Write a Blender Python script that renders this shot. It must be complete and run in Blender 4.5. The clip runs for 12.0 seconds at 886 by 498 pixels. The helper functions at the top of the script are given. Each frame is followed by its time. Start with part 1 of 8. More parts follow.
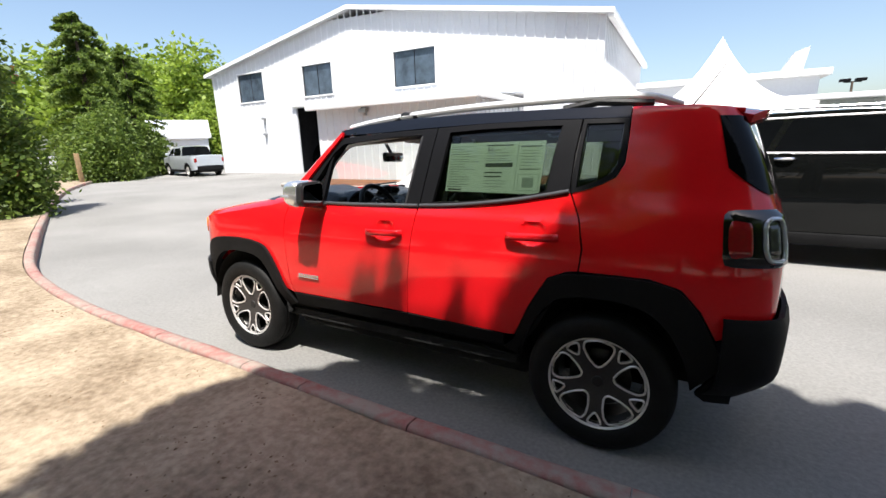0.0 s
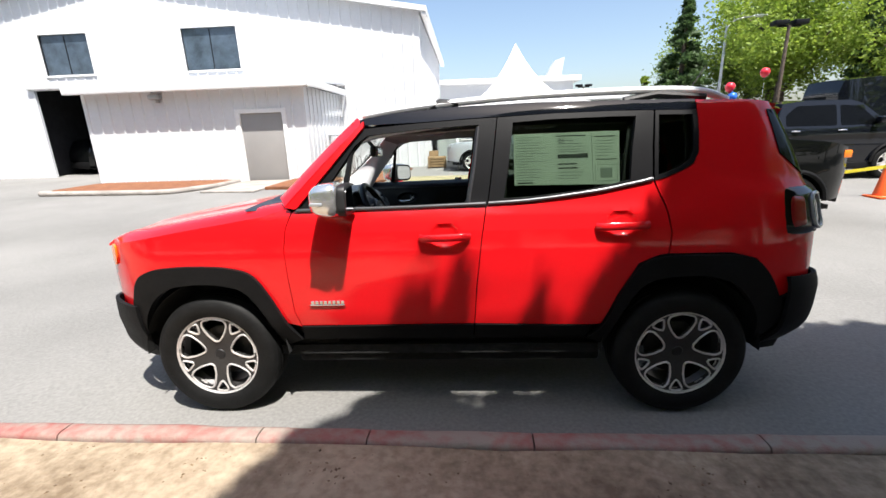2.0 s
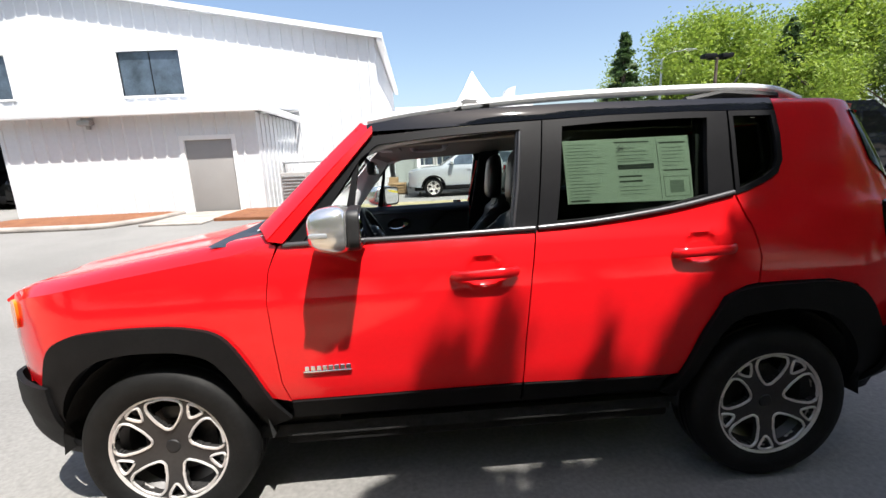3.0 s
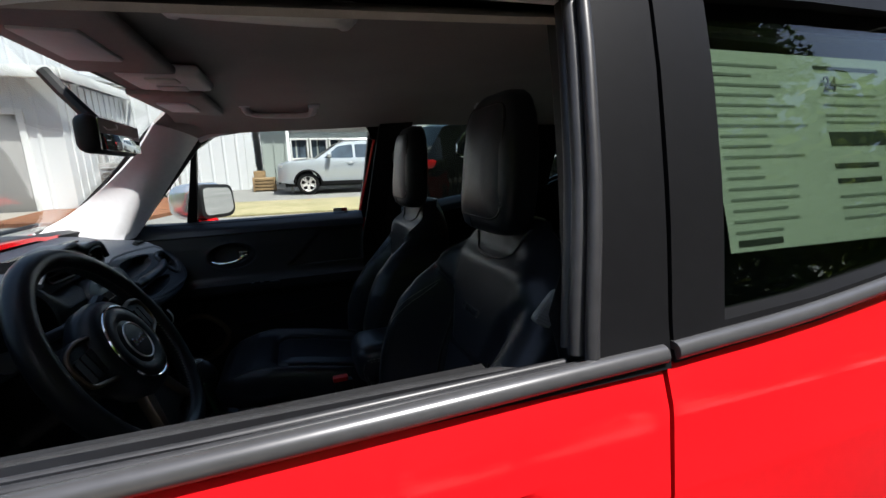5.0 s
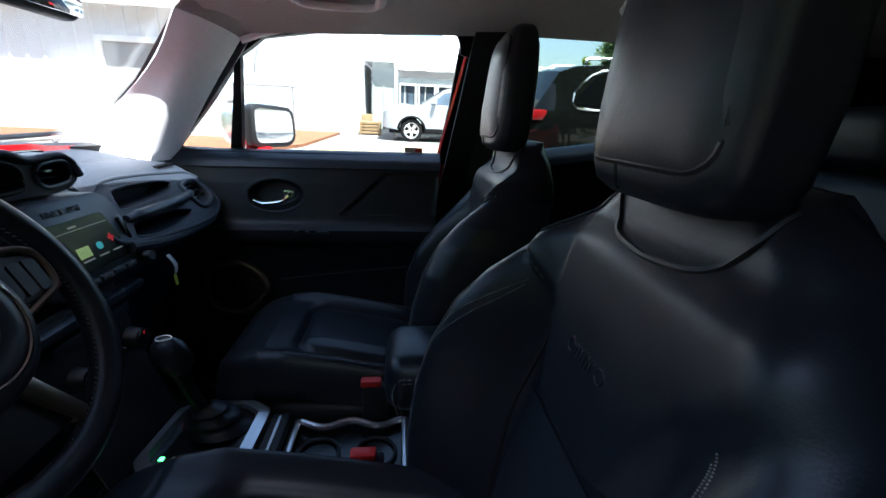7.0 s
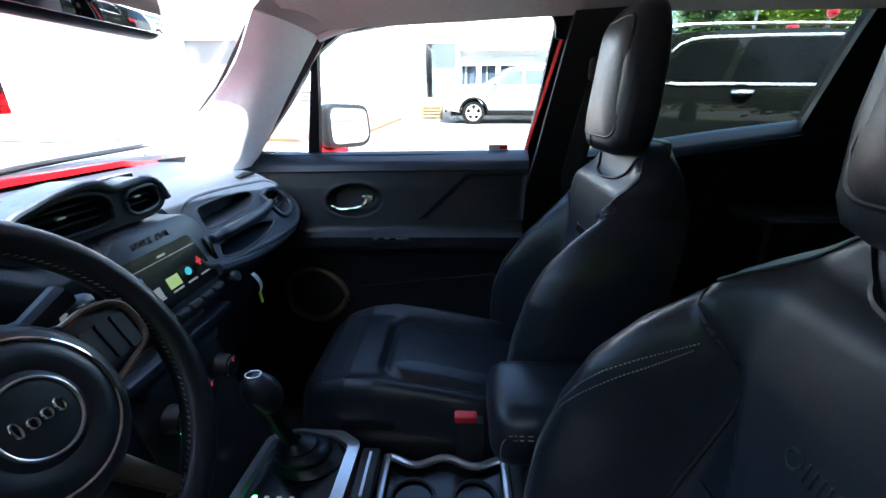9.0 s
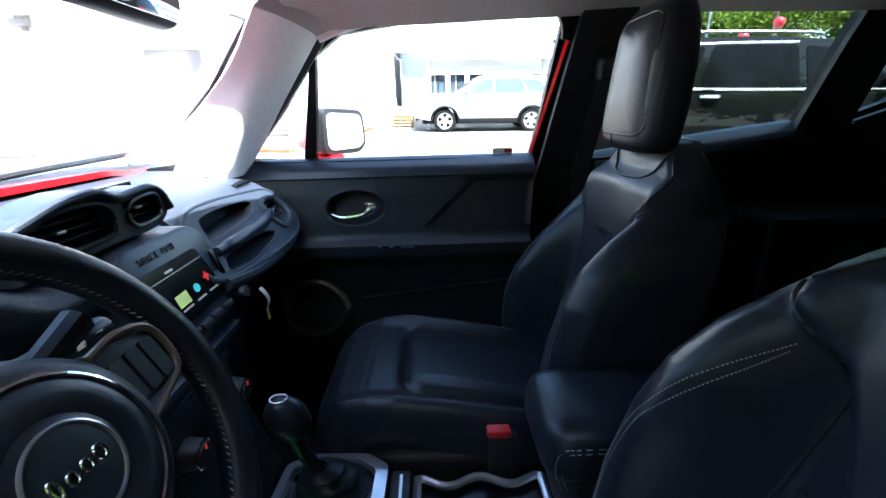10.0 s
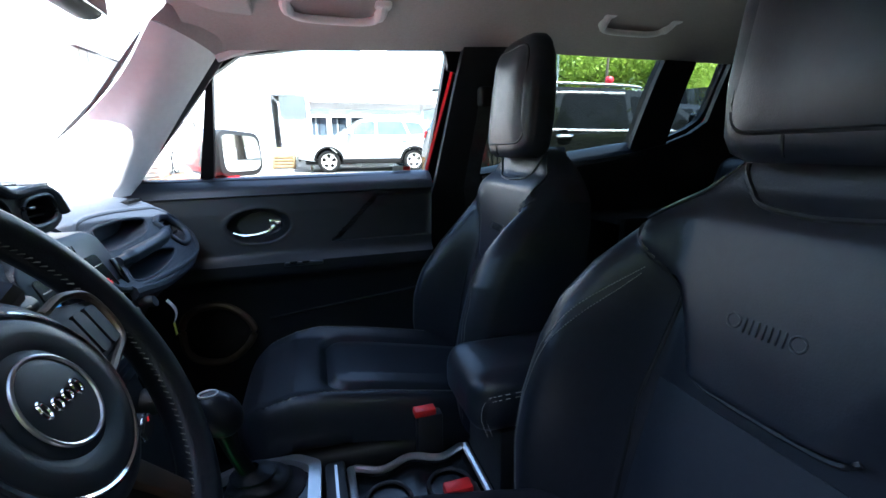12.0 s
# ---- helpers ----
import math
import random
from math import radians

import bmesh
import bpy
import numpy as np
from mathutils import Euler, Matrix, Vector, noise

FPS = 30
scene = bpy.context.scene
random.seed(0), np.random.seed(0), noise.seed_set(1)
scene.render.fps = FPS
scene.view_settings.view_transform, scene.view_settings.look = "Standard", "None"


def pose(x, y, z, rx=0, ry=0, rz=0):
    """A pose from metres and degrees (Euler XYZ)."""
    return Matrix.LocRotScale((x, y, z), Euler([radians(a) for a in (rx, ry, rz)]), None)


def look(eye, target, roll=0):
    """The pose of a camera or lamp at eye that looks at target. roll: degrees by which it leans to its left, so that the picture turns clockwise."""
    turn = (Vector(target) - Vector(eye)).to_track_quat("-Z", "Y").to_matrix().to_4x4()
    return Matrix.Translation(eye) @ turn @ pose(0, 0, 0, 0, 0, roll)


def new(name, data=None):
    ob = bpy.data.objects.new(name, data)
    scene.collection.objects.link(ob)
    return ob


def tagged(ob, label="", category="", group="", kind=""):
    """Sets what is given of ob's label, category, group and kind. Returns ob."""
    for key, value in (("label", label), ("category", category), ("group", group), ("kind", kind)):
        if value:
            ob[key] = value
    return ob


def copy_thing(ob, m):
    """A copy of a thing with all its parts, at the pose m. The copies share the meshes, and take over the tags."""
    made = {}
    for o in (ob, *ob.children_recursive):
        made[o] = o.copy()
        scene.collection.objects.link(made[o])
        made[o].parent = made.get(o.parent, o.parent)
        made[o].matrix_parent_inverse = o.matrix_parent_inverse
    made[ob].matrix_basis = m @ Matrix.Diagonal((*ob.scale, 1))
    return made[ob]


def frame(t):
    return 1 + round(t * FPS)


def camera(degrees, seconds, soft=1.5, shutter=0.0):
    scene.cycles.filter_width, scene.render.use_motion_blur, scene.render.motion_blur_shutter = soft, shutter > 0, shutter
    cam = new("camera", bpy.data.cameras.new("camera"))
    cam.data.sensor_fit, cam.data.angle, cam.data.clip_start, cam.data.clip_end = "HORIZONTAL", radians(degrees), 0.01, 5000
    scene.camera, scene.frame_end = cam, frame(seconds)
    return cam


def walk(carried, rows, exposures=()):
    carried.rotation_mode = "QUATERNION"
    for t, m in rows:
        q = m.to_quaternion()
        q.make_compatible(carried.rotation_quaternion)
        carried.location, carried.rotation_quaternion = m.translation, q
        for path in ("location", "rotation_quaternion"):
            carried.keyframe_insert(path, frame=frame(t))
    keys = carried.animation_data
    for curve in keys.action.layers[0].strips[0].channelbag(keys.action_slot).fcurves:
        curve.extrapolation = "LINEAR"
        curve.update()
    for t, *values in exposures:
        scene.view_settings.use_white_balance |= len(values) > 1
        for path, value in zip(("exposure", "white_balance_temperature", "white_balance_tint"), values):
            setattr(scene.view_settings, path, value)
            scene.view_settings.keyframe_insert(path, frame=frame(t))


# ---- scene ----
cam = camera(91.7, 12.0)
PATH = [
    (0, (1.571, -2.858, 1.523), (0.62, -1.164, 1.046), -1.8),
    (0.5, (1.214, -2.977, 1.55), (0.505, -1.182, 1.023), 0.4),
    (1, (0.838, -3.066, 1.578), (0.328, -1.209, 1.037), -1.2),
    (1.5, (0.485, -3.075, 1.567), (0.179, -1.161, 1.073), -2.6),
    (2, (0.152, -2.993, 1.557), (0.04, -1.069, 1.022), -2.0),
    (2.5, (-0.111, -2.793, 1.532), (-0.107, -0.86, 1.02), -3.6),
    (3, (-0.208, -2.471, 1.483), (-0.108, -0.519, 1.059), -2.6),
    (3.5, (-0.236, -2.088, 1.448), (0.054, -0.144, 1.078), -1.8),
    (3.7, (-0.23, -1.945, 1.443), (0.128, -0.014, 1.061), -2.0),
    (5.3, (-0.077, -0.995, 1.378), (0.575, 0.838, 0.916), -1.0),
    (5.5, (-0.061, -0.944, 1.362), (0.577, 0.896, 0.909), -1.8),
    (6, (-0.004, -0.818, 1.322), (0.537, 1.046, 0.841), 1.0),
    (6.5, (0.018, -0.73, 1.303), (0.418, 1.137, 0.707), 2.1),
    (7, (0.041, -0.668, 1.306), (0.244, 1.211, 0.652), 2.9),
    (7.5, (0.056, -0.641, 1.323), (0.123, 1.218, 0.588), 2.3),
    (9.5, (-0.088, -0.502, 1.34), (-0.168, 1.355, 0.602), -0.4),
    (10, (-0.14, -0.492, 1.321), (-0.085, 1.379, 0.618), -0.6),
    (10.5, (-0.174, -0.501, 1.299), (0.055, 1.378, 0.654), 0.2),
    (11, (-0.197, -0.526, 1.273), (0.175, 1.352, 0.694), 1.1),
    (11.5, (-0.206, -0.559, 1.259), (0.301, 1.305, 0.74), 0.3),
    (12, (-0.206, -0.592, 1.258), (0.356, 1.253, 0.73), 0.1),
]
walk(cam, [(t, look(eye, aim, roll)) for t, eye, aim, roll in PATH],
     [(0, 1.1, 6500, 10), (3.7, 1.1, 6500, 10), (5.3, 0.95, 6300, 10), (6.0, 1.5, 6200, 10), (6.5, 2.05, 6000, 10), (7.5, 2.75, 5800, 10), (9.3, 3.5, 5700, 10), (12.0, 3.5, 5750, 10)])


# ---- world, sun, exposure ----
SUN = Vector((0.215, -0.345, 0.915)).normalized()
SUN_ELEV, SUN_ROT = math.asin(SUN.z), math.atan2(SUN.x, SUN.y)
world = bpy.data.worlds.new("world")
scene.world = world
world.use_nodes = True
wn = world.node_tree
sky = wn.nodes.new("ShaderNodeTexSky")
sky.sky_type, sky.sun_disc = "NISHITA", False
sky.sun_elevation, sky.sun_rotation = SUN_ELEV, SUN_ROT
sky.air_density, sky.dust_density, sky.ozone_density = 1.0, 2.0, 1.0
wn.nodes["Background"].inputs["Strength"].default_value = 0.10
wn.links.new(sky.outputs["Color"], wn.nodes["Background"].inputs["Color"])
sun = new("sun", bpy.data.lights.new("sun", "SUN"))
sun.data.energy, sun.data.angle, sun.data.color = 5.0, radians(0.5), (1.0, 0.96, 0.9)
sun.matrix_world = look(SUN * 60, (0, 0, 0))

# ---- materials ----
def mat(name, col, rough=0.5, metal=0.0, var=0.12, scale=3.0, fine=60.0, bump=0.0, bscale=150.0, coat=0.0, spec=0.5, col2=None, rvar=0.1, mid=0.5, coat_rough=0.03):
    """A procedural surface: colour varied at two scales, roughness variation and fine relief."""
    m = bpy.data.materials.new(name)
    m.use_nodes = True
    nt = m.node_tree
    b = nt.nodes["Principled BSDF"]
    tc = nt.nodes.new("ShaderNodeTexCoord")
    n1, n2 = nt.nodes.new("ShaderNodeTexNoise"), nt.nodes.new("ShaderNodeTexNoise")
    n1.inputs["Scale"].default_value, n1.inputs["Detail"].default_value = scale, 5
    n2.inputs["Scale"].default_value, n2.inputs["Detail"].default_value = fine, 4
    for n in (n1, n2):
        nt.links.new(tc.outputs["Object"], n.inputs["Vector"])
    mix = nt.nodes.new("ShaderNodeMix")
    mix.data_type = "RGBA"
    c2 = col2 or tuple(c * (1 - 2 * var) for c in col)
    c1 = col if col2 else tuple(min(1.0, c * (1 + var)) for c in col)
    mix.inputs[6].default_value, mix.inputs[7].default_value = (*c1, 1), (*c2, 1)
    add = nt.nodes.new("ShaderNodeMath")
    add.operation = "MULTIPLY_ADD"
    add.inputs[1].default_value = 0.55
    nt.links.new(n1.outputs["Fac"], add.inputs[0])
    half = nt.nodes.new("ShaderNodeMath")
    half.operation = "MULTIPLY"
    half.inputs[1].default_value = 0.45
    nt.links.new(n2.outputs["Fac"], half.inputs[0])
    nt.links.new(half.outputs[0], add.inputs[2])
    ramp = nt.nodes.new("ShaderNodeMapRange")
    ramp.inputs[1].default_value, ramp.inputs[2].default_value = mid - 0.14, mid + 0.14
    nt.links.new(add.outputs[0], ramp.inputs[0])
    nt.links.new(ramp.outputs[0], mix.inputs[0])
    nt.links.new(mix.outputs[2], b.inputs["Base Color"])
    rr = nt.nodes.new("ShaderNodeMapRange")
    rr.inputs[3].default_value, rr.inputs[4].default_value = max(0.02, rough * (1 - rvar)), min(1.0, rough * (1 + rvar))
    nt.links.new(n1.outputs["Fac"], rr.inputs[0])
    nt.links.new(rr.outputs[0], b.inputs["Roughness"])
    b.inputs["Metallic"].default_value = metal
    b.inputs["Specular IOR Level"].default_value = spec
    b.inputs["Coat Weight"].default_value = coat
    b.inputs["Coat Roughness"].default_value = coat_rough
    if bump:
        n3 = nt.nodes.new("ShaderNodeTexNoise")
        n3.inputs["Scale"].default_value, n3.inputs["Detail"].default_value = bscale, 3
        nt.links.new(tc.outputs["Object"], n3.inputs["Vector"])
        bp = nt.nodes.new("ShaderNodeBump")
        bp.inputs["Strength"].default_value, bp.inputs["Distance"].default_value = bump, 0.01
        nt.links.new(n3.outputs["Fac"], bp.inputs["Height"])
        nt.links.new(bp.outputs["Normal"], b.inputs["Normal"])
    return m


def glass_mat(name, tint, rough=0.0):
    """Thin pane: clear or tinted transparency with a glossy surface by Fresnel."""
    m = bpy.data.materials.new(name)
    m.use_nodes = True
    nt = m.node_tree
    out = nt.nodes["Material Output"]
    nt.nodes.remove(nt.nodes["Principled BSDF"])
    tr, gl, lw, mx = (nt.nodes.new(k) for k in ("ShaderNodeBsdfTransparent", "ShaderNodeBsdfGlossy", "ShaderNodeLayerWeight", "ShaderNodeMixShader"))
    pw, fr = nt.nodes.new("ShaderNodeMath"), nt.nodes.new("ShaderNodeMath")
    pw.operation, fr.operation = "POWER", "MULTIPLY_ADD"
    pw.inputs[1].default_value, fr.inputs[1].default_value, fr.inputs[2].default_value = 4.0, 0.75, 0.035
    lw.inputs["Blend"].default_value = 0.5
    nt.links.new(lw.outputs["Facing"], pw.inputs[0])
    nt.links.new(pw.outputs[0], fr.inputs[0])
    tr.inputs["Color"].default_value = (*tint, 1)
    gl.inputs["Roughness"].default_value = rough
    nt.links.new(fr.outputs[0], mx.inputs[0])
    nt.links.new(tr.outputs[0], mx.inputs[1])
    nt.links.new(gl.outputs[0], mx.inputs[2])
    nt.links.new(mx.outputs[0], out.inputs["Surface"])
    return m


def glow_mat(name, col, strength):
    m = bpy.data.materials.new(name)
    m.use_nodes = True
    b = m.node_tree.nodes["Principled BSDF"]
    b.inputs["Base Color"].default_value = (*col, 1)
    b.inputs["Emission Color"].default_value = (*col, 1)
    b.inputs["Emission Strength"].default_value = strength
    return m


def leaf_mat(name, c1, c2):
    """Foliage: each leaf its own green, with light coming through it."""
    m = bpy.data.materials.new(name)
    m.use_nodes = True
    nt = m.node_tree
    b = nt.nodes["Principled BSDF"]
    geo = nt.nodes.new("ShaderNodeNewGeometry")
    mix = nt.nodes.new("ShaderNodeMix")
    mix.data_type = "RGBA"
    mix.inputs[6].default_value, mix.inputs[7].default_value = (*c1, 1), (*c2, 1)
    nt.links.new(geo.outputs["Random Per Island"], mix.inputs[0])
    nt.links.new(mix.outputs[2], b.inputs["Base Color"])
    b.inputs["Roughness"].default_value = 0.55
    tl, ms = nt.nodes.new("ShaderNodeBsdfTranslucent"), nt.nodes.new("ShaderNodeMixShader")
    nt.links.new(mix.outputs[2], tl.inputs["Color"])
    ms.inputs[0].default_value = 0.5
    nt.links.new(b.outputs[0], ms.inputs[1])
    nt.links.new(tl.outputs[0], ms.inputs[2])
    nt.links.new(ms.outputs[0], nt.nodes["Material Output"].inputs["Surface"])
    return m


M = {
    "lawn": mat("dry_lawn", (0.34, 0.29, 0.17), 0.95, scale=1.5, fine=30, bump=0.5, bscale=60, col2=(0.22, 0.20, 0.10)),
    "asphalt": mat("asphalt", (0.205, 0.20, 0.19), 0.9, var=0.14, scale=0.35, fine=45, bump=0.4, bscale=200),
    "dirt": mat("dry_dirt", (0.36, 0.29, 0.205), 0.95, scale=1.6, fine=22, bump=0.9, bscale=30, col2=(0.15, 0.108, 0.068)),
    "grass": leaf_mat("dry_grass", (0.28, 0.22, 0.11), (0.13, 0.14, 0.05)),
    "bark": mat("bark_mulch", (0.24, 0.095, 0.037), 0.95, scale=4, fine=40, bump=0.7, bscale=60, col2=(0.12, 0.042, 0.018)),
    "concrete": mat("concrete", (0.33, 0.30, 0.27), 0.9, var=0.18, scale=3, fine=50, bump=0.3, bscale=120),
    "kerb_red": mat("worn_red_kerb_paint", (0.27, 0.055, 0.05), 0.85, scale=1.4, fine=17, bump=0.4, bscale=70, col2=(0.27, 0.225, 0.19), mid=0.43),
    "white_metal": mat("white_sheet_metal", (0.66, 0.67, 0.69), 0.45, var=0.025, scale=0.5, fine=8),
    "white_trim": mat("white_trim", (0.78, 0.78, 0.78), 0.5, var=0.03, scale=1.5),
    "grey_door": mat("grey_door_paint", (0.30, 0.29, 0.28), 0.5, var=0.04, scale=1.0),
    "roof_metal": mat("roof_metal", (0.55, 0.57, 0.60), 0.4, var=0.06, scale=0.6),
    # near black in place of the shade inside open bays
    "shade_black": mat("shade_black", (0.025, 0.025, 0.028), 0.9, var=0.2),
    "grey_wall": mat("grey_siding", (0.36, 0.40, 0.38), 0.7, var=0.06, scale=1),
    "canvas": mat("white_canvas", (0.80, 0.80, 0.80), 0.7, var=0.03, scale=1.5),
    "wood": mat("raw_wood", (0.27, 0.18, 0.09), 0.8, var=0.2, scale=5, fine=60),
    "trunk": mat("tree_bark", (0.10, 0.075, 0.055), 0.95, var=0.3, scale=6, fine=40, bump=0.8, bscale=30),
    "leaf_light": leaf_mat("leaf_light", (0.31, 0.40, 0.055), (0.15, 0.24, 0.028)),
    "leaf_mid": leaf_mat("leaf_mid", (0.18, 0.25, 0.042), (0.075, 0.13, 0.02)),
    "leaf_dark": leaf_mat("leaf_dark", (0.09, 0.15, 0.05), (0.04, 0.08, 0.025)),
    "leaf_bloom": leaf_mat("leaf_bloom", (0.45, 0.17, 0.09), (0.30, 0.12, 0.05)),
    "steel": mat("galvanised_steel", (0.45, 0.46, 0.47), 0.45, metal=0.8, var=0.08),
    "orange": mat("cone_orange", (0.85, 0.12, 0.02), 0.5, var=0.06),
    "tape": mat("caution_tape", (0.75, 0.62, 0.04), 0.5, var=0.05),
    "balloon_red": mat("balloon_red", (0.75, 0.03, 0.05), 0.25, var=0.03, coat=0.3),
    "balloon_blue": mat("balloon_blue", (0.03, 0.15, 0.60), 0.25, var=0.03, coat=0.3),
    "red": mat("red_car_paint", (0.66, 0.006, 0.010), 0.5, var=0.02, scale=0.8, coat=1.0, spec=0.05, coat_rough=0.09),
    "gloss_black": mat("gloss_black_plastic", (0.006, 0.006, 0.007), 0.15, var=0.08, scale=8, coat=0.6),
    "black_paint": mat("black_car_paint", (0.005, 0.006, 0.009), 0.5, var=0.05, coat=1.0, spec=0.0),
    "grey_paint": mat("dark_grey_car_paint", (0.0045, 0.005, 0.005), 0.5, var=0.05, coat=0.7, spec=0.0),
    "silver_paint": mat("silver_car_paint", (0.52, 0.56, 0.60), 0.3, metal=0.35, var=0.03, coat=1.0),
    "cladding": mat("black_cladding", (0.0075, 0.0075, 0.008), 0.6, spec=0.13, var=0.15, scale=6, bump=0.15, bscale=700),
    "frame_black": mat("satin_black_trim", (0.007, 0.007, 0.008), 0.45, spec=0.13, var=0.08, scale=5),
    "belt_satin": mat("satin_belt_trim", (0.10, 0.10, 0.105), 0.3, metal=0.5, var=0.06, scale=8),
    "door_plastic": mat("soft_door_plastic", (0.012, 0.014, 0.019), 0.48, var=0.1, scale=6, bump=0.12, bscale=600),
    "mirror_cap": mat("bright_mirror_cap", (0.86, 0.86, 0.86), 0.2, metal=0.85, var=0.02),
    "rail_silver": mat("bright_rail_silver", (0.84, 0.84, 0.85), 0.34, metal=0.35, var=0.03),
    "litter": mat("dry_leaf_litter", (0.21, 0.14, 0.08), 0.9, var=0.3, scale=8, col2=(0.085, 0.057, 0.035)),
    "ledge_grain": mat("grained_ledge_plastic", (0.026, 0.026, 0.028), 0.55, var=0.2, scale=14, fine=160, bump=0.35, bscale=700),
    # pale blue base colour paints in the sky reflected by the panes
    "glass_sky": mat("sky_toned_glass", (0.07, 0.095, 0.125), 0.12, var=0.25, scale=2, coat=0.4),
    "rubber_seal": mat("rubber_seal", (0.030, 0.030, 0.033), 0.38, var=0.12, scale=9),
    "satin_dark": mat("satin_grey_bezel", (0.045, 0.056, 0.072), 0.36, metal=0.0, var=0.05, scale=8),
    "rubber": mat("tyre_rubber", (0.008, 0.008, 0.008), 0.6, spec=0.2, var=0.2, scale=8, bump=0.2, bscale=300),
    "alloy": mat("machined_alloy", (0.74, 0.71, 0.69), 0.36, metal=0.55, var=0.05, scale=20),
    "alloy_dark": mat("dark_alloy_paint", (0.055, 0.053, 0.053), 0.4, metal=0.5, var=0.08),
    "chrome": mat("chrome", (0.75, 0.75, 0.76), 0.08, metal=1.0, var=0.02),
    "satin_silver": mat("satin_silver", (0.60, 0.60, 0.61), 0.3, metal=0.9, var=0.04),
    "amber": mat("amber_lens", (0.85, 0.22, 0.02), 0.2, var=0.05, coat=0.5),
    "lamp_red": mat("red_lens", (0.28, 0.008, 0.01), 0.15, var=0.1, coat=0.6),
    "lamp_clear": mat("clear_lens", (0.55, 0.57, 0.60), 0.12, metal=0.5, var=0.1, coat=0.6),
    "lamp_smoke": mat("smoked_lens", (0.035, 0.036, 0.04), 0.12, var=0.1, coat=0.6),
    "black_plastic": mat("black_plastic", (0.012, 0.012, 0.013), 0.52, var=0.12, scale=10, bump=0.1, bscale=900),
    "brake": mat("brake_iron", (0.06, 0.057, 0.055), 0.5, metal=0.7, var=0.2),
    "glass": glass_mat("clear_glass", (0.93, 0.96, 0.94)),
    "glass_dark": glass_mat("privacy_glass", (0.60, 0.65, 0.61)),
    "glass_win": mat("window_glass_reflective", (0.003, 0.0035, 0.004), 0.06, var=0.1, coat=0.0, spec=0.09),
    "mirror": mat("mirror_glass", (0.85, 0.86, 0.87), 0.02, metal=1.0, var=0.01),
    "paper": mat("label_paper", (0.62, 0.68, 0.58), 0.6, var=0.03),
    "ink": mat("label_ink", (0.05, 0.06, 0.05), 0.6, var=0.05),
    "ink_soft": mat("label_ink_soft", (0.28, 0.32, 0.27), 0.6, var=0.05),
    "leather": mat("black_leather", (0.0145, 0.017, 0.023), 0.36, var=0.12, scale=5, fine=90, bump=0.05, bscale=420, spec=0.4),
    "leather_perf": mat("perforated_leather", (0.020, 0.023, 0.030), 0.45, var=0.12, scale=5, fine=200, bump=0.12, bscale=800),
    "piping": mat("seam_piping", (0.010, 0.010, 0.011), 0.5, var=0.1),
    "stitch": mat("grey_stitching", (0.22, 0.21, 0.19), 0.7, var=0.1),
    "vent_black": mat("matt_vent_plastic", (0.006, 0.0065, 0.0075), 0.6, var=0.1, scale=10, spec=0.2),
    "dash": mat("soft_black_dash", (0.022, 0.030, 0.043), 0.48, var=0.1, scale=6, bump=0.25, bscale=500),
    "dash_trim": mat("dark_satin_trim", (0.024, 0.032, 0.045), 0.38, var=0.08, scale=6),
    "headliner": mat("grey_headliner", (0.36, 0.335, 0.325), 0.95, var=0.05, scale=4, fine=150, bump=0.2, bscale=600),
    "pillar": mat("light_grey_pillar_trim", (0.78, 0.79, 0.81), 0.6, var=0.03, scale=4, bump=0.1, bscale=500),
    "carpet": mat("black_carpet", (0.012, 0.012, 0.012), 0.98, var=0.3, scale=20, bump=0.6, bscale=500),
    "bronze": mat("bronze_trim", (0.20, 0.15, 0.115), 0.35, metal=0.7, var=0.06),
    "red_plastic": mat("red_plastic", (0.62, 0.02, 0.02), 0.4, var=0.05),
    "belt": mat("belt_webbing", (0.02, 0.02, 0.021), 0.75, var=0.2, scale=30, bump=0.4, bscale=900),
    "belt_patch_pale": mat("pale_belt_patch", (0.36, 0.36, 0.34), 0.5, var=0.08, scale=20),
    "hub_plastic": mat("smooth_hub_plastic", (0.020, 0.027, 0.036), 0.42, var=0.06, scale=8, bump=0.06, bscale=900),
    "screen": mat("dark_screen", (0.004, 0.005, 0.006), 0.22, var=0.1, coat=0.0, spec=0.35),
    "tag_white": mat("white_tag", (0.7, 0.72, 0.7), 0.5, var=0.05),
    "ui_green": glow_mat("screen_green", (0.45, 0.6, 0.2), 0.05),
    "ui_cyan": glow_mat("screen_cyan", (0.1, 0.6, 0.6), 0.05),
    "ui_red": glow_mat("screen_red", (0.7, 0.03, 0.03), 0.05),
    "ui_blue": glow_mat("screen_blue", (0.1, 0.35, 0.7), 0.05),
    "ui_grey": glow_mat("screen_grey", (0.3, 0.3, 0.27), 0.05),
    "ui_led": glow_mat("green_lamp", (0.1, 0.9, 0.2), 1.5),
    "tag_yellow": mat("yellow_tag", (0.7, 0.75, 0.08), 0.5, var=0.05),
}


# ---- mesh helpers ----
def part(name, bm, material, parent, label="", smooth=True, angle=35, normals=True):
    """Links a bmesh as one mesh object under a thing or a part."""
    if normals:
        bmesh.ops.recalc_face_normals(bm, faces=bm.faces)
    me = bpy.data.meshes.new(name)
    bm.to_mesh(me)
    bm.free()
    me.materials.append(M[material])
    if smooth:
        me.shade_smooth()
        me.set_sharp_from_angle(angle=radians(angle))
    ob = new(name, me)
    if parent is not None:
        ob.parent = parent
    if label:
        ob["label"] = label
    return ob


def thing(name, label, category, m=None, group="", kind=""):
    ob = new(name)
    ob.empty_display_size = 0.1
    if m is not None:
        ob.matrix_world = m
    return tagged(ob, label, category, group, kind)


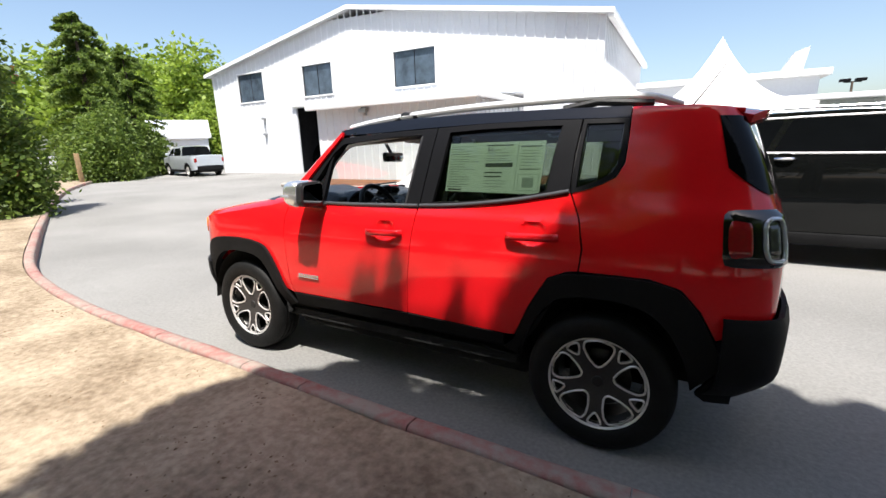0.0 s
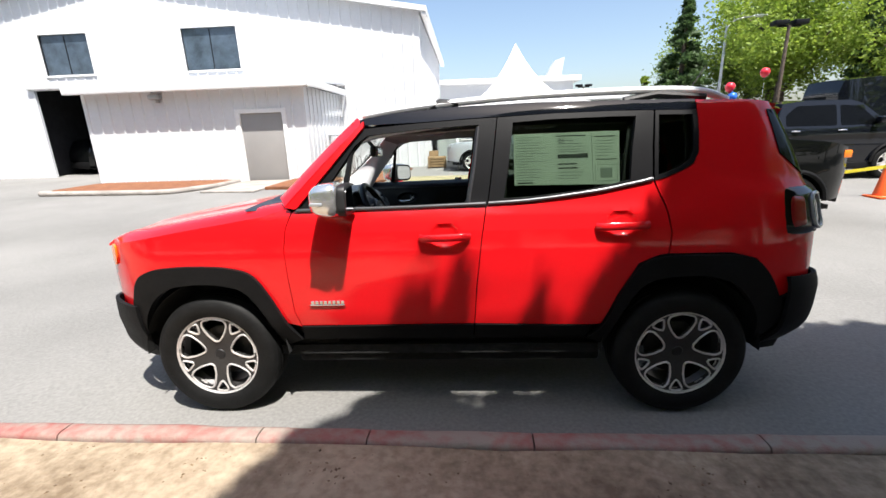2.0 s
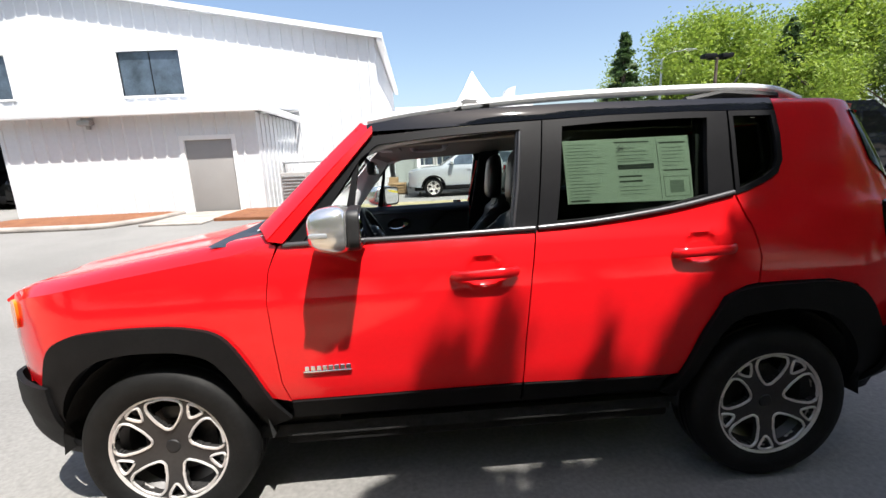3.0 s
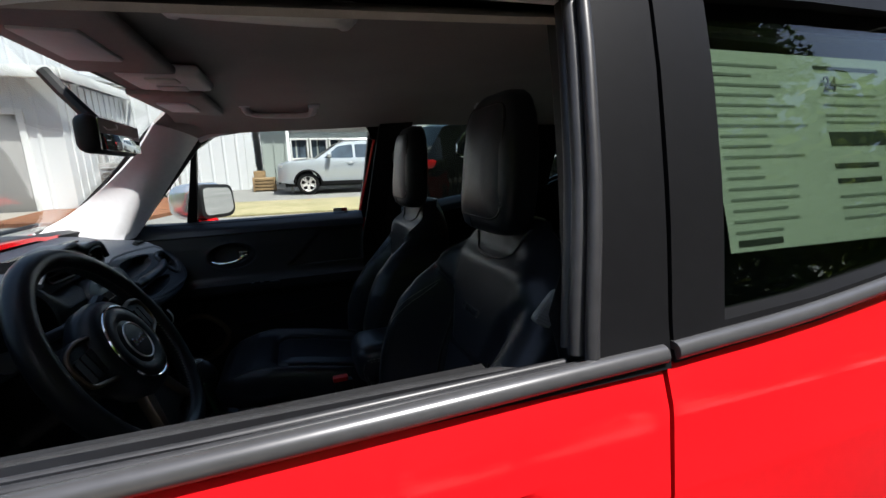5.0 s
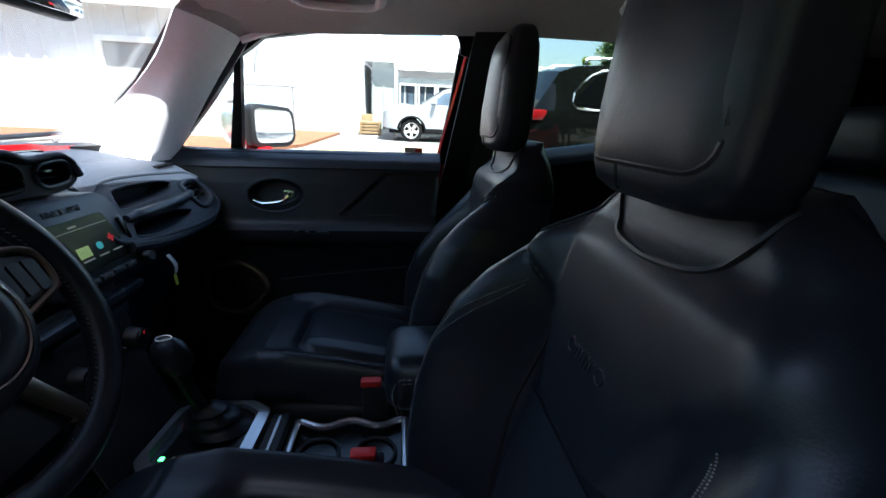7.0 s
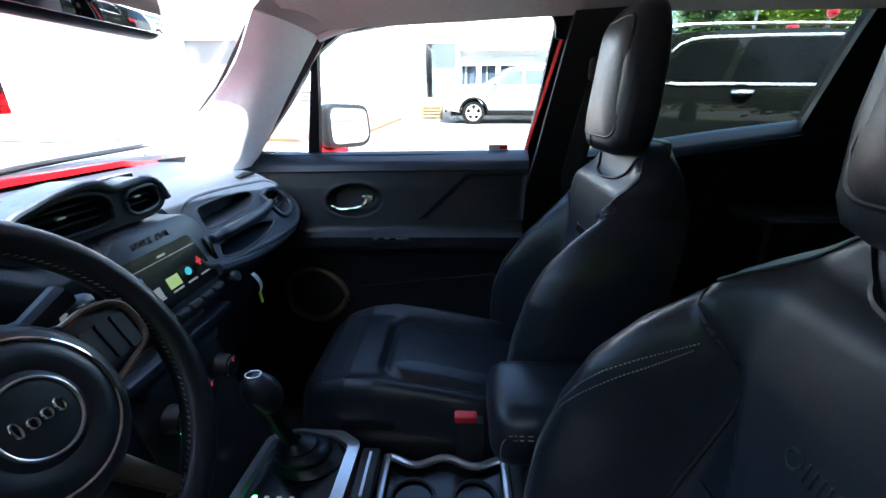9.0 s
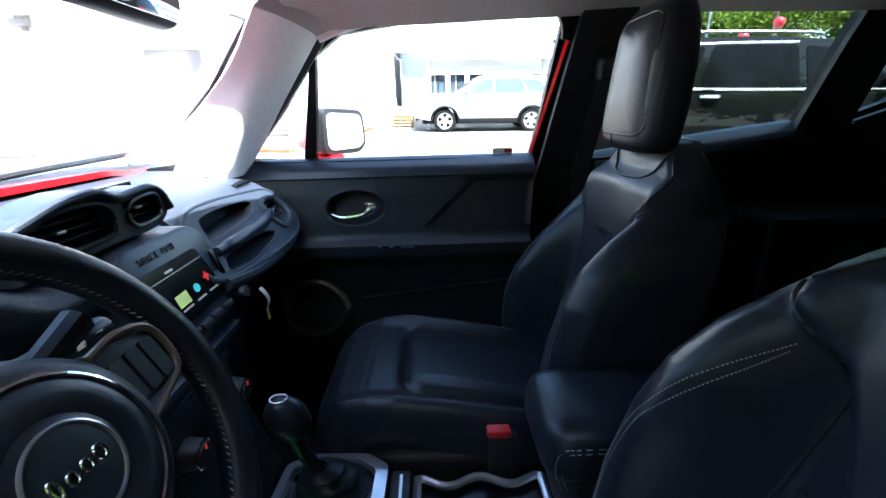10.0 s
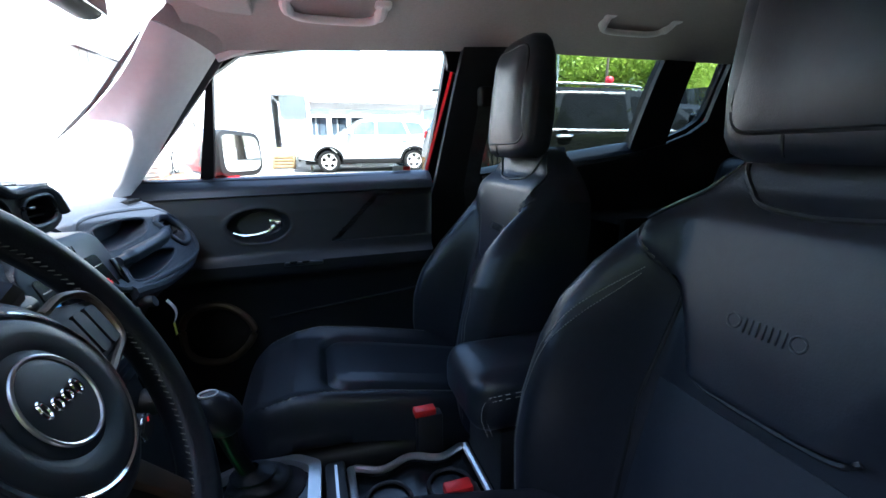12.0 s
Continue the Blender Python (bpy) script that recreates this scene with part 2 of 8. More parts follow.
def box_bm(x0, x1, y0, y1, z0, z1, bevel=0.0, seg=2, bm=None):
    """An axis-aligned block, with rounded edges if asked, added to bm."""
    own = bmesh.new()
    x0, x1, y0, y1, z0, z1 = min(x0, x1), max(x0, x1), min(y0, y1), max(y0, y1), min(z0, z1), max(z0, z1)
    bmesh.ops.create_cube(own, size=1)
    for v in own.verts:
        v.co = Vector(((x0 + x1) / 2 + v.co.x * (x1 - x0), (y0 + y1) / 2 + v.co.y * (y1 - y0), (z0 + z1) / 2 + v.co.z * (z1 - z0)))
    if bevel:
        bmesh.ops.bevel(own, geom=own.edges[:], offset=min(bevel, 0.45 * min(abs(x1 - x0), abs(y1 - y0), abs(z1 - z0))), segments=seg, affect="EDGES", profile=0.5)
    if bm is None:
        return own
    me = bpy.data.meshes.new("tmp")
    own.to_mesh(me)
    own.free()
    bm.from_mesh(me)
    bpy.data.meshes.remove(me)
    return bm


def join(bm, other):
    me = bpy.data.meshes.new("tmp")
    other.to_mesh(me)
    other.free()
    bm.from_mesh(me)
    bpy.data.meshes.remove(me)
    return bm


def spin_bm(profile, seg=32, axis="Y", bm=None):
    """Turns (radius, along) pairs round an axis."""
    bm = bm or bmesh.new()
    rings = []
    for i in range(seg):
        a = 2 * math.pi * i / seg
        ring = []
        for r, s in profile:
            c, d = r * math.cos(a), r * math.sin(a)
            ring.append(bm.verts.new({"Y": (c, s, d), "Z": (c, d, s), "X": (s, c, d)}[axis]))
        rings.append(ring)
    for i in range(seg):
        a, b = rings[i], rings[(i + 1) % seg]
        for j in range(len(profile) - 1):
            bm.faces.new((a[j], a[j + 1], b[j + 1], b[j]))
    bmesh.ops.remove_doubles(bm, verts=bm.verts, dist=1e-5)
    return bm


def tube_bm(points, radius, seg=8, closed=False, bm=None, flat=1.0, caps=True):
    """A round bar through points; radius may be a list."""
    bm = bm or bmesh.new()
    pts = [Vector(p) for p in points]
    n = len(pts)
    rings = []
    up = Vector((0, 0, 1))
    for i, p in enumerate(pts):
        q0, q1 = (pts[i - 1], pts[(i + 1) % n]) if closed else (pts[max(0, i - 1)], pts[min(n - 1, i + 1)])
        d = (q1 - q0).normalized()
        side = d.cross(up)
        if side.length < 0.05:
            side = d.cross(Vector((1, 0, 0)))
        side.normalize()
        top = side.cross(d).normalized()
        r = radius[i] if isinstance(radius, (list, tuple)) else radius
        rings.append([bm.verts.new(p + side * r * math.cos(2 * math.pi * k / seg) + top * r * flat * math.sin(2 * math.pi * k / seg)) for k in range(seg)])
    for i in range(n if closed else n - 1):
        a, b = rings[i], rings[(i + 1) % n]
        for k in range(seg):
            bm.faces.new((a[k], a[(k + 1) % seg], b[(k + 1) % seg], b[k]))
    if not closed and caps:
        bm.faces.new(rings[0])
        bm.faces.new(rings[-1][::-1])
    return bm


def smooth_line(points, n):
    """n points along a Catmull-Rom curve through points."""
    p = [np.array(q, float) for q in points]
    p = [2 * p[0] - p[1]] + p + [2 * p[-1] - p[-2]]
    out = []
    for k in range(n):
        s = k / (n - 1) * (len(p) - 3)
        i = min(int(s), len(p) - 4)
        u = s - i
        a, b, c, d = p[i:i + 4]
        out.append(tuple(0.5 * (2 * b + (c - a) * u + (2 * a - 5 * b + 4 * c - d) * u * u + (3 * b - a - 3 * c + d) * u ** 3)))
    return out


def grid_bm(fn, nu, nv, bm=None, closed_u=False):
    """A sheet of nu by nv vertices at fn(u, v), u and v from 0 to 1."""
    bm = bm or bmesh.new()
    vs = [[bm.verts.new(fn(i / (nu if closed_u else nu - 1), j / (nv - 1))) for j in range(nv)] for i in range(nu)]
    for i in range(nu if closed_u else nu - 1):
        for j in range(nv - 1):
            bm.faces.new((vs[i][j], vs[(i + 1) % nu][j], vs[(i + 1) % nu][j + 1], vs[i][j + 1]))
    return bm


def thicken(bm, t):
    bmesh.ops.recalc_face_normals(bm, faces=bm.faces)
    bmesh.ops.solidify(bm, geom=bm.faces[:], thickness=t)
    return bm


def poly_bm(outline, y0, y1, plane="xz", bevel=0.0, bm=None):
    """A plate with the outline, from y0 to y1 along the axis across its plane."""
    own = bmesh.new()
    put = {"xz": lambda a, b, c: (a, c, b), "xy": lambda a, b, c: (a, b, c), "yz": lambda a, b, c: (c, a, b)}[plane]
    f = own.faces.new([own.verts.new(put(a, b, y0)) for a, b in outline])
    r = bmesh.ops.extrude_face_region(own, geom=[f])
    d = Vector(put(0, 0, y1 - y0))
    bmesh.ops.translate(own, verts=[v for v in r["geom"] if isinstance(v, bmesh.types.BMVert)], vec=d)
    if bevel:
        bmesh.ops.bevel(own, geom=own.edges[:], offset=bevel, segments=2, affect="EDGES", profile=0.5)
    return own if bm is None else join(bm, own)


def holed_bm(outer, holes, x0, x1):
    """A plate in the y-z plane with holes right through it, from x0 to x1."""
    bm = bmesh.new()
    for loop in (outer, *holes):
        vs = [bm.verts.new((x1, a, b)) for a, b in loop]
        for i in range(len(vs)):
            bm.edges.new((vs[i], vs[(i + 1) % len(vs)]))
    bmesh.ops.triangle_fill(bm, use_beauty=True, use_dissolve=False, edges=bm.edges[:], normal=(1, 0, 0))
    r = bmesh.ops.extrude_face_region(bm, geom=bm.faces[:])
    bmesh.ops.translate(bm, verts=[v for v in r["geom"] if isinstance(v, bmesh.types.BMVert)], vec=(x0 - x1, 0, 0))
    bmesh.ops.recalc_face_normals(bm, faces=bm.faces)
    return bm


def round_outline(pts, r, n=4):
    """The outline with its corners rounded to about r."""
    out = []
    m = len(pts)
    for i in range(m):
        p, a, b = Vector(pts[i]), Vector(pts[i - 1]), Vector(pts[(i + 1) % m])
        u, w = (a - p), (b - p)
        k = min(r, 0.45 * u.length, 0.45 * w.length)
        s, e = p + u.normalized() * k, p + w.normalized() * k
        for j in range(n + 1):
            t = j / n
            q = s * (1 - t) ** 2 + p * 2 * t * (1 - t) + e * t * t
            out.append((q.x, q.y))
    return out


def letters(text, size, depth, material, parent, m, name="lettering", align="LEFT"):
    """Words in the built-in font as a mesh."""
    cu = bpy.data.curves.new(name, "FONT")
    cu.body, cu.size, cu.extrude, cu.align_x = text, size, depth, align
    tmp = bpy.data.objects.new("tmp", cu)
    me = bpy.data.meshes.new_from_object(tmp)
    bpy.data.objects.remove(tmp)
    me.materials.append(M[material])
    ob = new(name, me)
    ob.parent = parent
    ob.matrix_basis = m
    return ob

# ---- ground ----
def ground_z(x, y):
    """Height of the asphalt: level, with a shallow swale beside the kerb where the cars stand."""
    fade = min(1.0, max(0.0, (12.0 - abs(x)) / 6.0))
    dip = np.interp(y, [-0.85, 2.0, 4.2, 6.0, 9.0], [0.0, -0.130, -0.13, -0.10, 0.0])
    return float(fade * dip)


def axis_steps(lo, hi, near0, near1, step):
    return sorted({round(v, 3) for v in [lo, lo / 2, lo / 4, lo / 8, hi / 8, hi / 4, hi / 2, hi, *np.arange(near0, near1 + 1e-6, step)]})


def build_ground():
    xs, ys = axis_steps(-1600, 1600, -16, 16, 0.8), axis_steps(-1600, 1600, -3.2, 12.0, 0.4)
    bm = bmesh.new()
    vs = [[bm.verts.new((x, y, ground_z(x, y))) for y in ys] for x in xs]
    for i in range(len(xs) - 1):
        for j in range(len(ys) - 1):
            bm.faces.new((vs[i][j], vs[i + 1][j], vs[i + 1][j + 1], vs[i][j + 1]))
    tagged(part("ground", bm, "asphalt", None), "pale sun-bleached asphalt of the car park", "asphalt", kind="structure")


KERB = smooth_line([(14, -1.35), (8, -1.3), (4, -1.26), (1.46, -1.25), (0.35, -1.24), (-1.14, -1.2), (-3.54, -1.12), (-5.8, -0.75), (-8.3, 0.1), (-11.35, 1.26),
                    (-16.5, 3.3), (-22.7, 6.2), (-29.5, 10.6), (-37.8, 17.5), (-48, 30)], 260)


def kerb_frame(s):
    """Place and sideways direction (towards the dirt) at s metres along the kerb."""
    acc = 0.0
    for (x0, y0), (x1, y1) in zip(KERB, KERB[1:]):
        d = math.hypot(x1 - x0, y1 - y0)
        if acc + d >= s:
            u = (s - acc) / d
            return x0 + (x1 - x0) * u, y0 + (y1 - y0) * u, -(y1 - y0) / d, (x1 - x0) / d
        acc += d
    return x1, y1, -(y1 - y0) / d, (x1 - x0) / d


def build_kerb():
    kerb = thing("kerb", "worn concrete kerb with faded red paint along the dirt bank", "kerb", kind="structure")
    total = sum(math.hypot(b[0] - a[0], b[1] - a[1]) for a, b in zip(KERB, KERB[1:]))
    rng = random.Random(4)
    s = 0.3
    while s < total - 1.2:
        ln = rng.choice((0.55, 0.8, 1.05, 1.3)) if s < 32 else 3.0
        bm = bmesh.new()
        n = 5
        prof = [(-0.065, -0.05), (-0.058, 0.098), (-0.048, 0.118), (-0.025, 0.128), (0.035, 0.130), (0.052, 0.124), (0.06, 0.105), (0.06, -0.05)]
        rows = []
        for i in range(n + 1):
            x, y, nx, ny = kerb_frame(s + 0.004 + (ln - 0.008) * i / n)
            rows.append([bm.verts.new((x + nx * o + 0.004 * noise.noise((x * 3, o * 9, z)), y + ny * o + 0.004 * noise.noise((x * 4, z, o * 7)), z + 0.006 * noise.noise((x * 5, y * 5, z * 9)))) for o, z in prof])
        for a, b in zip(rows, rows[1:]):
            for j in range(len(prof) - 1):
                bm.faces.new((a[j], a[j + 1], b[j + 1], b[j]))
        bm.faces.new(rows[0])
        bm.faces.new(rows[-1][::-1])
        part("kerb_stone", bm, "kerb_red", kerb, angle=50)
        s += ln


def build_dirt():
    bm = bmesh.new()
    rows = []
    for k in range(0, 300):
        s = k * 0.28 if k < 200 else 56 + (k - 200) * 0.6
        x, y, nx, ny = kerb_frame(s)
        row = []
        for o in (0.07, 0.2, 0.4, 0.65, 0.95, 1.3, 1.7, 2.2, 3.0, 4.5, 7, 12, 22):
            px, py = x + nx * o, y + ny * o - (0 if o < 6 else 0.3 * o)
            z = 0.115 + 0.02 * noise.noise((px * 1.3, py * 1.3, 0)) + 0.012 * noise.noise((px * 5, py * 5, 2)) + 0.01 * min(o, 3)
            row.append(bm.verts.new((px, py, z)))
        rows.append(row)
    for a, b in zip(rows, rows[1:]):
        for j in range(len(a) - 1):
            bm.faces.new((a[j], a[j + 1], b[j + 1], b[j]))
    bank = part("dirt_bank", bm, "dirt", None, angle=180)
    tagged(bank, "bare dry dirt bank with sparse straw-coloured grass", "dirt", kind="structure")


def build_dry_grass():
    rng = random.Random(9)
    verts, faces = [], []

    def blade(x, y, z, h, w):
        a, t = rng.uniform(0, 6.28), rng.uniform(0.2, 1.0)
        dx, dy = math.cos(a) * w, math.sin(a) * w
        lx, ly = math.cos(a + 1.6) * h * t, math.sin(a + 1.6) * h * t
        i = len(verts)
        verts.extend([(x - dx, y - dy, z), (x + dx, y + dy, z), (x + lx, y + ly, z + h)])
        faces.append((i, i + 1, i + 2))

    for _ in range(2600):
        s, o = rng.uniform(5, 45), rng.uniform(0.1, 1) ** 0.6 * 5.5
        x, y, nx, ny = kerb_frame(s)
        px, py = x + nx * o, y + ny * o
        if noise.noise((px * 0.8, py * 0.8, 5)) + (0.25 if px < -2.5 else -0.12) < rng.uniform(-0.1, 0.4):
            continue
        for _ in range(5):
            blade(px + rng.gauss(0, 0.03), py + rng.gauss(0, 0.03), 0.125, rng.uniform(0.02, 0.07), 0.0025)
    me = bpy.data.meshes.new("dry_grass")
    me.from_pydata(verts, [], faces)
    me.materials.append(M["grass"])
    tagged(new("dry_grass", me), "sparse dry straw-coloured grass blades on the dirt", "grass", kind="stuff")


def build_islands():
    """Planting beds with bark beside the building."""
    bed = thing("planting_bed", "low concrete-edged bed of orange bark mulch", "planting bed", kind="structure")
    bm = poly_bm(round_outline([(-13.0, 9.6), (-8.6, 9.2), (-7.9, 10.4), (-7.75, 11.98), (-13.0, 11.98)], 0.5), 0.0, 0.11, "xy")
    part("mulch", bm, "bark", bed)
    edge = round_outline([(-13.1, 9.5), (-8.5, 9.1), (-7.8, 10.4), (-7.65, 11.9)], 0.5)
    part("edging", tube_bm([(x, y, 0.06) for x, y in edge if y < 11.9], 0.09, 8), "concrete", bed, "concrete kerb round the bed", angle=60)
    bed2 = thing("planting_bed", "orange bark mulch bed at the corner of the lean-to", "planting bed", kind="structure")
    part("mulch", poly_bm([(-5.85, 9.6), (-3.2, 9.2), (-2.45, 10.8), (-2.05, 15.0), (-3.5, 15.1), (-4.1, 11.95), (-5.85, 11.95)], 0.0, 0.08, "xy"), "bark", bed2)
    walk_pad = part("concrete_path", poly_bm([(-7.62, 9.2), (-5.9, 9.0), (-5.9, 11.97), (-7.62, 11.97)], 0.0, 0.05, "xy", 0.01), "concrete", None)
    tagged(walk_pad, "pale concrete path to the grey door", "path", kind="structure")
    lawn = part("lawn", poly_bm(round_outline([(-2.25, 9.2), (3.3, 9.0), (3.3, 11.6), (-2.15, 11.8)], 0.3), -0.05, 0.05, "xy", 0.02), "lawn", None)
    tagged(lawn, "dry bleached strip of lawn", "lawn", kind="structure")


build_ground()
build_kerb()
build_dirt()
build_dry_grass()
build_islands()

# ---- warehouse ----
def clipped_columns(x0, x1, zbot, ztop, holes):
    """Rectangles (xa, xb, za, zb) of a wall less its holes; ztop may vary along x."""
    xs = sorted({x0, x1, *[h[0] for h in holes], *[h[1] for h in holes]})
    out = []
    for a, b in zip(xs, xs[1:]):
        z = zbot
        for h in sorted((h for h in holes if h[0] <= a + 1e-6 and h[1] >= b - 1e-6), key=lambda h: h[2]):
            if h[2] > z + 1e-6:
                out.append((a, b, z, h[2]))
            z = h[3]
        out.append((a, b, z, None))
    return out


def ribbed_wall(x0, x1, zbot, ztop, y, holes, parent, pitch=0.43, depth=0.035, thick=0.12):
    """Sheet-metal wall facing -y with upright ribs, its openings going through it."""
    bm = bmesh.new()

    def slab(a, b, za, zb0, zb1, ya, yb):
        v = [bm.verts.new(p) for p in ((a, ya, za), (b, ya, za), (b, ya, zb1), (a, ya, zb0), (a, yb, za), (b, yb, za), (b, yb, zb1), (a, yb, zb0))]
        for f in ((0, 1, 2, 3), (5, 4, 7, 6), (4, 0, 3, 7), (1, 5, 6, 2), (3, 2, 6, 7), (4, 5, 1, 0)):
            bm.faces.new([v[i] for i in f])

    for a, b, za, zb in clipped_columns(x0, x1, zbot, ztop, holes):
        n = max(1, int((b - a) / 3))
        for i in range(n):
            p, q = a + (b - a) * i / n, a + (b - a) * (i + 1) / n
            slab(p, q, za, ztop(p) if zb is None else zb, ztop(q) if zb is None else zb, y, y + thick)
    x = x0 + 0.12
    while x < x1 - 0.1:
        spans = [(zbot, ztop(x))]
        for h in holes:
            if h[0] - 0.1 < x < h[1] + 0.1:
                spans = [s for a, b in spans for s in ((a, min(b, h[2] - 0.08)), (max(a, h[3] + 0.08), b)) if s[1] - s[0] > 0.05]
        for za, zb in spans:
            rib = bmesh.new()
            v = [rib.verts.new(p) for p in ((x - 0.05, y, za), (x - 0.02, y - depth, za), (x + 0.02, y - depth, za), (x + 0.05, y, za),
                                           (x - 0.05, y, zb), (x - 0.02, y - depth, zb), (x + 0.02, y - depth, zb), (x + 0.05, y, zb))]
            for f in ((0, 1, 5, 4), (1, 2, 6, 5), (2, 3, 7, 6), (4, 5, 6, 7), (3, 2, 1, 0)):
                rib.faces.new([v[i] for i in f])
            part("rib", rib, "white_metal", parent, smooth=False)
        x += pitch
    return bm


def window_thing(x0, x1, z0, z1, y, parent, panes=2):
    fr = bmesh.new()
    for a, b, c, d in ((x0 - .07, x1 + .07, z0 - .08, z0), (x0 - .07, x1 + .07, z1, z1 + .08), (x0 - .07, x0, z0, z1), (x1, x1 + .07, z0, z1)):
        box_bm(a, b, y - 0.06, y + 0.1, c, d, 0.008, 1, fr)
    win = part("window", fr, "white_trim", parent, "white-framed window with dark panes")
    for i in range(panes):
        a, b = x0 + (x1 - x0) * i / panes, x0 + (x1 - x0) * (i + 1) / panes
        part("pane", box_bm(a + 0.015, b - 0.015, y + 0.06, y + 0.075, z0, z1), "glass_sky", win)
        if i:
            part("mullion", box_bm(a - 0.015, a + 0.015, y + 0.04, y + 0.09, z0, z1), "frame_black", win)
    return win


def build_warehouse():
    wh = thing("warehouse", "white ribbed sheet-metal warehouse with a low gabled roof", "building", kind="structure")
    X0, X1, XA, Y0, Y1, ZE, ZA = -26.55, -1.65, -14.4, 16.5, 31.0, 6.25, 8.4
    top = lambda x: ZE + (ZA - ZE) * (1 - abs(x - XA) / (XA - X0 if x < XA else X1 - XA))
    holes = [(-23.9, -21.6, 4.45, 6.1), (-18.2, -16.0, 4.42, 6.05), (-11.8, -9.4, 4.38, 6.05), (-19.05, -16.6, 0.0, 3.82)]
    part("front_wall", ribbed_wall(X0, X1, 0, top, Y0, holes, wh), "white_metal", wh, angle=20)
    for h in holes[:3]:
        window_thing(*h, Y0, wh)
    # side walls and back
    part("side_wall", box_bm(X1 - 0.12, X1, Y0 + 0.12, Y1, 0, ZE - 0.02), "white_metal", wh)
    for k in range(33):
        part("rib", box_bm(X1, X1 + 0.035, Y0 + 0.3 + k * 0.43, Y0 + 0.37 + k * 0.43, 0, ZE - 0.1), "white_metal", wh, smooth=False)
    part("side_wall", box_bm(X0, X0 + 0.12, Y0 + 0.12, Y1, 0, ZE - 0.02), "white_metal", wh)
    part("back_wall", box_bm(X0, X1, Y1, Y1 + 0.12, 0, ZE), "white_metal", wh)
    for xa, za, xb, zb in ((X0 - 0.35, ZE - 0.06, XA, ZA + 0.0), (XA, ZA, X1 + 0.35, ZE - 0.06)):
        bm = bmesh.new()
        vs = [bm.verts.new(p) for p in ((xa, Y0 - 0.3, za), (xb, Y0 - 0.3, zb), (xb, Y1 + 0.3, zb), (xa, Y1 + 0.3, za))]
        bm.faces.new(vs)
        r = bmesh.ops.extrude_face_region(bm, geom=bm.faces[:])
        bmesh.ops.translate(bm, verts=[v for v in r["geom"] if isinstance(v, bmesh.types.BMVert)], vec=(0, 0, 0.16))
        part("roof", bm, "roof_metal", wh, "pale grey metal roof slope", smooth=False)
        trim = bmesh.new()
        vs = [trim.verts.new(p) for p in ((xa, Y0 - 0.34, za - 0.02), (xb, Y0 - 0.34, zb - 0.02), (xb, Y0 - 0.34, zb + 0.18), (xa, Y0 - 0.34, za + 0.18))]
        trim.faces.new(vs)
        r = bmesh.ops.extrude_face_region(trim, geom=trim.faces[:])
        bmesh.ops.translate(trim, verts=[v for v in r["geom"] if isinstance(v, bmesh.types.BMVert)], vec=(0, 0.035, 0))
        part("barge_board", trim, "white_trim", wh, smooth=False)
    gut = box_bm(X1 + 0.12, X1 + 0.36, Y0 - 0.3, Y1 + 0.3, ZE - 0.22, ZE - 0.04, 0.03)
    part("gutter", gut, "white_trim", wh)
    # bay behind the opening, its dimness painted in with a near-black lining
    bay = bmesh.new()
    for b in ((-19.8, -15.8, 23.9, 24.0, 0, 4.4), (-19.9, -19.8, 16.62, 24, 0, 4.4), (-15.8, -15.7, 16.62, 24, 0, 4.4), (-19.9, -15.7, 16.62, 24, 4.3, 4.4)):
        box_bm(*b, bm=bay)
    part("bay_lining", bay, "shade_black", wh, "near-black lining that paints in the service bay's shade", smooth=False)
    part("door_track", box_bm(-19.3, -16.4, 16.36, 16.46, 3.86, 4.02, 0.02), "white_trim", wh)
    for zz in (3.3, 2.35):
        part("wall_lamp", box_bm(-21.95, -21.75, 16.28, 16.5, zz, zz + 0.14, 0.03), "steel", wh)
    part("conduit", tube_bm([(-21.85, 16.44, 2.3), (-21.85, 16.44, 3.4)], 0.025), "steel", wh)
    # lean-to
    lt = thing("lean_to", "low white ribbed lean-to with a grey door under a deep fascia", "building", kind="structure")
    LX0, LX1, LY = -13.0, -5.2, 12.0
    door = (-7.55, -5.98, 0.0, 2.36)
    part("front_wall", ribbed_wall(LX0, LX1, 0, lambda x: 3.12, LY, [door], lt, pitch=0.40), "white_metal", lt, angle=20)
    for xa in (LX0, LX1 - 0.1):
        part("side_wall", box_bm(xa, xa + 0.1, LY + 0.12, 16.46, 0, 3.12), "white_metal", lt)
    for k in range(10):
        part("rib", box_bm(LX1, LX1 + 0.03, LY + 0.35 + k * 0.42, LY + 0.42 + k * 0.42, 0, 3.1), "white_metal", lt, smooth=False)
    rf = bmesh.new()
    vs = [rf.verts.new(p) for p in ((LX0 - 0.2, LY - 0.30, 3.2), (LX1 + 0.25, LY - 0.30, 3.2), (LX1 + 0.25, 16.46, 3.55), (LX0 - 0.2, 16.46, 3.55))]
    rf.faces.new(vs)
    r = bmesh.ops.extrude_face_region(rf, geom=rf.faces[:])
    bmesh.ops.translate(rf, verts=[v for v in r["geom"] if isinstance(v, bmesh.types.BMVert)], vec=(0, 0, 0.08))
    part("roof", rf, "roof_metal", lt, smooth=False)
    part("fascia", box_bm(LX0 - 0.22, LX1 + 0.27, LY - 0.49, LY - 0.302, 3.08, 3.33, 0.008), "white_trim", lt)
    part("fascia", box_bm(LX1 + 0.252, LX1 + 0.29, LY - 0.30, 16.4, 3.08, 3.33, 0.008), "white_trim", lt)
    part("soffit", box_bm(LX0 - 0.2, LX1 + 0.25, LY - 0.30, LY - 0.002, 3.125, 3.15), "white_trim", lt)
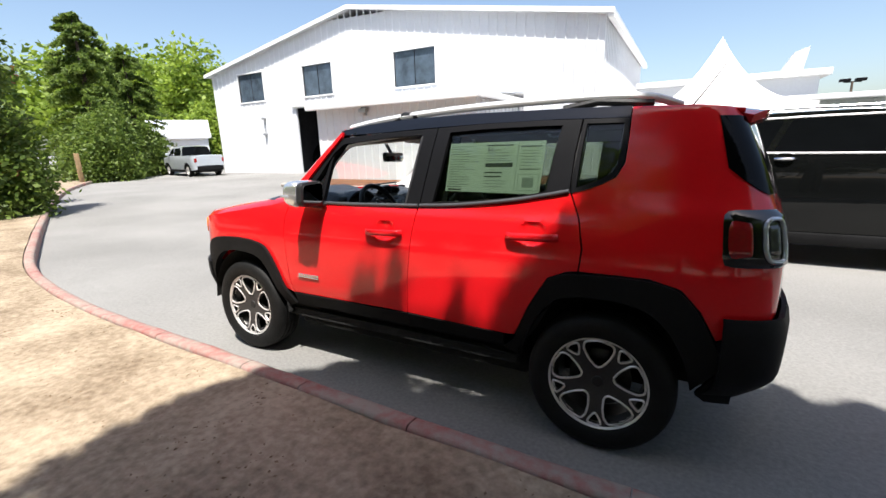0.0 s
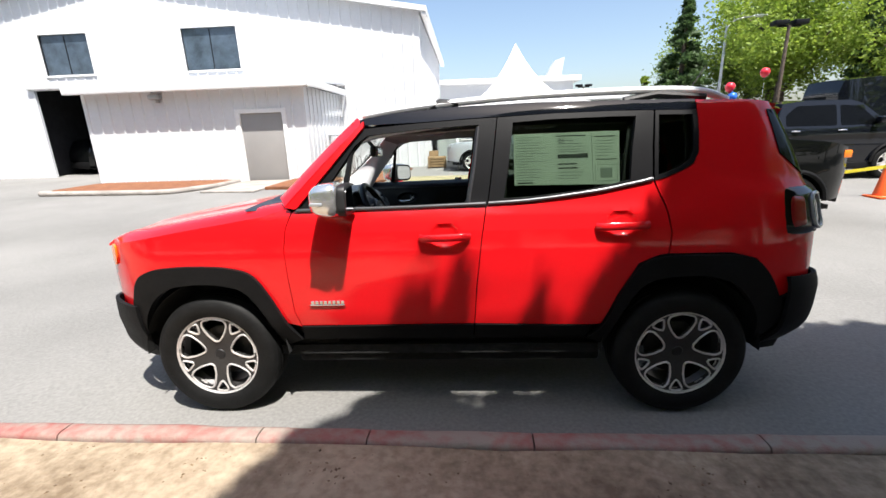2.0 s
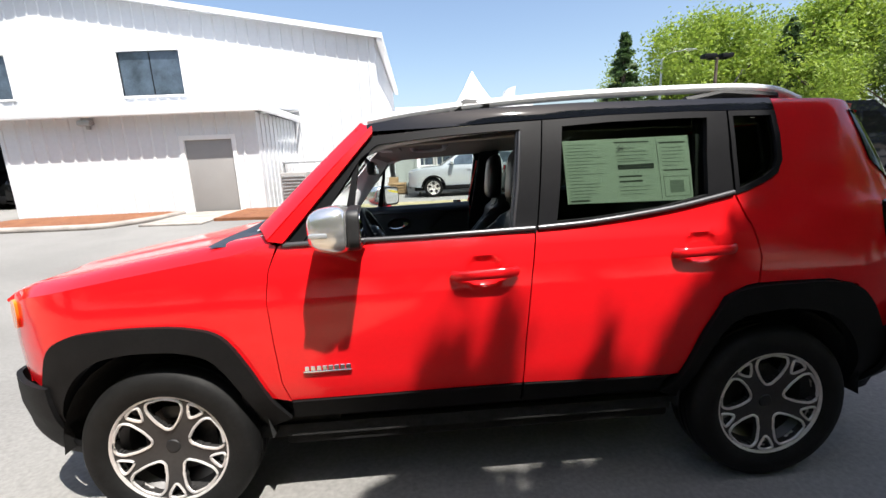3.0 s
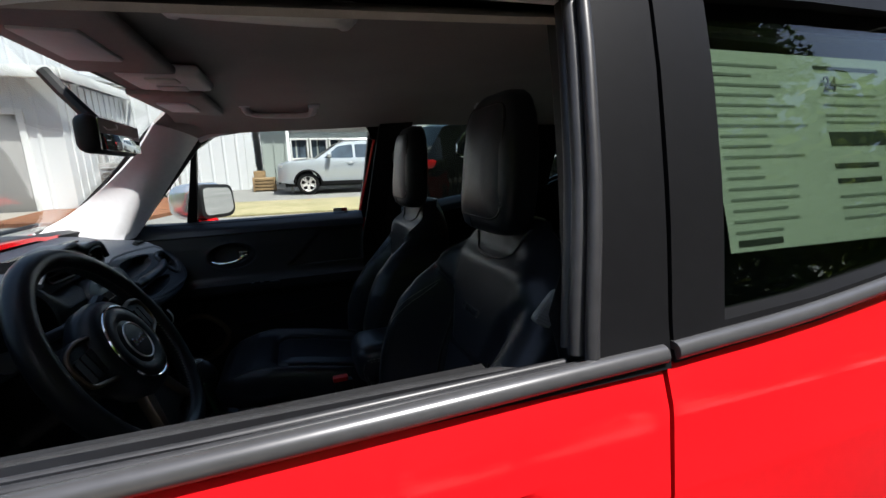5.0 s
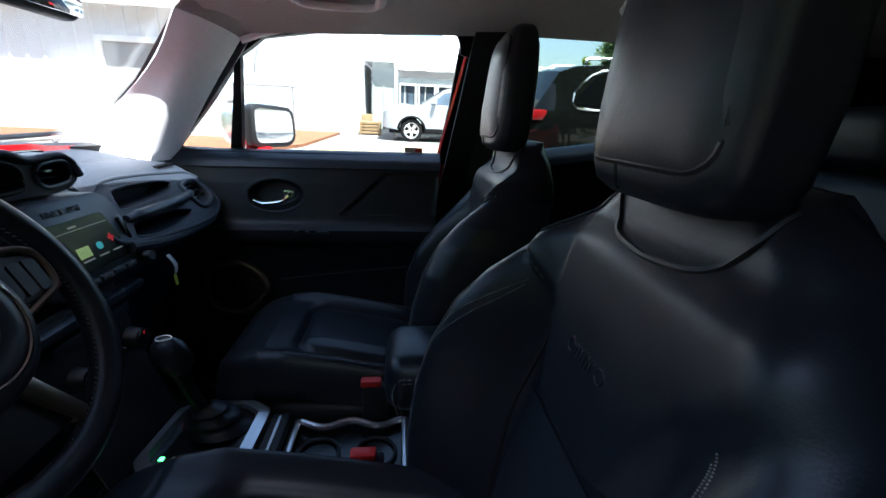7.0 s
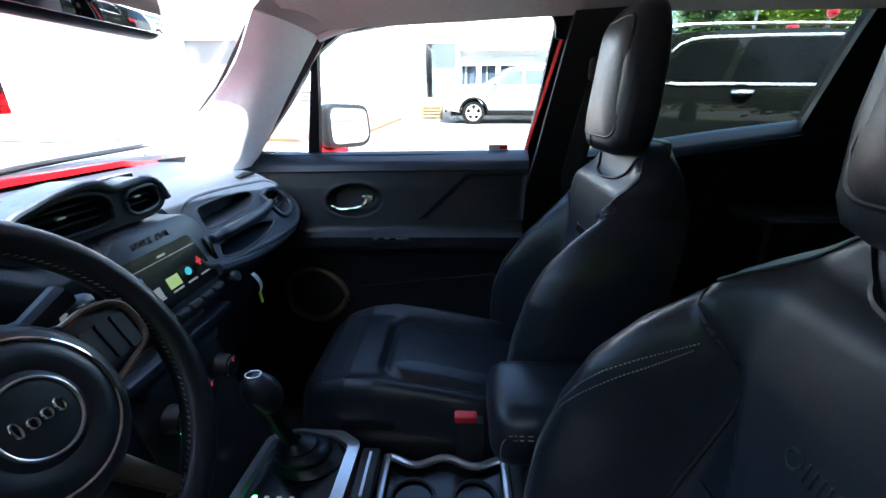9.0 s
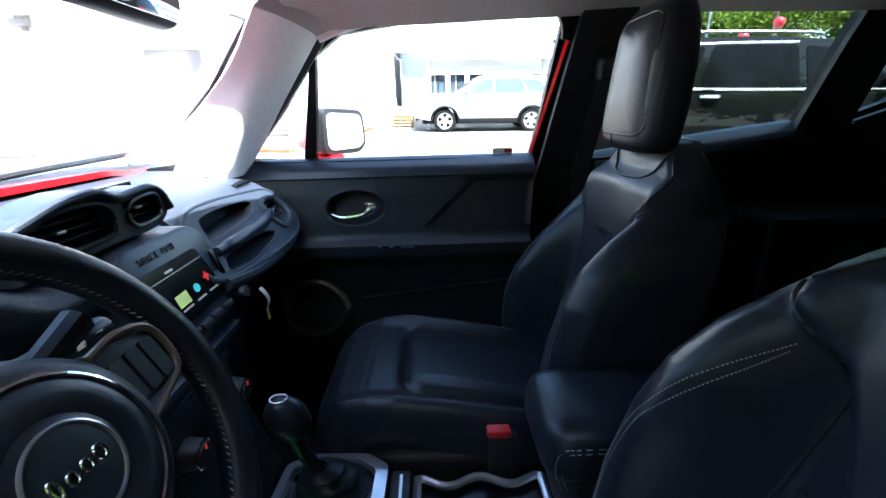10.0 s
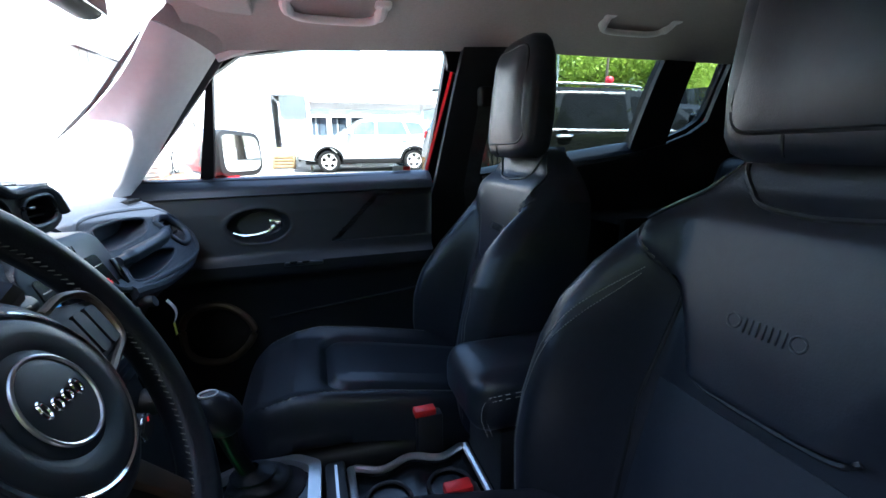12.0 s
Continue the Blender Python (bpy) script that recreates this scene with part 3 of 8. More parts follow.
    dr = part("door", box_bm(door[0] + 0.05, door[1] - 0.05, LY + 0.03, LY + 0.08, 0.03, 2.31, 0.006), "grey_door", lt, "plain grey painted steel door")
    fr = bmesh.new()
    for a, b, c, d in ((door[0] - .09, door[0] + .05, 0, 2.45), (door[1] - .05, door[1] + .09, 0, 2.45), (door[0] + .05, door[1] - .05, 2.31, 2.45)):
        box_bm(a, b, LY - 0.05, LY + 0.1, c, d, 0.01, 1, fr)
    part("door_frame", fr, "white_trim", lt)
    lamp = part("flood_lamp", box_bm(-10.45, -10.05, LY - 0.28, LY - 0.04, 2.86, 3.02, 0.04), "steel", lt, "small grey twin flood lamp")
    part("bracket", box_bm(-10.3, -10.2, LY - 0.1, LY, 2.75, 2.9, 0.01), "steel", lamp)
    # heat pump by the corner
    hp = thing("heat_pump", "beige louvred outdoor heat pump beside the lean-to", "heat pump")
    part("casing", box_bm(-4.75, -3.9, 12.3, 13.0, 0.0, 1.15, 0.03), "grey_door", hp)
    for k in range(9):
        part("louvre", box_bm(-4.7, -3.95, 12.27, 12.30, 0.12 + k * 0.11, 0.17 + k * 0.11, 0.006, 1), "steel", hp)
    # low wing behind
    wg = thing("rear_wing", "low flat-roofed white wing behind the warehouse", "building", kind="structure")
    part("wall", box_bm(-1.4, 7.2, 27.0, 34.0, 0, 4.3), "white_metal", wg)
    part("roof_edge", box_bm(-1.4, 7.6, 26.6, 34.2, 4.3, 4.62, 0.02), "white_trim", wg)
    part("roof_cowl", poly_bm([(5.6, 4.62), (6.6, 4.62), (6.8, 5.9), (6.2, 5.7)], 28, 29, "xz"), "roof_metal", wg, "tilted grey cowl on the roof", smooth=False)


def build_yard_office():
    of = thing("yard_office", "grey portable office with a row of framed windows", "building", kind="structure")
    part("wall", box_bm(-1.3, 8.0, 20.3, 25, 0, 2.75), "grey_wall", of)
    for k in range(20):
        part("batten", box_bm(-1.25 + k * 0.47, -1.19 + k * 0.47, 20.25, 20.3, 0, 2.7), "grey_wall", of)
    part("roof", box_bm(-1.6, 8.3, 19.9, 25.3, 2.75, 2.95, 0.02), "white_trim", of)
    for k in range(6):
        window_thing(0.0 + k * 0.86, 0.66 + k * 0.86, 1.05, 1.85, 20.2, of, 2)


def build_tent():
    t = thing("pagoda_tent", "white pagoda tent with a tall pointed canvas roof", "tent")
    cx, cy, h = 2.35, 16.9, 2.55

    def fn(u, v):
        a = 2 * math.pi * u
        k = 1 / max(abs(math.cos(a)), abs(math.sin(a)))
        r = h * (1 - v) * k
        z = 2.45 + 2.5 * v ** 2.2
        return (cx + r * math.cos(a), cy + r * math.sin(a), z)
    part("canopy", grid_bm(fn, 32, 9, closed_u=True), "canvas", t, angle=50)
    for a, b in (((-1, -1), (1, -1)), ((1, -1), (1, 1)), ((1, 1), (-1, 1)), ((-1, 1), (-1, -1))):
        p, q = Vector((cx + a[0] * h, cy + a[1] * h, 0)), Vector((cx + b[0] * h, cy + b[1] * h, 0))
        bm = grid_bm(lambda u, v: tuple(p.lerp(q, u) + Vector((0, 0, 2.44 - 0.25 * v - 0.04 * v * abs(math.sin(u * 18))))), 40, 2)
        part("valance", thicken(bm, 0.01), "canvas", t)
    for sx in (-1, 1):
        for sy in (-1, 1):
            x, y = cx + sx * (h - 0.06), cy + sy * (h - 0.06)
            part("leg", box_bm(x - 0.05, x + 0.05, y - 0.05, y + 0.05, 0, 2.45, 0.008), "white_trim", t)


build_warehouse()
build_yard_office()
build_tent()

# ---- red compact SUV, outside ----
TILT = radians(2.6)
car = thing("compact_suv", "glossy red compact SUV with black roof and open driver window", "car",
            Matrix.Translation((0, -0.85, 0)) @ Matrix.Rotation(-TILT, 4, "X") @ Matrix.Translation((0, 0.85, 0)))


TAIL_START, TAIL_DROP = 1.56, 0.17


def tail_edge(z):
    """Where the rounded rear corner meets the flat of the tail, by height."""
    return float(np.interp(z, [0.30, 0.78, 1.0, 1.2, 1.4, 1.64, 1.70], [1.95, 1.965, 1.965, 1.935, 1.87, 1.775, 1.75]))


def tail_point(s, z, side, off=0.0):
    """A point of the rear: s from 0 to 1 goes round the corner, from 1 to 2 along the back to the middle."""
    xe = tail_edge(z)
    w0 = half_width(TAIL_START, z)
    if s <= 1:
        a = s * math.pi / 2
        q = 2 / 2.3
        x = TAIL_START + (xe - TAIL_START) * math.sin(a) ** q
        y = w0 - TAIL_DROP * (1 - math.cos(a) ** q)
        n = Vector((math.sin(a) * TAIL_DROP, math.cos(a) * (xe - TAIL_START), 0)).normalized()
    else:
        ye = w0 - TAIL_DROP
        y = ye * (2 - s)
        x = xe + 0.065 * (1 - (2 - s) ** 3)
        n = Vector((1.0, 0.25 * (2 - s) ** 2, 0)).normalized()
    return (x + n.x * off, side * (y + n.y * off), z)


def half_width(x, z):
    """Half the body's width at a place along it and a height."""
    w = np.interp(z, [0.15, 0.30, 0.44, 0.53, 0.60, 0.80, 0.95, 1.05, 1.13, 1.18, 1.30, 1.40, 1.50, 1.60, 1.65, 1.70],
                  [0.72, 0.775, 0.828, 0.870, 0.883, 0.893, 0.890, 0.880, 0.860, 0.835, 0.806, 0.778, 0.748, 0.712, 0.692, 0.655])
    if x < -1.5:
        w -= 0.27 * ((-1.5 - x) / 0.5) ** 2.2
    if x > 1.2:
        w += 0.020 * math.exp(-((z - 1.195) / 0.05) ** 2) * min(1.0, (x - 1.2) / 0.35)
    if x > TAIL_START:
        t = min(1.0, (x - TAIL_START) / (tail_edge(z) - TAIL_START))
        w -= TAIL_DROP * (1 - (1 - t ** 2.3) ** (1 / 2.3))
    return float(w)


def side_panel(name, outline, material, side, parent, off=0.0, thick=0.014, label="", dents=(), step=0.05, rnd=0.0, angle=30, fine_x=()):
    """A body panel with an outline in the side view, bent to the body's side."""
    bm = bmesh.new()
    pts = round_outline(outline, rnd) if rnd else outline
    bm.faces.new([bm.verts.new((x, 0, z)) for x, z in pts])
    xs, zs = [p[0] for p in pts], [p[1] for p in pts]
    cuts = [("x", v) for v in np.arange(min(xs) + step, max(xs), step)] + [("z", v) for v in np.arange(min(zs) + step * 0.7, max(zs), step * 0.7)]
    cuts += [("x", v) for v in fine_x]
    for cx, cz, rx, rz, _ in dents:
        cuts += [("x", v) for v in np.linspace(cx - rx, cx + rx, 11)] + [("z", v) for v in np.linspace(cz - rz, cz + rz, 9)]
    for ax, v in cuts:
        bmesh.ops.bisect_plane(bm, geom=bm.verts[:] + bm.edges[:] + bm.faces[:], plane_co=(v, 0, 0) if ax == "x" else (0, 0, v), plane_no=(1, 0, 0) if ax == "x" else (0, 0, 1))
    for v in bm.verts:
        o = off
        for cx, cz, rx, rz, depth in dents:
            q = ((v.co.x - cx) / rx) ** 2 + ((v.co.z - cz) / rz) ** 2
            o -= depth * max(0.0, 1 - q) ** 0.5 if q < 1 else 0
        v.co.y = side * (half_width(v.co.x, v.co.z) + o)
    if thick:
        bmesh.ops.recalc_face_normals(bm, faces=bm.faces)
        f = bm.faces[:]
        if sum(q.normal.y * side for q in f) < 0:
            bmesh.ops.reverse_faces(bm, faces=f)
        r = bmesh.ops.extrude_face_region(bm, geom=f)
        nv = [v for v in r["geom"] if isinstance(v, bmesh.types.BMVert)]
        back = set(nv)
        for v in bm.verts:
            if v not in back:
                v.co.y -= side * thick
    return part(name, bm, material, parent, label, angle=angle)


ARCH_F = [(-1.80, 0.44), (-1.75, 0.62), (-1.675, 0.80), (-1.58, 0.865), (-1.45, 0.885), (-1.28, 0.888), (-1.12, 0.875), (-1.0, 0.83), (-0.915, 0.70), (-0.845, 0.55), (-0.785, 0.44)]
ARCH_F_IN = [(-1.70, 0.40), (-1.665, 0.55), (-1.59, 0.68), (-1.49, 0.76), (-1.39, 0.785), (-1.28, 0.79), (-1.17, 0.782), (-1.06, 0.745), (-0.985, 0.65), (-0.925, 0.53), (-0.885, 0.40)]
ARCH_R = [(0.79, 0.44), (0.865, 0.52), (0.94, 0.70), (1.03, 0.855), (1.12, 0.897), (1.30, 0.907), (1.48, 0.905), (1.60, 0.872), (1.68, 0.785), (1.745, 0.665), (1.79, 0.56)]
ARCH_R_IN = [(0.885, 0.40), (0.925, 0.53), (0.985, 0.66), (1.06, 0.755), (1.16, 0.79), (1.285, 0.80), (1.40, 0.79), (1.50, 0.755), (1.585, 0.67), (1.645, 0.55), (1.68, 0.40)]
SEAM = [(0.186, 0.54), (0.20, 0.75), (0.228, 1.0), (0.256, 1.172)]


def hood_z(x):
    return float(np.interp(x, [-1.97, -1.90, -1.78, -1.4, -0.95, -0.78], [0.97, 1.02, 1.062, 1.125, 1.192, 1.21]))


def roof_z(x, y):
    c = np.interp(x, [-0.50, -0.40, -0.2, 0.1, 0.5, 1.0, 1.35, 1.85, 2.0], [1.635, 1.655, 1.685, 1.703, 1.712, 1.706, 1.695, 1.668, 1.655])
    return float(c - 0.024 * min(1.1, abs(y) / 0.62) ** 4.0)


def strip(a, b):
    """A ring or band between two lines of (x, z) points, as one outline."""
    return list(a) + list(b)[::-1]


def build_side(side):
    who = "driver" if side < 0 else "passenger"
    # front wing and the band over it up to the bonnet
    fender = [(-0.772, 0.53), (-0.80, 0.62), (-0.812, 0.80), (-0.822, 0.96), (-0.806, 1.08), (-0.775, 1.165), (-0.80, 1.18), (-0.95, 1.14), (-1.4, 1.072), (-1.78, 1.01), (-1.90, 0.965), (-1.955, 0.90),
              (-1.975, 0.72), (-1.85, 0.66), (-1.765, 0.63), *[p for p in ARCH_F[2:-1]]]
    fender[-1:] = [ARCH_F[-2]]
    side_panel("front_wing", fender, "red", side, car)
    def top(u, v):
        x = -1.93 + u * 1.14
        zo = hood_z(x) - 0.052
        wo = half_width(x, zo)
        wi = min(0.70, wo - 0.02)
        y = wi + (wo - wi) * v
        return (x, side * y, hood_z(x) - 0.052 * v ** 2.2)
    part("wing_top", thicken(grid_bm(top, 24, 8), -0.01 * side), "red", car)
    # arches
    side_panel("wheel_arch", strip(smooth_line(ARCH_F, 44), smooth_line(ARCH_F_IN, 44)), "cladding", side, car, off=0.022, thick=0.05, label="matt black wheel arch cladding")
    side_panel("wheel_arch", strip(smooth_line(ARCH_R, 44), smooth_line(ARCH_R_IN, 44)), "cladding", side, car, off=0.022, thick=0.05, label="matt black wheel arch cladding")
    for cx in (-1.285, 1.285):
        bm = bmesh.new()
        n, r = 14, 0.43
        ring = [[bm.verts.new((cx + r * math.cos(math.pi * (i / n)) * 0.97, side * y, 0.36 + r * math.sin(math.pi * (i / n)))) for i in range(n + 1)] for y in (0.86, 0.5)]
        for i in range(n):
            bm.faces.new((ring[0][i], ring[0][i + 1], ring[1][i + 1], ring[1][i]))
        bm.faces.new(ring[1])
        part("wheel_well", bm, "carpet", car, "black wheel well liner")
    # doors
    fd_dents = [(0.035, 1.028, 0.075, 0.062, 0.022)]
    fdoor = [(-0.769, 0.535), (-0.795, 0.62), (-0.8075, 0.80), (-0.8175, 0.96), (-0.8015, 1.08), (-0.764, 1.168), (-0.6, 1.162), (-0.2, 1.164), (0.251, 1.172), *[(x - 0.003, z) for x, z in SEAM[::-1][1:]]]
    d = side_panel("front_door", fdoor, "red", side, car, dents=fd_dents, label="red front door with its window " + ("wound down" if side < 0 else "shut"))
    side_panel("door_cladding", [(-0.775, 0.44), (-0.766, 0.53), (0.18, 0.536), (0.176, 0.44)], "cladding", side, d, off=0.012, thick=0.03)
    handle(d, side, -0.09, 0.166, 1.022)
    if side < 0:
        badge(d)
    r_dents = [(0.935, 1.072, 0.075, 0.062, 0.022)]
    rdoor = [*[(x + 0.002, z) for x, z in SEAM], (0.5, 1.187), (0.8, 1.222), (0.98, 1.252), (1.10, 1.272), (1.152, 1.15), (1.178, 1.02), (1.168, 0.914), (1.12, 0.907), (1.025, 0.865), (0.933, 0.705), (0.858, 0.53), (0.80, 0.525)]
    e = side_panel("rear_door", rdoor, "red", side, car, dents=r_dents, label="red rear door with privacy glass")
    side_panel("door_cladding", [(0.186, 0.44), (0.19, 0.536), (0.80, 0.522), (0.79, 0.45)], "cladding", side, e, off=0.012, thick=0.03)
    handle(e, side, 0.81, 1.064, 1.062)
    # sill
    def sill(u, v):
        return (-0.80 + 1.62 * u, side * (0.832 - 0.12 * v ** 0.6), 0.440 - 0.135 * v)
    part("sill", thicken(grid_bm(sill, 12, 8), 0.02 * side), "cladding", car, "matt black sill tucked under the doors")
    # quarter panel
    corner = [(tail_edge(z) - 0.001, z) for z in (1.645, 1.58, 1.5, 1.4, 1.3, 1.2, 1.1, 1.0, 0.9, 0.80)]
    quarter = [(1.176, 0.914), (1.186, 1.02), (1.16, 1.15), (1.108, 1.276), (1.16, 1.288), (1.24, 1.318), (1.30, 1.352), (1.332, 1.42), (1.337, 1.55), (1.337, 1.672), (1.60, 1.664),
               *corner, (1.92, 0.745), (1.80, 0.69), (1.75, 0.672), (1.685, 0.795), (1.604, 0.882), (1.48, 0.914), (1.30, 0.915)]
    side_panel("quarter_panel", quarter, "red", side, car, fine_x=np.arange(1.58, 1.966, 0.012), angle=60)
    # cant rail in black
    cant = [(-0.40, 1.60), (-0.10, 1.605), (0.20, 1.618), (0.6, 1.628), (1.0, 1.63), (1.332, 1.622), (1.332, 1.676), (1.0, 1.683), (0.5, 1.688), (0.1, 1.68), (-0.2, 1.66), (-0.405, 1.628)]
    side_panel("cant_rail", cant, "black_paint", side, car, off=0.004, thick=0.03)
    # A-pillar
    def flank(u, v):
        a = Vector((-0.80 + 0.42 * u, 0, 1.185 + 0.43 * u))
        b = Vector((-0.742 + 0.362 * u, 0, 1.175 + 0.408 * u))
        p = a.lerp(b, v)
        return (p.x, side * (half_width(p.x, p.z) + 0.004), p.z)
    part("a_pillar_flank", thicken(grid_bm(flank, 12, 4), 0.02 * side), "red", car)
    def face(u, v):
        xo, zo = -0.80 + 0.42 * u, 1.185 + 0.43 * u
        o = Vector((xo, side * (half_width(xo, zo) + 0.004), zo))
        i = Vector((-0.858 + 0.43 * u, side * (0.744 - 0.112 * u), 1.222 + 0.425 * u))
        p = o.lerp(i, v)
        p.z += 0.010 * math.sin(math.pi * v) * (1 - u) - 0.012 * u ** 3
        return tuple(p)
    part("a_pillar", thicken(grid_bm(face, 12, 6), 0.014 * side), "red", car)
    def inner(u, v):
        xo, zo = -0.80 + 0.42 * u, 1.185 + 0.43 * u
        o = Vector((xo + 0.02, side * (half_width(xo, zo) - 0.03), zo - 0.02))
        i = Vector((-0.872 + 0.43 * u, side * (0.718 - 0.115 * u), 1.216 + 0.425 * u))
        return tuple(o.lerp(i, v))
    side_panel("a_pillar_lining", [(-0.815, 1.15), (-0.41, 1.585), (-0.36, 1.575), (-0.42, 1.49), (-0.70, 1.16)], "black_plastic", side, car, off=-0.05, thick=0.008)
    part("a_pillar_lining", thicken(grid_bm(inner, 12, 3), 0.006 * side), "black_plastic", car)
    # front window frame
    o = [(-0.752, 1.166), (-0.582, 1.358), (-0.458, 1.528), (-0.385, 1.580), (-0.1, 1.600), (0.12, 1.610), (0.318, 1.616), (0.285, 1.36), (0.258, 1.168)]
    i = [(-0.672, 1.176), (-0.535, 1.345), (-0.432, 1.492), (-0.365, 1.545), (-0.1, 1.568), (0.10, 1.578), (0.225, 1.582), (0.198, 1.36), (0.168, 1.174)]
    if side > 0:
        i = [(-0.690, 1.197), (-0.555, 1.345), (-0.445, 1.478), (-0.37, 1.528), (-0.1, 1.568), (0.10, 1.588), (0.225, 1.597)] + i[7:]
    ring_panel("window_frame", o, i, "frame_black", side, d, 0.006, 0.05 if side < 0 else 0.03)
    def belt(door, pts):
        line = [(x, side * (half_width(x, z) + 0.006), z) for x, z in smooth_line(pts, 30)]
        part("belt_trim", tube_bm(line, 0.0105, 16), "belt_satin", door, "satin black belt moulding")
    belt(d, [(-0.745, 1.17), (-0.6, 1.172), (-0.2, 1.174), (0.252, 1.183)])
    belt(e, [(0.266, 1.184), (0.5, 1.197), (0.8, 1.231), (0.98, 1.262), (1.095, 1.285)])
    side_panel("window_divider", [(-0.525, 1.18), (-0.487, 1.18), (-0.435, 1.52), (-0.452, 1.50)], "frame_black", side, d, off=-0.004, thick=0.03)
    if side > 0:
        arc = [(0.135 + 0.085 * math.sin(a), 1.512 + 0.085 * math.cos(a)) for a in np.linspace(0, math.pi / 2, 9)]
        side_panel("frame_corner", [(0.262, 1.50), (0.27, 1.612), (0.135, 1.612), *arc], "frame_black", side, d, off=-0.028, thick=0.02, label="rounded black corner of the window frame")
    gl = side_panel("quarter_light", [(-0.68, 1.19), (-0.52, 1.19), (-0.45, 1.50), (-0.53, 1.36)], "glass", side, d, off=-0.022, thick=0.004, label="small fixed triangular pane")
    gl.visible_shadow = False
    if side > 0:
        gl = side_panel("glass", [(-0.49, 1.185), (0.22, 1.19), (0.25, 1.602), (-0.1, 1.573), (-0.36, 1.537), (-0.44, 1.495)], "glass", side, d, off=-0.022, thick=0.004)
        gl.visible_shadow = False
    # rear door window frame, with the broad pillars
    o = [(0.264, 1.172), (0.292, 1.36), (0.324, 1.616), (0.6, 1.626), (0.95, 1.628), (1.118, 1.624), (1.10, 1.45), (1.094, 1.272), (0.98, 1.248), (0.8, 1.218), (0.5, 1.183)]
    i = [(0.345, 1.205), (0.372, 1.36), (0.402, 1.588), (0.6, 1.598), (0.90, 1.601), (1.028, 1.599), (1.002, 1.45), (0.985, 1.282), (0.94, 1.272), (0.78, 1.24), (0.5, 1.212)]
    ring_panel("window_frame", o, i, "frame_black", side, e, 0.006, 0.03)
    g = side_panel("glass", [(0.335, 1.195), (0.5, 1.205), (0.8, 1.232), (0.99, 1.27), (1.01, 1.45), (1.035, 1.605), (0.6, 1.604), (0.395, 1.594), (0.365, 1.36)], "glass_dark", side, e, off=-0.018, thick=0.004, label="dark privacy glass")
    o = [(1.104, 1.276), (1.112, 1.45), (1.126, 1.624), (1.332, 1.62), (1.333, 1.52), (1.325, 1.41), (1.297, 1.356), (1.24, 1.322), (1.16, 1.291)]
    i = [(1.124, 1.30), (1.13, 1.45), (1.142, 1.602), (1.31, 1.599), (1.31, 1.52), (1.303, 1.42), (1.283, 1.375), (1.235, 1.343), (1.16, 1.313)]
    ring_panel("quarter_frame", o, i, "frame_black", side, car, 0.006, 0.03)
    g = side_panel("quarter_glass", i, "glass_dark", side, car, off=-0.006, thick=0.004, label="dark privacy glass")
    # bumper ends
    def chin(u, v):
        z = 0.315 + 0.345 * v
        s = 0.42 + 1.58 * u
        o = 0.016 + 0.045 * (1 - v) ** 1.5 * min(1.0, u * 3)
        if s <= 1:
            x = -1.5 - 0.455 * s
            y, n = half_width(x, z), Vector((-0.6 * s, 1 - 0.5 * s, 0)).normalized()
        else:
            ye = half_width(-1.955, z)
            y = ye * (2 - s)
            x, n = -1.955 - 0.085 * (1 - (2 - s) ** 2.5), Vector((-1, 0.3 * (2 - s), 0)).normalized()
        k = max(0.0, 1 - v / 0.3) ** 2
        return (x + n.x * o + 0.05 * k, side * (y + n.y * o), z)
    part("front_bumper", thicken(grid_bm(chin, 36, 12), 0.02 * side), "cladding", car, "matt black lower bumper", angle=50)
    def bump(u, v):
        z = 0.345 + 0.435 * v
        x, y, z = tail_point(0.30 + 1.70 * u, z, side, 0.030 - 0.02 * max(0.0, (v - 0.8) / 0.2) ** 2)
        k = max(0.0, 1 - v / 0.35)
        lift = 0.10 * max(0.0, (u - 0.15) / 0.85) ** 0.7 * (1 - v) ** 2
        return (x - 0.06 * k ** 1.6, y - side * 0.03 * k ** 1.6, z + 0.03 * k + lift)
    part("rear_bumper", thicken(grid_bm(bump, 40, 14), 0.02 * side), "cladding", car, "matt black rear bumper", angle=50)
    side_panel("rear_bumper_end", [(1.70, 0.38), (1.795, 0.56), (1.752, 0.668), (1.80, 0.687), (1.84, 0.71), (1.84, 0.345), (1.74, 0.345)], "cladding", side, car, off=0.014, thick=0.03, label="matt black bumper end")
    # side marker by the headlight
    side_panel("turn_signal", [(-1.905, 0.87), (-1.91, 0.96), (-1.895, 0.995), (-1.845, 0.99), (-1.835, 0.93), (-1.85, 0.88)], "amber", side, car, off=0.012, thick=0.03, rnd=0.02, label="amber side marker lens")
    # tail lamp
    def lamp_bm(s0, s1, z0, z1, off, depth, r=0.2, n=18, m=10):
        def fn(u, v):
            a, b = 2 * u - 1, 2 * v - 1
            f = max(0.0, 1 - max(abs(a), abs(b)) ** 8)
            a *= 1 - r * 0.35 * abs(b) ** 6
            b *= 1 - r * 0.35 * abs(a) ** 6
            return tail_point(s0 + (s1 - s0) * (a + 1) / 2, z0 + (z1 - z0) * (b + 1) / 2, side, off - depth * (1 - f))
        return grid_bm(fn, n, m)
    lamp = part("tail_lamp", lamp_bm(0.24, 0.96, 0.985, 1.235, 0.022, 0.03), "gloss_black", car, "black-framed square tail lamp", angle=50)
    part("red_lens", lamp_bm(0.285, 0.46, 1.035, 1.185, 0.027, 0.008, 0.6), "lamp_red", lamp, "red lamp lens")
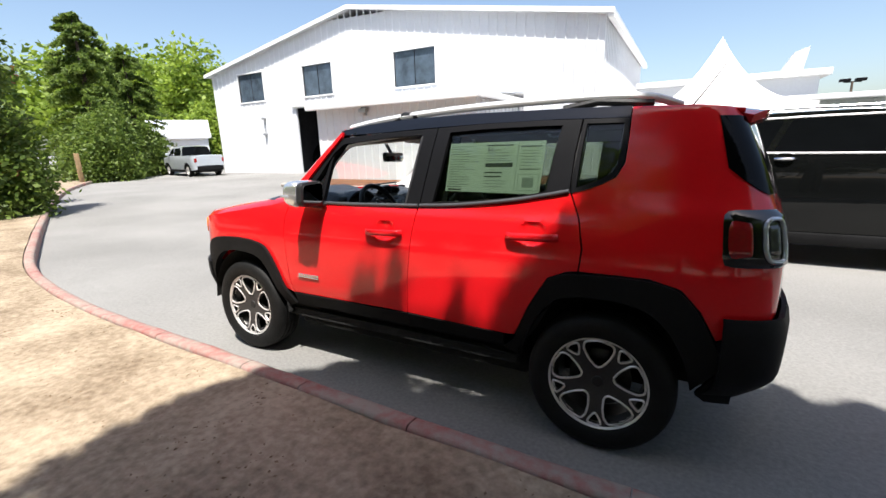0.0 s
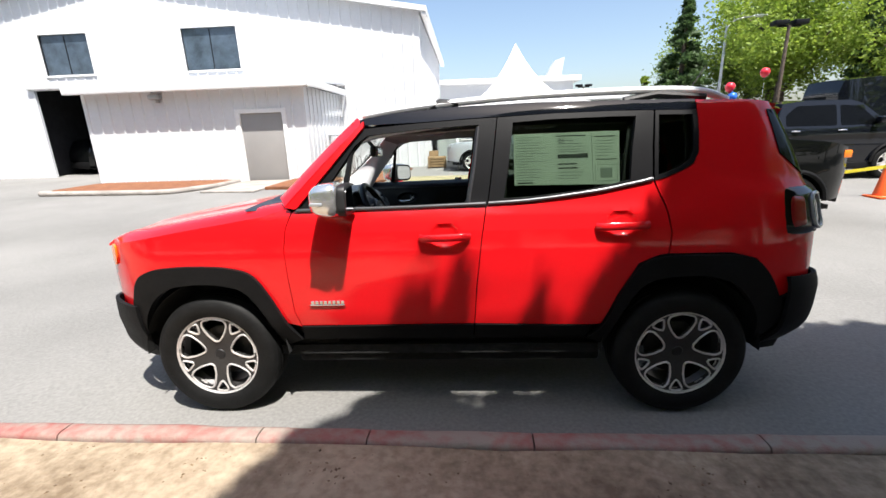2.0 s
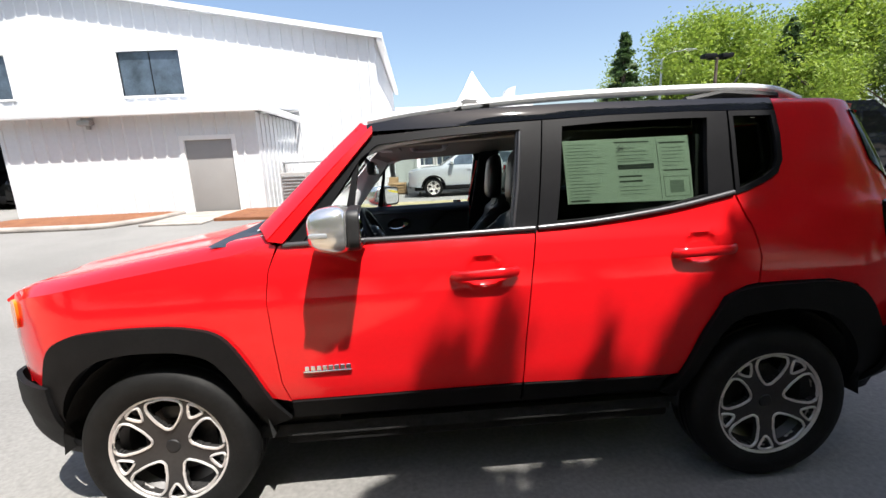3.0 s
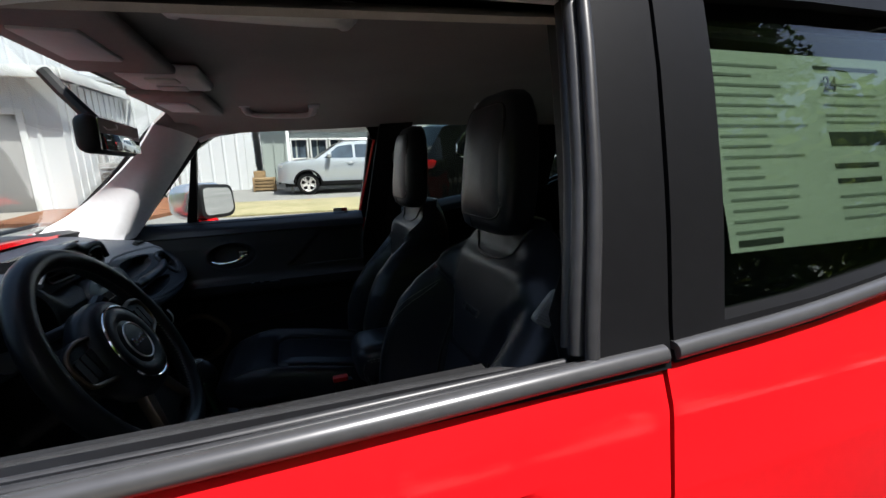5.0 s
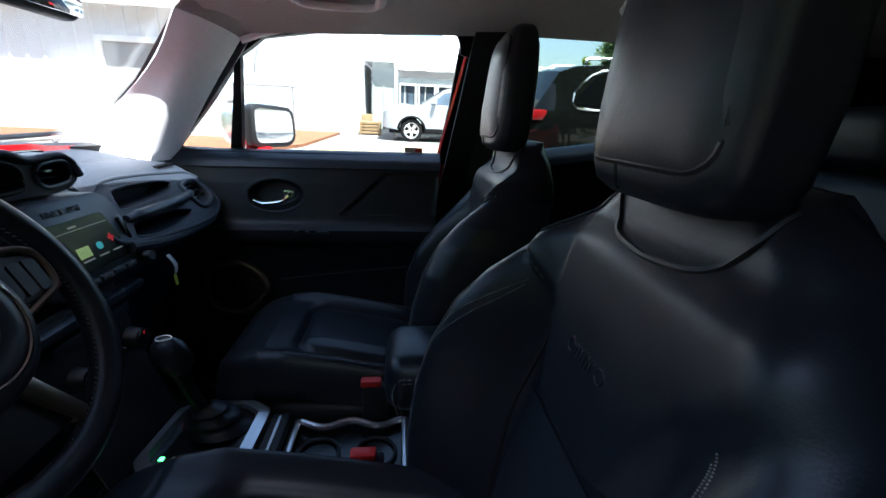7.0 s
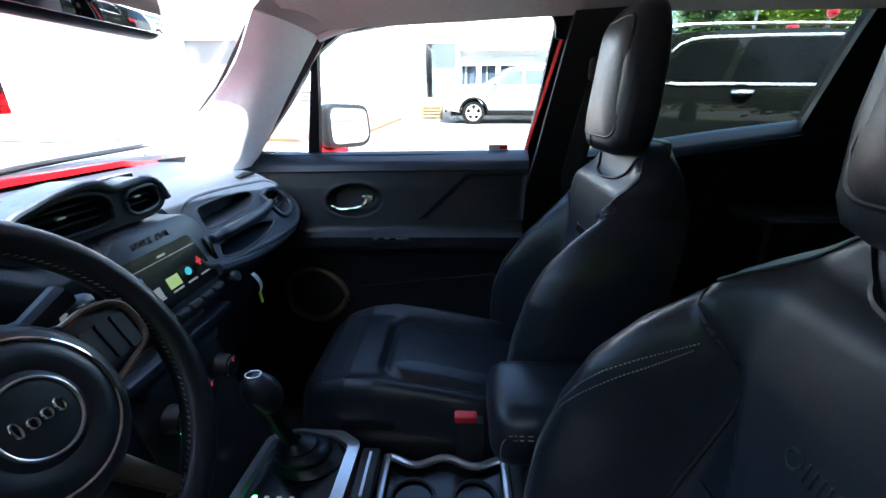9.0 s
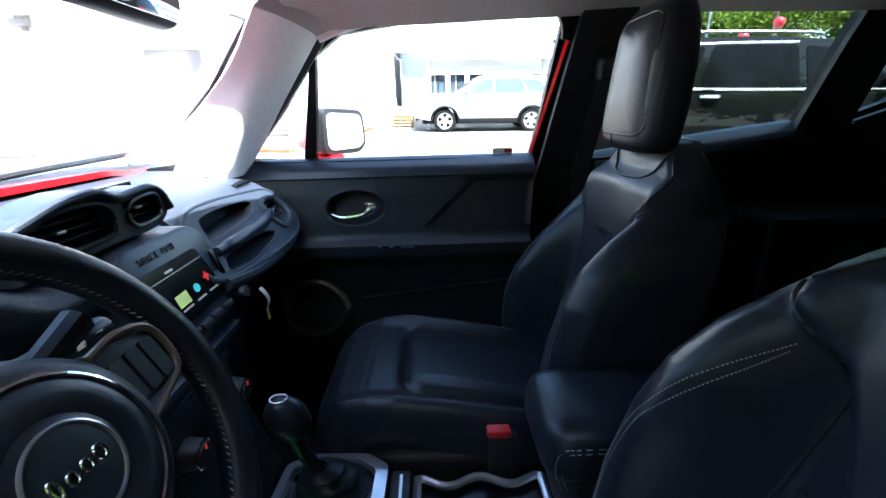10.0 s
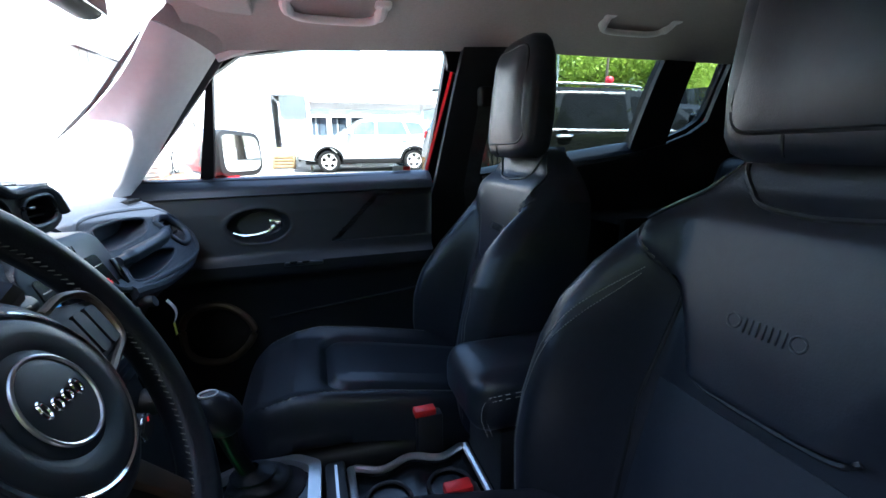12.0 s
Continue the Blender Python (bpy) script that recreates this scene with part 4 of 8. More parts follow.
    loop = [(0.66 + 0.11 * math.copysign(abs(math.cos(a)) ** 0.6, math.cos(a)), 1.11 + 0.085 * math.copysign(abs(math.sin(a)) ** 0.6, math.sin(a))) for a in np.linspace(0, 2 * math.pi, 41)[:-1]]
    part("clear_lens", lamp_bm(0.58, 0.74, 1.045, 1.175, 0.025, 0.006, 0.6), "lamp_smoke", lamp, "smoked inner lens")
    part("lamp_ring", tube_bm([tail_point(a, z, side, 0.027) for a, z in loop], 0.009, 8, True), "lamp_clear", lamp, "silver light ring")
    # mirror
    # the passenger's mirror is turned in towards the driver
    swing = Matrix.Translation((-0.44, side * 0.985, 0.028 if side > 0 else 0)) @ Matrix.Rotation(radians(-33 if side > 0 else 4), 4, "Z") @ Matrix.Translation((0.43, -side * 0.98, 0))
    cap = mirror_bm(side)
    if side > 0:
        cap.transform(swing)
    mir = part("door_mirror", cap, "mirror_cap", d, "chrome-capped door mirror")
    part("mirror_base", tube_bm([(-0.47, side * 0.86, 1.17), (-0.475, side * 0.90, 1.165), (-0.48, side * 0.96, 1.185)], [0.05, 0.045, 0.05], 10, flat=0.5), "red" if side > 0 else "black_plastic", mir)
    bez = poly_bm(round_outline([(side * 0.88, 1.165), (side * 0.878, 1.318), (side * 1.075, 1.310), (side * 1.085, 1.19), (side * 1.05, 1.165)], 0.035), -0.452, -0.41, "yz", 0.006)
    bez.transform(swing)
    part("bezel", bez, "black_plastic", mir)
    gls = poly_bm(round_outline([(side * 0.895, 1.182), (side * 0.893, 1.303), (side * 1.06, 1.295), (side * 1.068, 1.2), (side * 1.04, 1.182)], 0.03), -0.412, -0.4075, "yz")
    gls.transform(swing)
    part("mirror_glass", gls, "mirror", mir, "mirror glass")
    part("repeater", box_bm(-0.585, -0.52, side * 0.98, side * 1.092, 1.218, 1.236, 0.006), "lamp_clear", mir)
    # roof rail
    pts = smooth_line([(-0.41, side * 0.60, 1.662), (-0.2, side * 0.602, 1.692), (0.1, side * 0.602, 1.718), (0.5, side * 0.602, 1.738), (0.95, side * 0.602, 1.745), (1.25, side * 0.60, 1.742), (1.42, side * 0.597, 1.725), (1.54, side * 0.59, 1.682)], 40)
    pts = [(x, y, z - 0.010) for x, y, z in pts]
    rail = part("roof_rail", tube_bm(pts, 0.020, 10, flat=1.0), "rail_silver", car, "satin silver roof rail")
    for xa, xb in ((-0.05, 0.12), (1.0, 1.42)):
        part("rail_foot", tube_bm([(xa, side * 0.602, roof_z(xa, 0.6)), (xa * 0.6 + xb * 0.4, side * 0.602, 1.712), (xb, side * 0.602, roof_z(xb, 0.6) + 0.02)], 0.02, 8), "black_plastic", rail)


def ring_panel(name, outer, inner, material, side, parent, off, thick, label=""):
    """A frame between two lines with as many points each."""
    bm = bmesh.new()
    n = len(outer)
    k = 4
    rings = []
    for face_off in (0.0, -thick):
        rows = []
        for line in (outer, inner):
            row = []
            for a in range(n):
                p, q = line[a], line[(a + 1) % n]
                for j in range(k):
                    x, z = p[0] + (q[0] - p[0]) * j / k, p[1] + (q[1] - p[1]) * j / k
                    row.append(bm.verts.new((x, side * (half_width(x, z) + off + face_off), z)))
            rows.append(row)
        rings.append(rows)
    m = n * k
    for a in range(m):
        b = (a + 1) % m
        (fo, fi), (bo, bi) = rings
        bm.faces.new((fo[a], fo[b], fi[b], fi[a]))
        bm.faces.new((bo[a], bo[b], bi[b], bi[a]))
        bm.faces.new((fo[a], fo[b], bo[b], bo[a]))
        bm.faces.new((fi[a], fi[b], bi[b], bi[a]))
    return part(name, bm, material, parent, label)


def handle(door, side, xa, xb, z):
    y = lambda x: side * (half_width(x, z))
    pts = [(xa, y(xa) + side * 0.004, z - 0.004), (xa + 0.03, y(xa) + side * 0.028, z - 0.003), ((xa + xb) / 2, y(xa) + side * 0.034, z), (xb - 0.035, y(xb) + side * 0.032, z + 0.002), (xb, y(xb) + side * 0.006, z + 0.002)]
    part("door_handle", tube_bm(smooth_line(pts, 16), 0.0125, 10, flat=1.6), "red", door, "body-coloured pull handle")


def badge(door):
    """The model badge, as plain raised bars."""
    bm = bmesh.new()
    x = -0.70
    for k in range(8):
        z = 0.672 + 0.002 * k / 8
        y = -half_width(x, z)
        box_bm(x, x + 0.019, y - 0.007, y + 0.003, z - 0.009, z + 0.011, 0.002, 1, bm)
        x += 0.0235
    box_bm(-0.705, -0.513, -0.8965, -0.888, 0.658, 0.664, 0.001, 1, bm)
    part("badge", bm, "chrome", door, "small chrome badge of raised bars")


def mirror_bm(side):
    bm = box_bm(-0.60, -0.45, side * 0.885, side * 1.095, 1.155, 1.325, 0.05, 4)
    for v in bm.verts:
        k = (-0.45 - v.co.x) / 0.15
        v.co.z = 1.24 + (v.co.z - 1.24) * (1 - 0.22 * k * k)
        v.co.y -= side * 0.015 * k
    return bm


def wheel_part(x, side):
    """A road wheel with tyre and alloy rim, its axle along y."""
    hub = new("wheel")
    hub.parent = car
    hub.matrix_basis = pose(x, side * 0.775, 0.352, 0, 0, 0 if side < 0 else 180)
    return hub


WHEEL_PARTS = []


def build_wheels():
    tyre = spin_bm([(0.235, 0.095), (0.25, 0.108), (0.29, 0.115), (0.325, 0.108), (0.343, 0.092), (0.350, 0.07), (0.352, 0.042), (0.343, 0.040), (0.343, 0.032), (0.3525, 0.030), (0.3525, 0.008), (0.344, 0.006), (0.344, -0.006), (0.3525, -0.008),
                    (0.3525, -0.03), (0.343, -0.032), (0.343, -0.04), (0.352, -0.042), (0.350, -0.07), (0.343, -0.092), (0.325, -0.108), (0.29, -0.115), (0.25, -0.108), (0.235, -0.095)], 56)
    R = lambda r, a: (r * math.cos(a), r * math.sin(a))
    wins = []
    for k in range(5):
        c = radians(90 + 72 * k)
        big = [R(0.082, c - 0.15), R(0.082, c + 0.15), R(0.13, c + 0.37), R(0.19, c + 0.395), R(0.220, c + 0.31), R(0.226, c), R(0.220, c - 0.31), R(0.19, c - 0.395), R(0.13, c - 0.37)]
        wins.append(round_outline(big, 0.02, 3))
        c += radians(36)
        small = [R(0.158, c), R(0.180, c + 0.10), R(0.219, c + 0.165), R(0.225, c), R(0.219, c - 0.165), R(0.180, c - 0.10)]
        wins.append(round_outline(small, 0.012, 3))

    def inside(p, poly):
        hit = False
        for (x0, y0), (x1, y1) in zip(poly, poly[1:] + poly[:1]):
            if (y0 > p[1]) != (y1 > p[1]) and p[0] < x0 + (p[1] - y0) / (y1 - y0) * (x1 - x0):
                hit = not hit
        return hit
    disc = bmesh.new()
    rs = np.linspace(0.028, 0.236, 22)
    na = 150
    dish = lambda r: -0.088 + 0.028 * (1 - r / 0.236) ** 1.5
    vs = [[disc.verts.new((r * math.cos(2 * math.pi * a / na), dish(r), r * math.sin(2 * math.pi * a / na))) for a in range(na)] for r in rs]
    for i in range(len(rs) - 1):
        for a in range(na):
            m = [(vs[i + di][(a + da) % na].co) for di, da in ((0, 0), (1, 0), (1, 1), (0, 1))]
            c = (sum(q.x for q in m) / 4, sum(q.z for q in m) / 4)
            if not any(inside(c, w) for w in wins):
                disc.faces.new((vs[i][a], vs[i + 1][a], vs[i + 1][(a + 1) % na], vs[i][(a + 1) % na]))
    bmesh.ops.delete(disc, geom=[v for v in disc.verts if not v.link_faces], context="VERTS")
    bmesh.ops.recalc_face_normals(disc, faces=disc.faces)
    r = bmesh.ops.extrude_face_region(disc, geom=disc.faces[:])
    bmesh.ops.translate(disc, verts=[v for v in r["geom"] if isinstance(v, bmesh.types.BMVert)], vec=(0, 0.03, 0))
    edge = bmesh.new()
    for w in wins:
        tube_bm([(x, dish(math.hypot(x, z)) - 0.001, z) for x, z in w], 0.006, 5, True, edge)
    lip = spin_bm([(0.226, -0.05), (0.228, -0.092), (0.236, -0.098), (0.243, -0.096), (0.242, -0.08), (0.232, 0.09)], 48)
    join(edge, lip)
    cap = spin_bm([(0.0, -0.069), (0.026, -0.069), (0.031, -0.064), (0.031, -0.04)], 20)
    rotor = spin_bm([(0.0, -0.01), (0.07, -0.012), (0.075, 0.0), (0.15, 0.0), (0.15, 0.02), (0.0, 0.02)], 32)
    barrel = spin_bm([(0.231, -0.05), (0.205, -0.02), (0.2, 0.09), (0.232, 0.095)], 32)
    caliper = box_bm(-0.05, 0.05, -0.035, 0.04, 0.1, 0.165, 0.02)
    for x in (-1.285, 1.285):
        for side in (-1, 1):
            hub = wheel_part(x, side)
            if not WHEEL_PARTS:
                WHEEL_PARTS.extend([part("tyre", tyre, "rubber", hub, "black road tyre"), part("rim", disc, "alloy_dark", hub, "dark grey alloy rim", angle=25), part("rim_edge", edge, "alloy", hub, "bright machined rim edges"),
                         part("hub_cap", cap, "black_plastic", hub), part("brake_disc", rotor, "brake", hub), part("rim_barrel", barrel, "alloy_dark", hub), part("caliper", caliper, "brake", hub)])
            else:
                for o in WHEEL_PARTS:
                    c = o.copy()
                    scene.collection.objects.link(c)
                    c.parent = hub


def build_shell():
    # bonnet
    def hood(u, v):
        x = -1.955 + 1.12 * u
        y = (2 * v - 1) * 0.685
        zz = hood_z(x) + 0.010 * (1 - (y / 0.685) ** 2) + 0.008 * (1 if abs(y) < 0.42 else max(0, 1 - (abs(y) - 0.42) / 0.05))
        return (x - (0.08 * (1 - (y / 0.7) ** 2) if u == 0 else 0.04 * (1 - (y / 0.7) ** 2) * (1 - u)), y, zz)
    part("bonnet", thicken(grid_bm(hood, 26, 31), 0.012), "red", car, "glossy red bonnet")
    def cowl(u, v):
        y = (2 * u - 1) * 0.70
        return (-0.86 - 0.14 * (1 - (y / 0.72) ** 2) + v * 0.075 * 1.2, y, 1.205 + 0.01 * math.sin(v * 3.1))
    part("cowl", thicken(grid_bm(cowl, 20, 4), 0.02), "black_plastic", car, "black windscreen cowl")
    for s in (0.15, -0.55):
        pts = [(-0.93, s, 1.218), (-0.965, s + 0.2, 1.222), (-0.945, s + 0.52, 1.232)]
        part("wiper", tube_bm(smooth_line(pts, 10), 0.007, 8), "black_plastic", car, "black wiper arm")
    # windscreen
    def screen(u, v):
        y = (2 * u - 1) * (0.735 + (0.62 - 0.735) * v)
        f = (y / 0.735) ** 2
        return (-1.01 + 0.145 * f + v * (0.555 - 0.02 * f), y, 1.215 + 0.01 * f + v * (0.445 - 0.03 * f) + 0.02 * math.sin(math.pi * v))
    ws = part("windscreen", thicken(grid_bm(screen, 21, 9), 0.005), "glass", car, "clear raked windscreen")
    ws.visible_shadow = False
    # black frit round the screen
    for a, b in ((0.0, 0.035), (0.965, 1.0)):
        part("screen_edge", thicken(grid_bm(lambda u, v: screen(a + (b - a) * u, v), 3, 10), 0.009), "black_plastic", car)
    part("screen_edge", thicken(grid_bm(lambda u, v: screen(u, 0.90 + 0.10 * v), 21, 3), 0.009), "black_plastic", car)
    # roof
    part("roof", thicken(grid_bm(lambda u, v: (-0.455 + 1.787 * u, (2 * v - 1) * 0.672, roof_z(-0.455 + 1.787 * u, (2 * v - 1) * 0.672)), 30, 25), 0.02), "black_paint", car, "glossy black roof")
    part("rear_roof", thicken(grid_bm(lambda u, v: (1.338 + 0.44 * u, (2 * v - 1) * (0.66 - 0.13 * max(0.0, u - 0.5) ** 1.5), roof_z(1.338 + 0.44 * u, (2 * v - 1) * 0.64)), 14, 17), 0.02), "red", car, "red rear section of the roof")
    def spoil(u, v):
        y = (2 * u - 1) * 0.61
        return (1.70 + 0.215 * v - 0.10 * (abs(y) / 0.6) ** 3 * v, y, roof_z(1.70, y) + 0.010 - 0.028 * v - 0.02 * (abs(y) / 0.6) ** 4)
    part("spoiler", thicken(grid_bm(spoil, 20, 6), 0.035), "red", car, "red roof spoiler")
    part("aerial", tube_bm([(1.55, 0.0, 1.69), (1.63, 0.0, 1.80), (1.72, 0, 1.94)], [0.006, 0.004, 0.003], 6), "black_plastic", car, "short black rod aerial")
    # tail
    def tail(u, v):
        side = -1 if u < 0.5 else 1
        return tail_point(1 + 1 - abs(2 * u - 1), 0.76 + 0.885 * v, side)
    part("tailgate", thicken(grid_bm(tail, 25, 20), 0.015), "red", car, "red tailgate")
    def rearglass(u, v):
        side, k = (-1 if u < 0.5 else 1), abs(2 * u - 1)
        s = 2 - 1.67 * k
        z0 = 1.285 + 0.11 * min(1.0, max(0.0, (0.75 - s) / 0.42)) ** 1.6
        return tail_point(s, z0 + (1.612 - z0) * v, side, 0.006)
    part("rear_window", thicken(grid_bm(rearglass, 41, 10), 0.004), "glass_win", car, "dark tinted rear window wrapping round the corners", angle=60)
    for s in (-1, 1):
        part("reflector", box_bm(2.0, 2.035, s * 0.50, s * 0.60, 0.57, 0.61, 0.01), "lamp_red", car)
    # nose
    def nose(u, v):
        y = (2 * u - 1) * 0.655
        z = 0.60 + 0.39 * v
        return (-1.955 - 0.085 * (1 - (abs(y) / 0.655) ** 2.5) + 0.03 * v * v, y, z)
    part("front_fascia", thicken(grid_bm(nose, 21, 14), 0.02), "red", car, "red front fascia")
    for s in (-1, 1):
        bm = spin_bm([(0.0, -0.03), (0.085, -0.02), (0.10, 0.0), (0.10, 0.03)], 24, "X")
        bmesh.ops.translate(bm, verts=bm.verts, vec=(-2.0, s * 0.52, 0.87))
        part("headlamp", bm, "lamp_clear", car, "round clear headlamp")
    for k in range(7):
        y = (k - 3) * 0.105
        part("grille_slot", box_bm(-2.05, -2.01, y - 0.03, y + 0.03, 0.78, 0.95, 0.012), "black_plastic", car)
    # underside
    part("underbody", box_bm(-1.80, 1.62, -0.66, 0.66, 0.29, 0.35, 0.02), "carpet", car, "black underbody")
    for s in (-1, 1):
        part("floor_side", box_bm(-0.86, 0.9, s * 0.62, s * 0.74, 0.25, 0.40, 0.02), "carpet", car)


for s in (-1, 1):
    build_side(s)
build_wheels()
build_shell()

# ---- inside of the red SUV ----
SEAT_Y = 0.352


def lining(side):
    """Black inner skins of the doors and quarters, below the windows."""
    y = -0.065
    if side > 0:
        side_panel("rear_door_lining", [(0.30, 0.42), (0.32, 1.19), (0.62, 1.205), (0.9, 1.245), (1.12, 1.285), (1.18, 1.0), (0.95, 0.55), (0.85, 0.42)], "black_plastic", side, car, off=y, thick=0.02, label="black rear door lining")
    else:
        side_panel("rear_door_lining", [(0.27, 0.42), (0.29, 1.17), (0.62, 1.19), (0.9, 1.23), (1.12, 1.275), (1.18, 1.0), (0.95, 0.55), (0.85, 0.42)], "black_plastic", side, car, off=y, thick=0.02, label="black rear door lining")
    side_panel("quarter_lining", [(1.125, 0.82), (1.125, 1.29), (1.22, 1.325), (1.285, 1.37), (1.30, 1.60), (1.72, 1.6), (1.88, 0.9), (1.88, 0.82)], "black_plastic", side, car, off=-0.05, thick=0.02, label="black cargo side lining")
    part("wheelhouse_lining", box_bm(0.84, 1.92, side * 0.60, side * 0.63, 0.38, 1.03, 0.008), "carpet", car, "black carpeted wheelhouse")
    part("wheelhouse_lining", box_bm(0.84, 1.92, side * 0.632, side * 0.83, 1.0, 1.03, 0.008), "carpet", car)
    side_panel("c_pillar_trim", [(0.955, 1.24), (1.01, 1.62), (1.145, 1.62), (1.12, 1.27)], "black_plastic", side, car, off=-0.045, thick=0.02)
    if side > 0:
        side_panel("b_pillar_trim", [(0.135, 0.5), (0.15, 0.9), (0.195, 1.18), (0.262, 1.61), (0.40, 1.612), (0.35, 1.18), (0.36, 0.9), (0.38, 0.5)], "black_plastic", side, car, off=-0.055, thick=0.025, label="black centre pillar trim")
    else:
        side_panel("b_pillar_trim", [(0.17, 0.5), (0.19, 0.9), (0.225, 1.18), (0.27, 1.60), (0.41, 1.60), (0.37, 1.18), (0.37, 0.9), (0.38, 0.5)], "black_plastic", side, car, off=-0.118, thick=0.02, label="black centre pillar trim")
    side_panel("footwell_side", [(-0.98, 0.36), (-0.98, 1.10), (-0.60, 1.165), (-0.60, 0.36)], "carpet", side, car, off=-0.03, thick=0.02)


def a_trim(side):
    """Pale pillar trim beside the windscreen, with a dark edge along the glass."""
    inner = smooth_line([(-0.94, 0.60, 1.198), (-0.86, 0.648, 1.247), (-0.755, 0.645, 1.332), (-0.62, 0.59, 1.45), (-0.515, 0.505, 1.562)], 25)
    outer = smooth_line([(-0.70, 0.772, 1.170), (-0.635, 0.748, 1.25), (-0.56, 0.718, 1.35), (-0.50, 0.70, 1.43), (-0.425, 0.676, 1.528)], 25)

    ridge = smooth_line([(-0.70, 0.645, 1.170), (-0.655, 0.640, 1.27), (-0.605, 0.630, 1.37), (-0.555, 0.605, 1.46), (-0.500, 0.515, 1.558)], 25)

    def fn(u, v):
        k = u * 24
        j = min(int(k), 23)
        i, r, o = (Vector(a[j]).lerp(Vector(a[j + 1]), k - j) for a in (inner, ridge, outer))
        if v < 0.5:
            p = i.lerp(r, v * 2)
        else:
            p = r.lerp(o, v * 2 - 1)
            p += Vector((0.010, -0.006, 0)) * math.sin(math.pi * (v * 2 - 1)) ** 0.7
        return (p.x, side * p.y, p.z - 0.003)
    part("a_pillar_trim", thicken(grid_bm(fn, 14, 13), 0.012), "pillar", car, "pale grey windscreen pillar trim", angle=60)
    def corner(u, v):
        a = Vector(fn(1.0, v))
        b = Vector((-0.455 + 0.10 * v, side * (0.50 + 0.16 * v), 1.622 - 0.05 * v))
        m = (a + b) / 2 + Vector((0.004, -side * 0.008, -0.004))
        return tuple(a * (1 - u) ** 2 + m * 2 * u * (1 - u) + b * u * u)
    part("header_trim", thicken(grid_bm(corner, 8, 13), 0.012), "headliner", car, "grey headliner corner over the pillar", angle=60)
    if side < 0:
        line = [(x + 0.004, y - side * 0.006, z - 0.004) for x, y, z in (fn(u, 0.0) for u in np.linspace(0.0, 1.0, 26))]
    else:
        # seal that follows the glass down and round its lower corner
        line = smooth_line([(-0.515, 0.525, 1.556), (-0.56, 0.556, 1.520), (-0.622, 0.597, 1.463), (-0.680, 0.630, 1.406), (-0.774, 0.672, 1.314), (-0.842, 0.678, 1.256), (-0.886, 0.637, 1.228), (-0.920, 0.597, 1.211)], 40)
    part("screen_edge", tube_bm(line, 0.005, 6), "black_plastic", car)


def build_headliner():
    def fn(u, v):
        x = -0.46 + 2.2 * u
        y = (2 * v - 1) * 0.665
        z = 1.622 + 0.040 * min(1.0, u / 0.4) - 0.088 * (abs(y) / 0.665) ** 4 - (0.02 if u < 0.02 else 0)
        z = min(z, roof_z(x, y) - 0.028)
        return (x, y, z)
    part("headliner", thicken(grid_bm(fn, 30, 27), 0.008), "headliner", car, "grey fabric headliner")
    for side in (-1, 1):
        # rail trim over the doors, bright rubber edge
        pts = smooth_line([(-0.42, side * 0.676, 1.515), (-0.36, side * 0.676, 1.536), (-0.26, side * 0.674, 1.556), (0.0, side * 0.666, 1.584), (0.15, side * 0.660, 1.594), (0.30, side * 0.655, 1.598)], 20)
        part("door_seal", tube_bm(pts, 0.014, 8), "pillar", car, "grey door opening seal")
        for xa, xb, y0, z in ((-0.235, -0.01, 0.53, 1.605), (0.63, 0.86, 0.54, 1.632)):
            y = side * y0
            pts = smooth_line([(xa, y - side * 0.060, z + 0.008), (xa + 0.004, y - side * 0.030, z - 0.010), (xa + 0.030, y - side * 0.004, z - 0.020), ((xa + xb) / 2, y, z - 0.022), (xb - 0.030, y - side * 0.004, z - 0.020), (xb - 0.004, y - side * 0.030, z - 0.010), (xb, y - side * 0.060, z + 0.008)], 26)
            gh = part("grab_handle", tube_bm(pts, [0.014] * 6 + [0.0095] * 14 + [0.014] * 6, 10), "pillar", car, "grey roof grab handle")
            for x in (xa, xb):
                part("handle_base", box_bm(x - 0.020, x + 0.020, y - side * 0.075, y - side * 0.04, z - 0.004, z + 0.022, 0.007, 2), "pillar", gh)
    for side in (-1, 1):
        bm = box_bm(-0.475, -0.305, side * 0.13, side * 0.55, 1.583, 1.602, 0.008, 3)
        v0 = part("sun_visor", bm, "headliner", car, "grey folded sun visor")
        part("visor_mirror_lid", box_bm(-0.44, -0.36, side * 0.25, side * 0.42, 1.578, 1.585, 0.003), "pillar", v0)
    oc = part("overhead_console", box_bm(-0.43, -0.27, -0.09, 0.09, 1.588, 1.615, 0.012, 3), "pillar", car, "grey overhead console")
    for s in (-1, 1):
        part("map_lamp", box_bm(-0.38, -0.32, s * 0.02, s * 0.07, 1.584, 1.592, 0.004), "tag_white", oc)
    m = part("rear_view_mirror", box_bm(-0.475, -0.435, -0.195, 0.045, 1.430, 1.502, 0.018, 4), "black_plastic", car, "black interior rear-view mirror")
    part("mirror_glass", box_bm(-0.436, -0.433, -0.185, 0.035, 1.437, 1.495, 0.001), "mirror", m)
    part("stem", tube_bm([(-0.47, -0.07, 1.49), (-0.53, -0.05, 1.56), (-0.56, -0.04, 1.60)], 0.013, 8), "black_plastic", m)


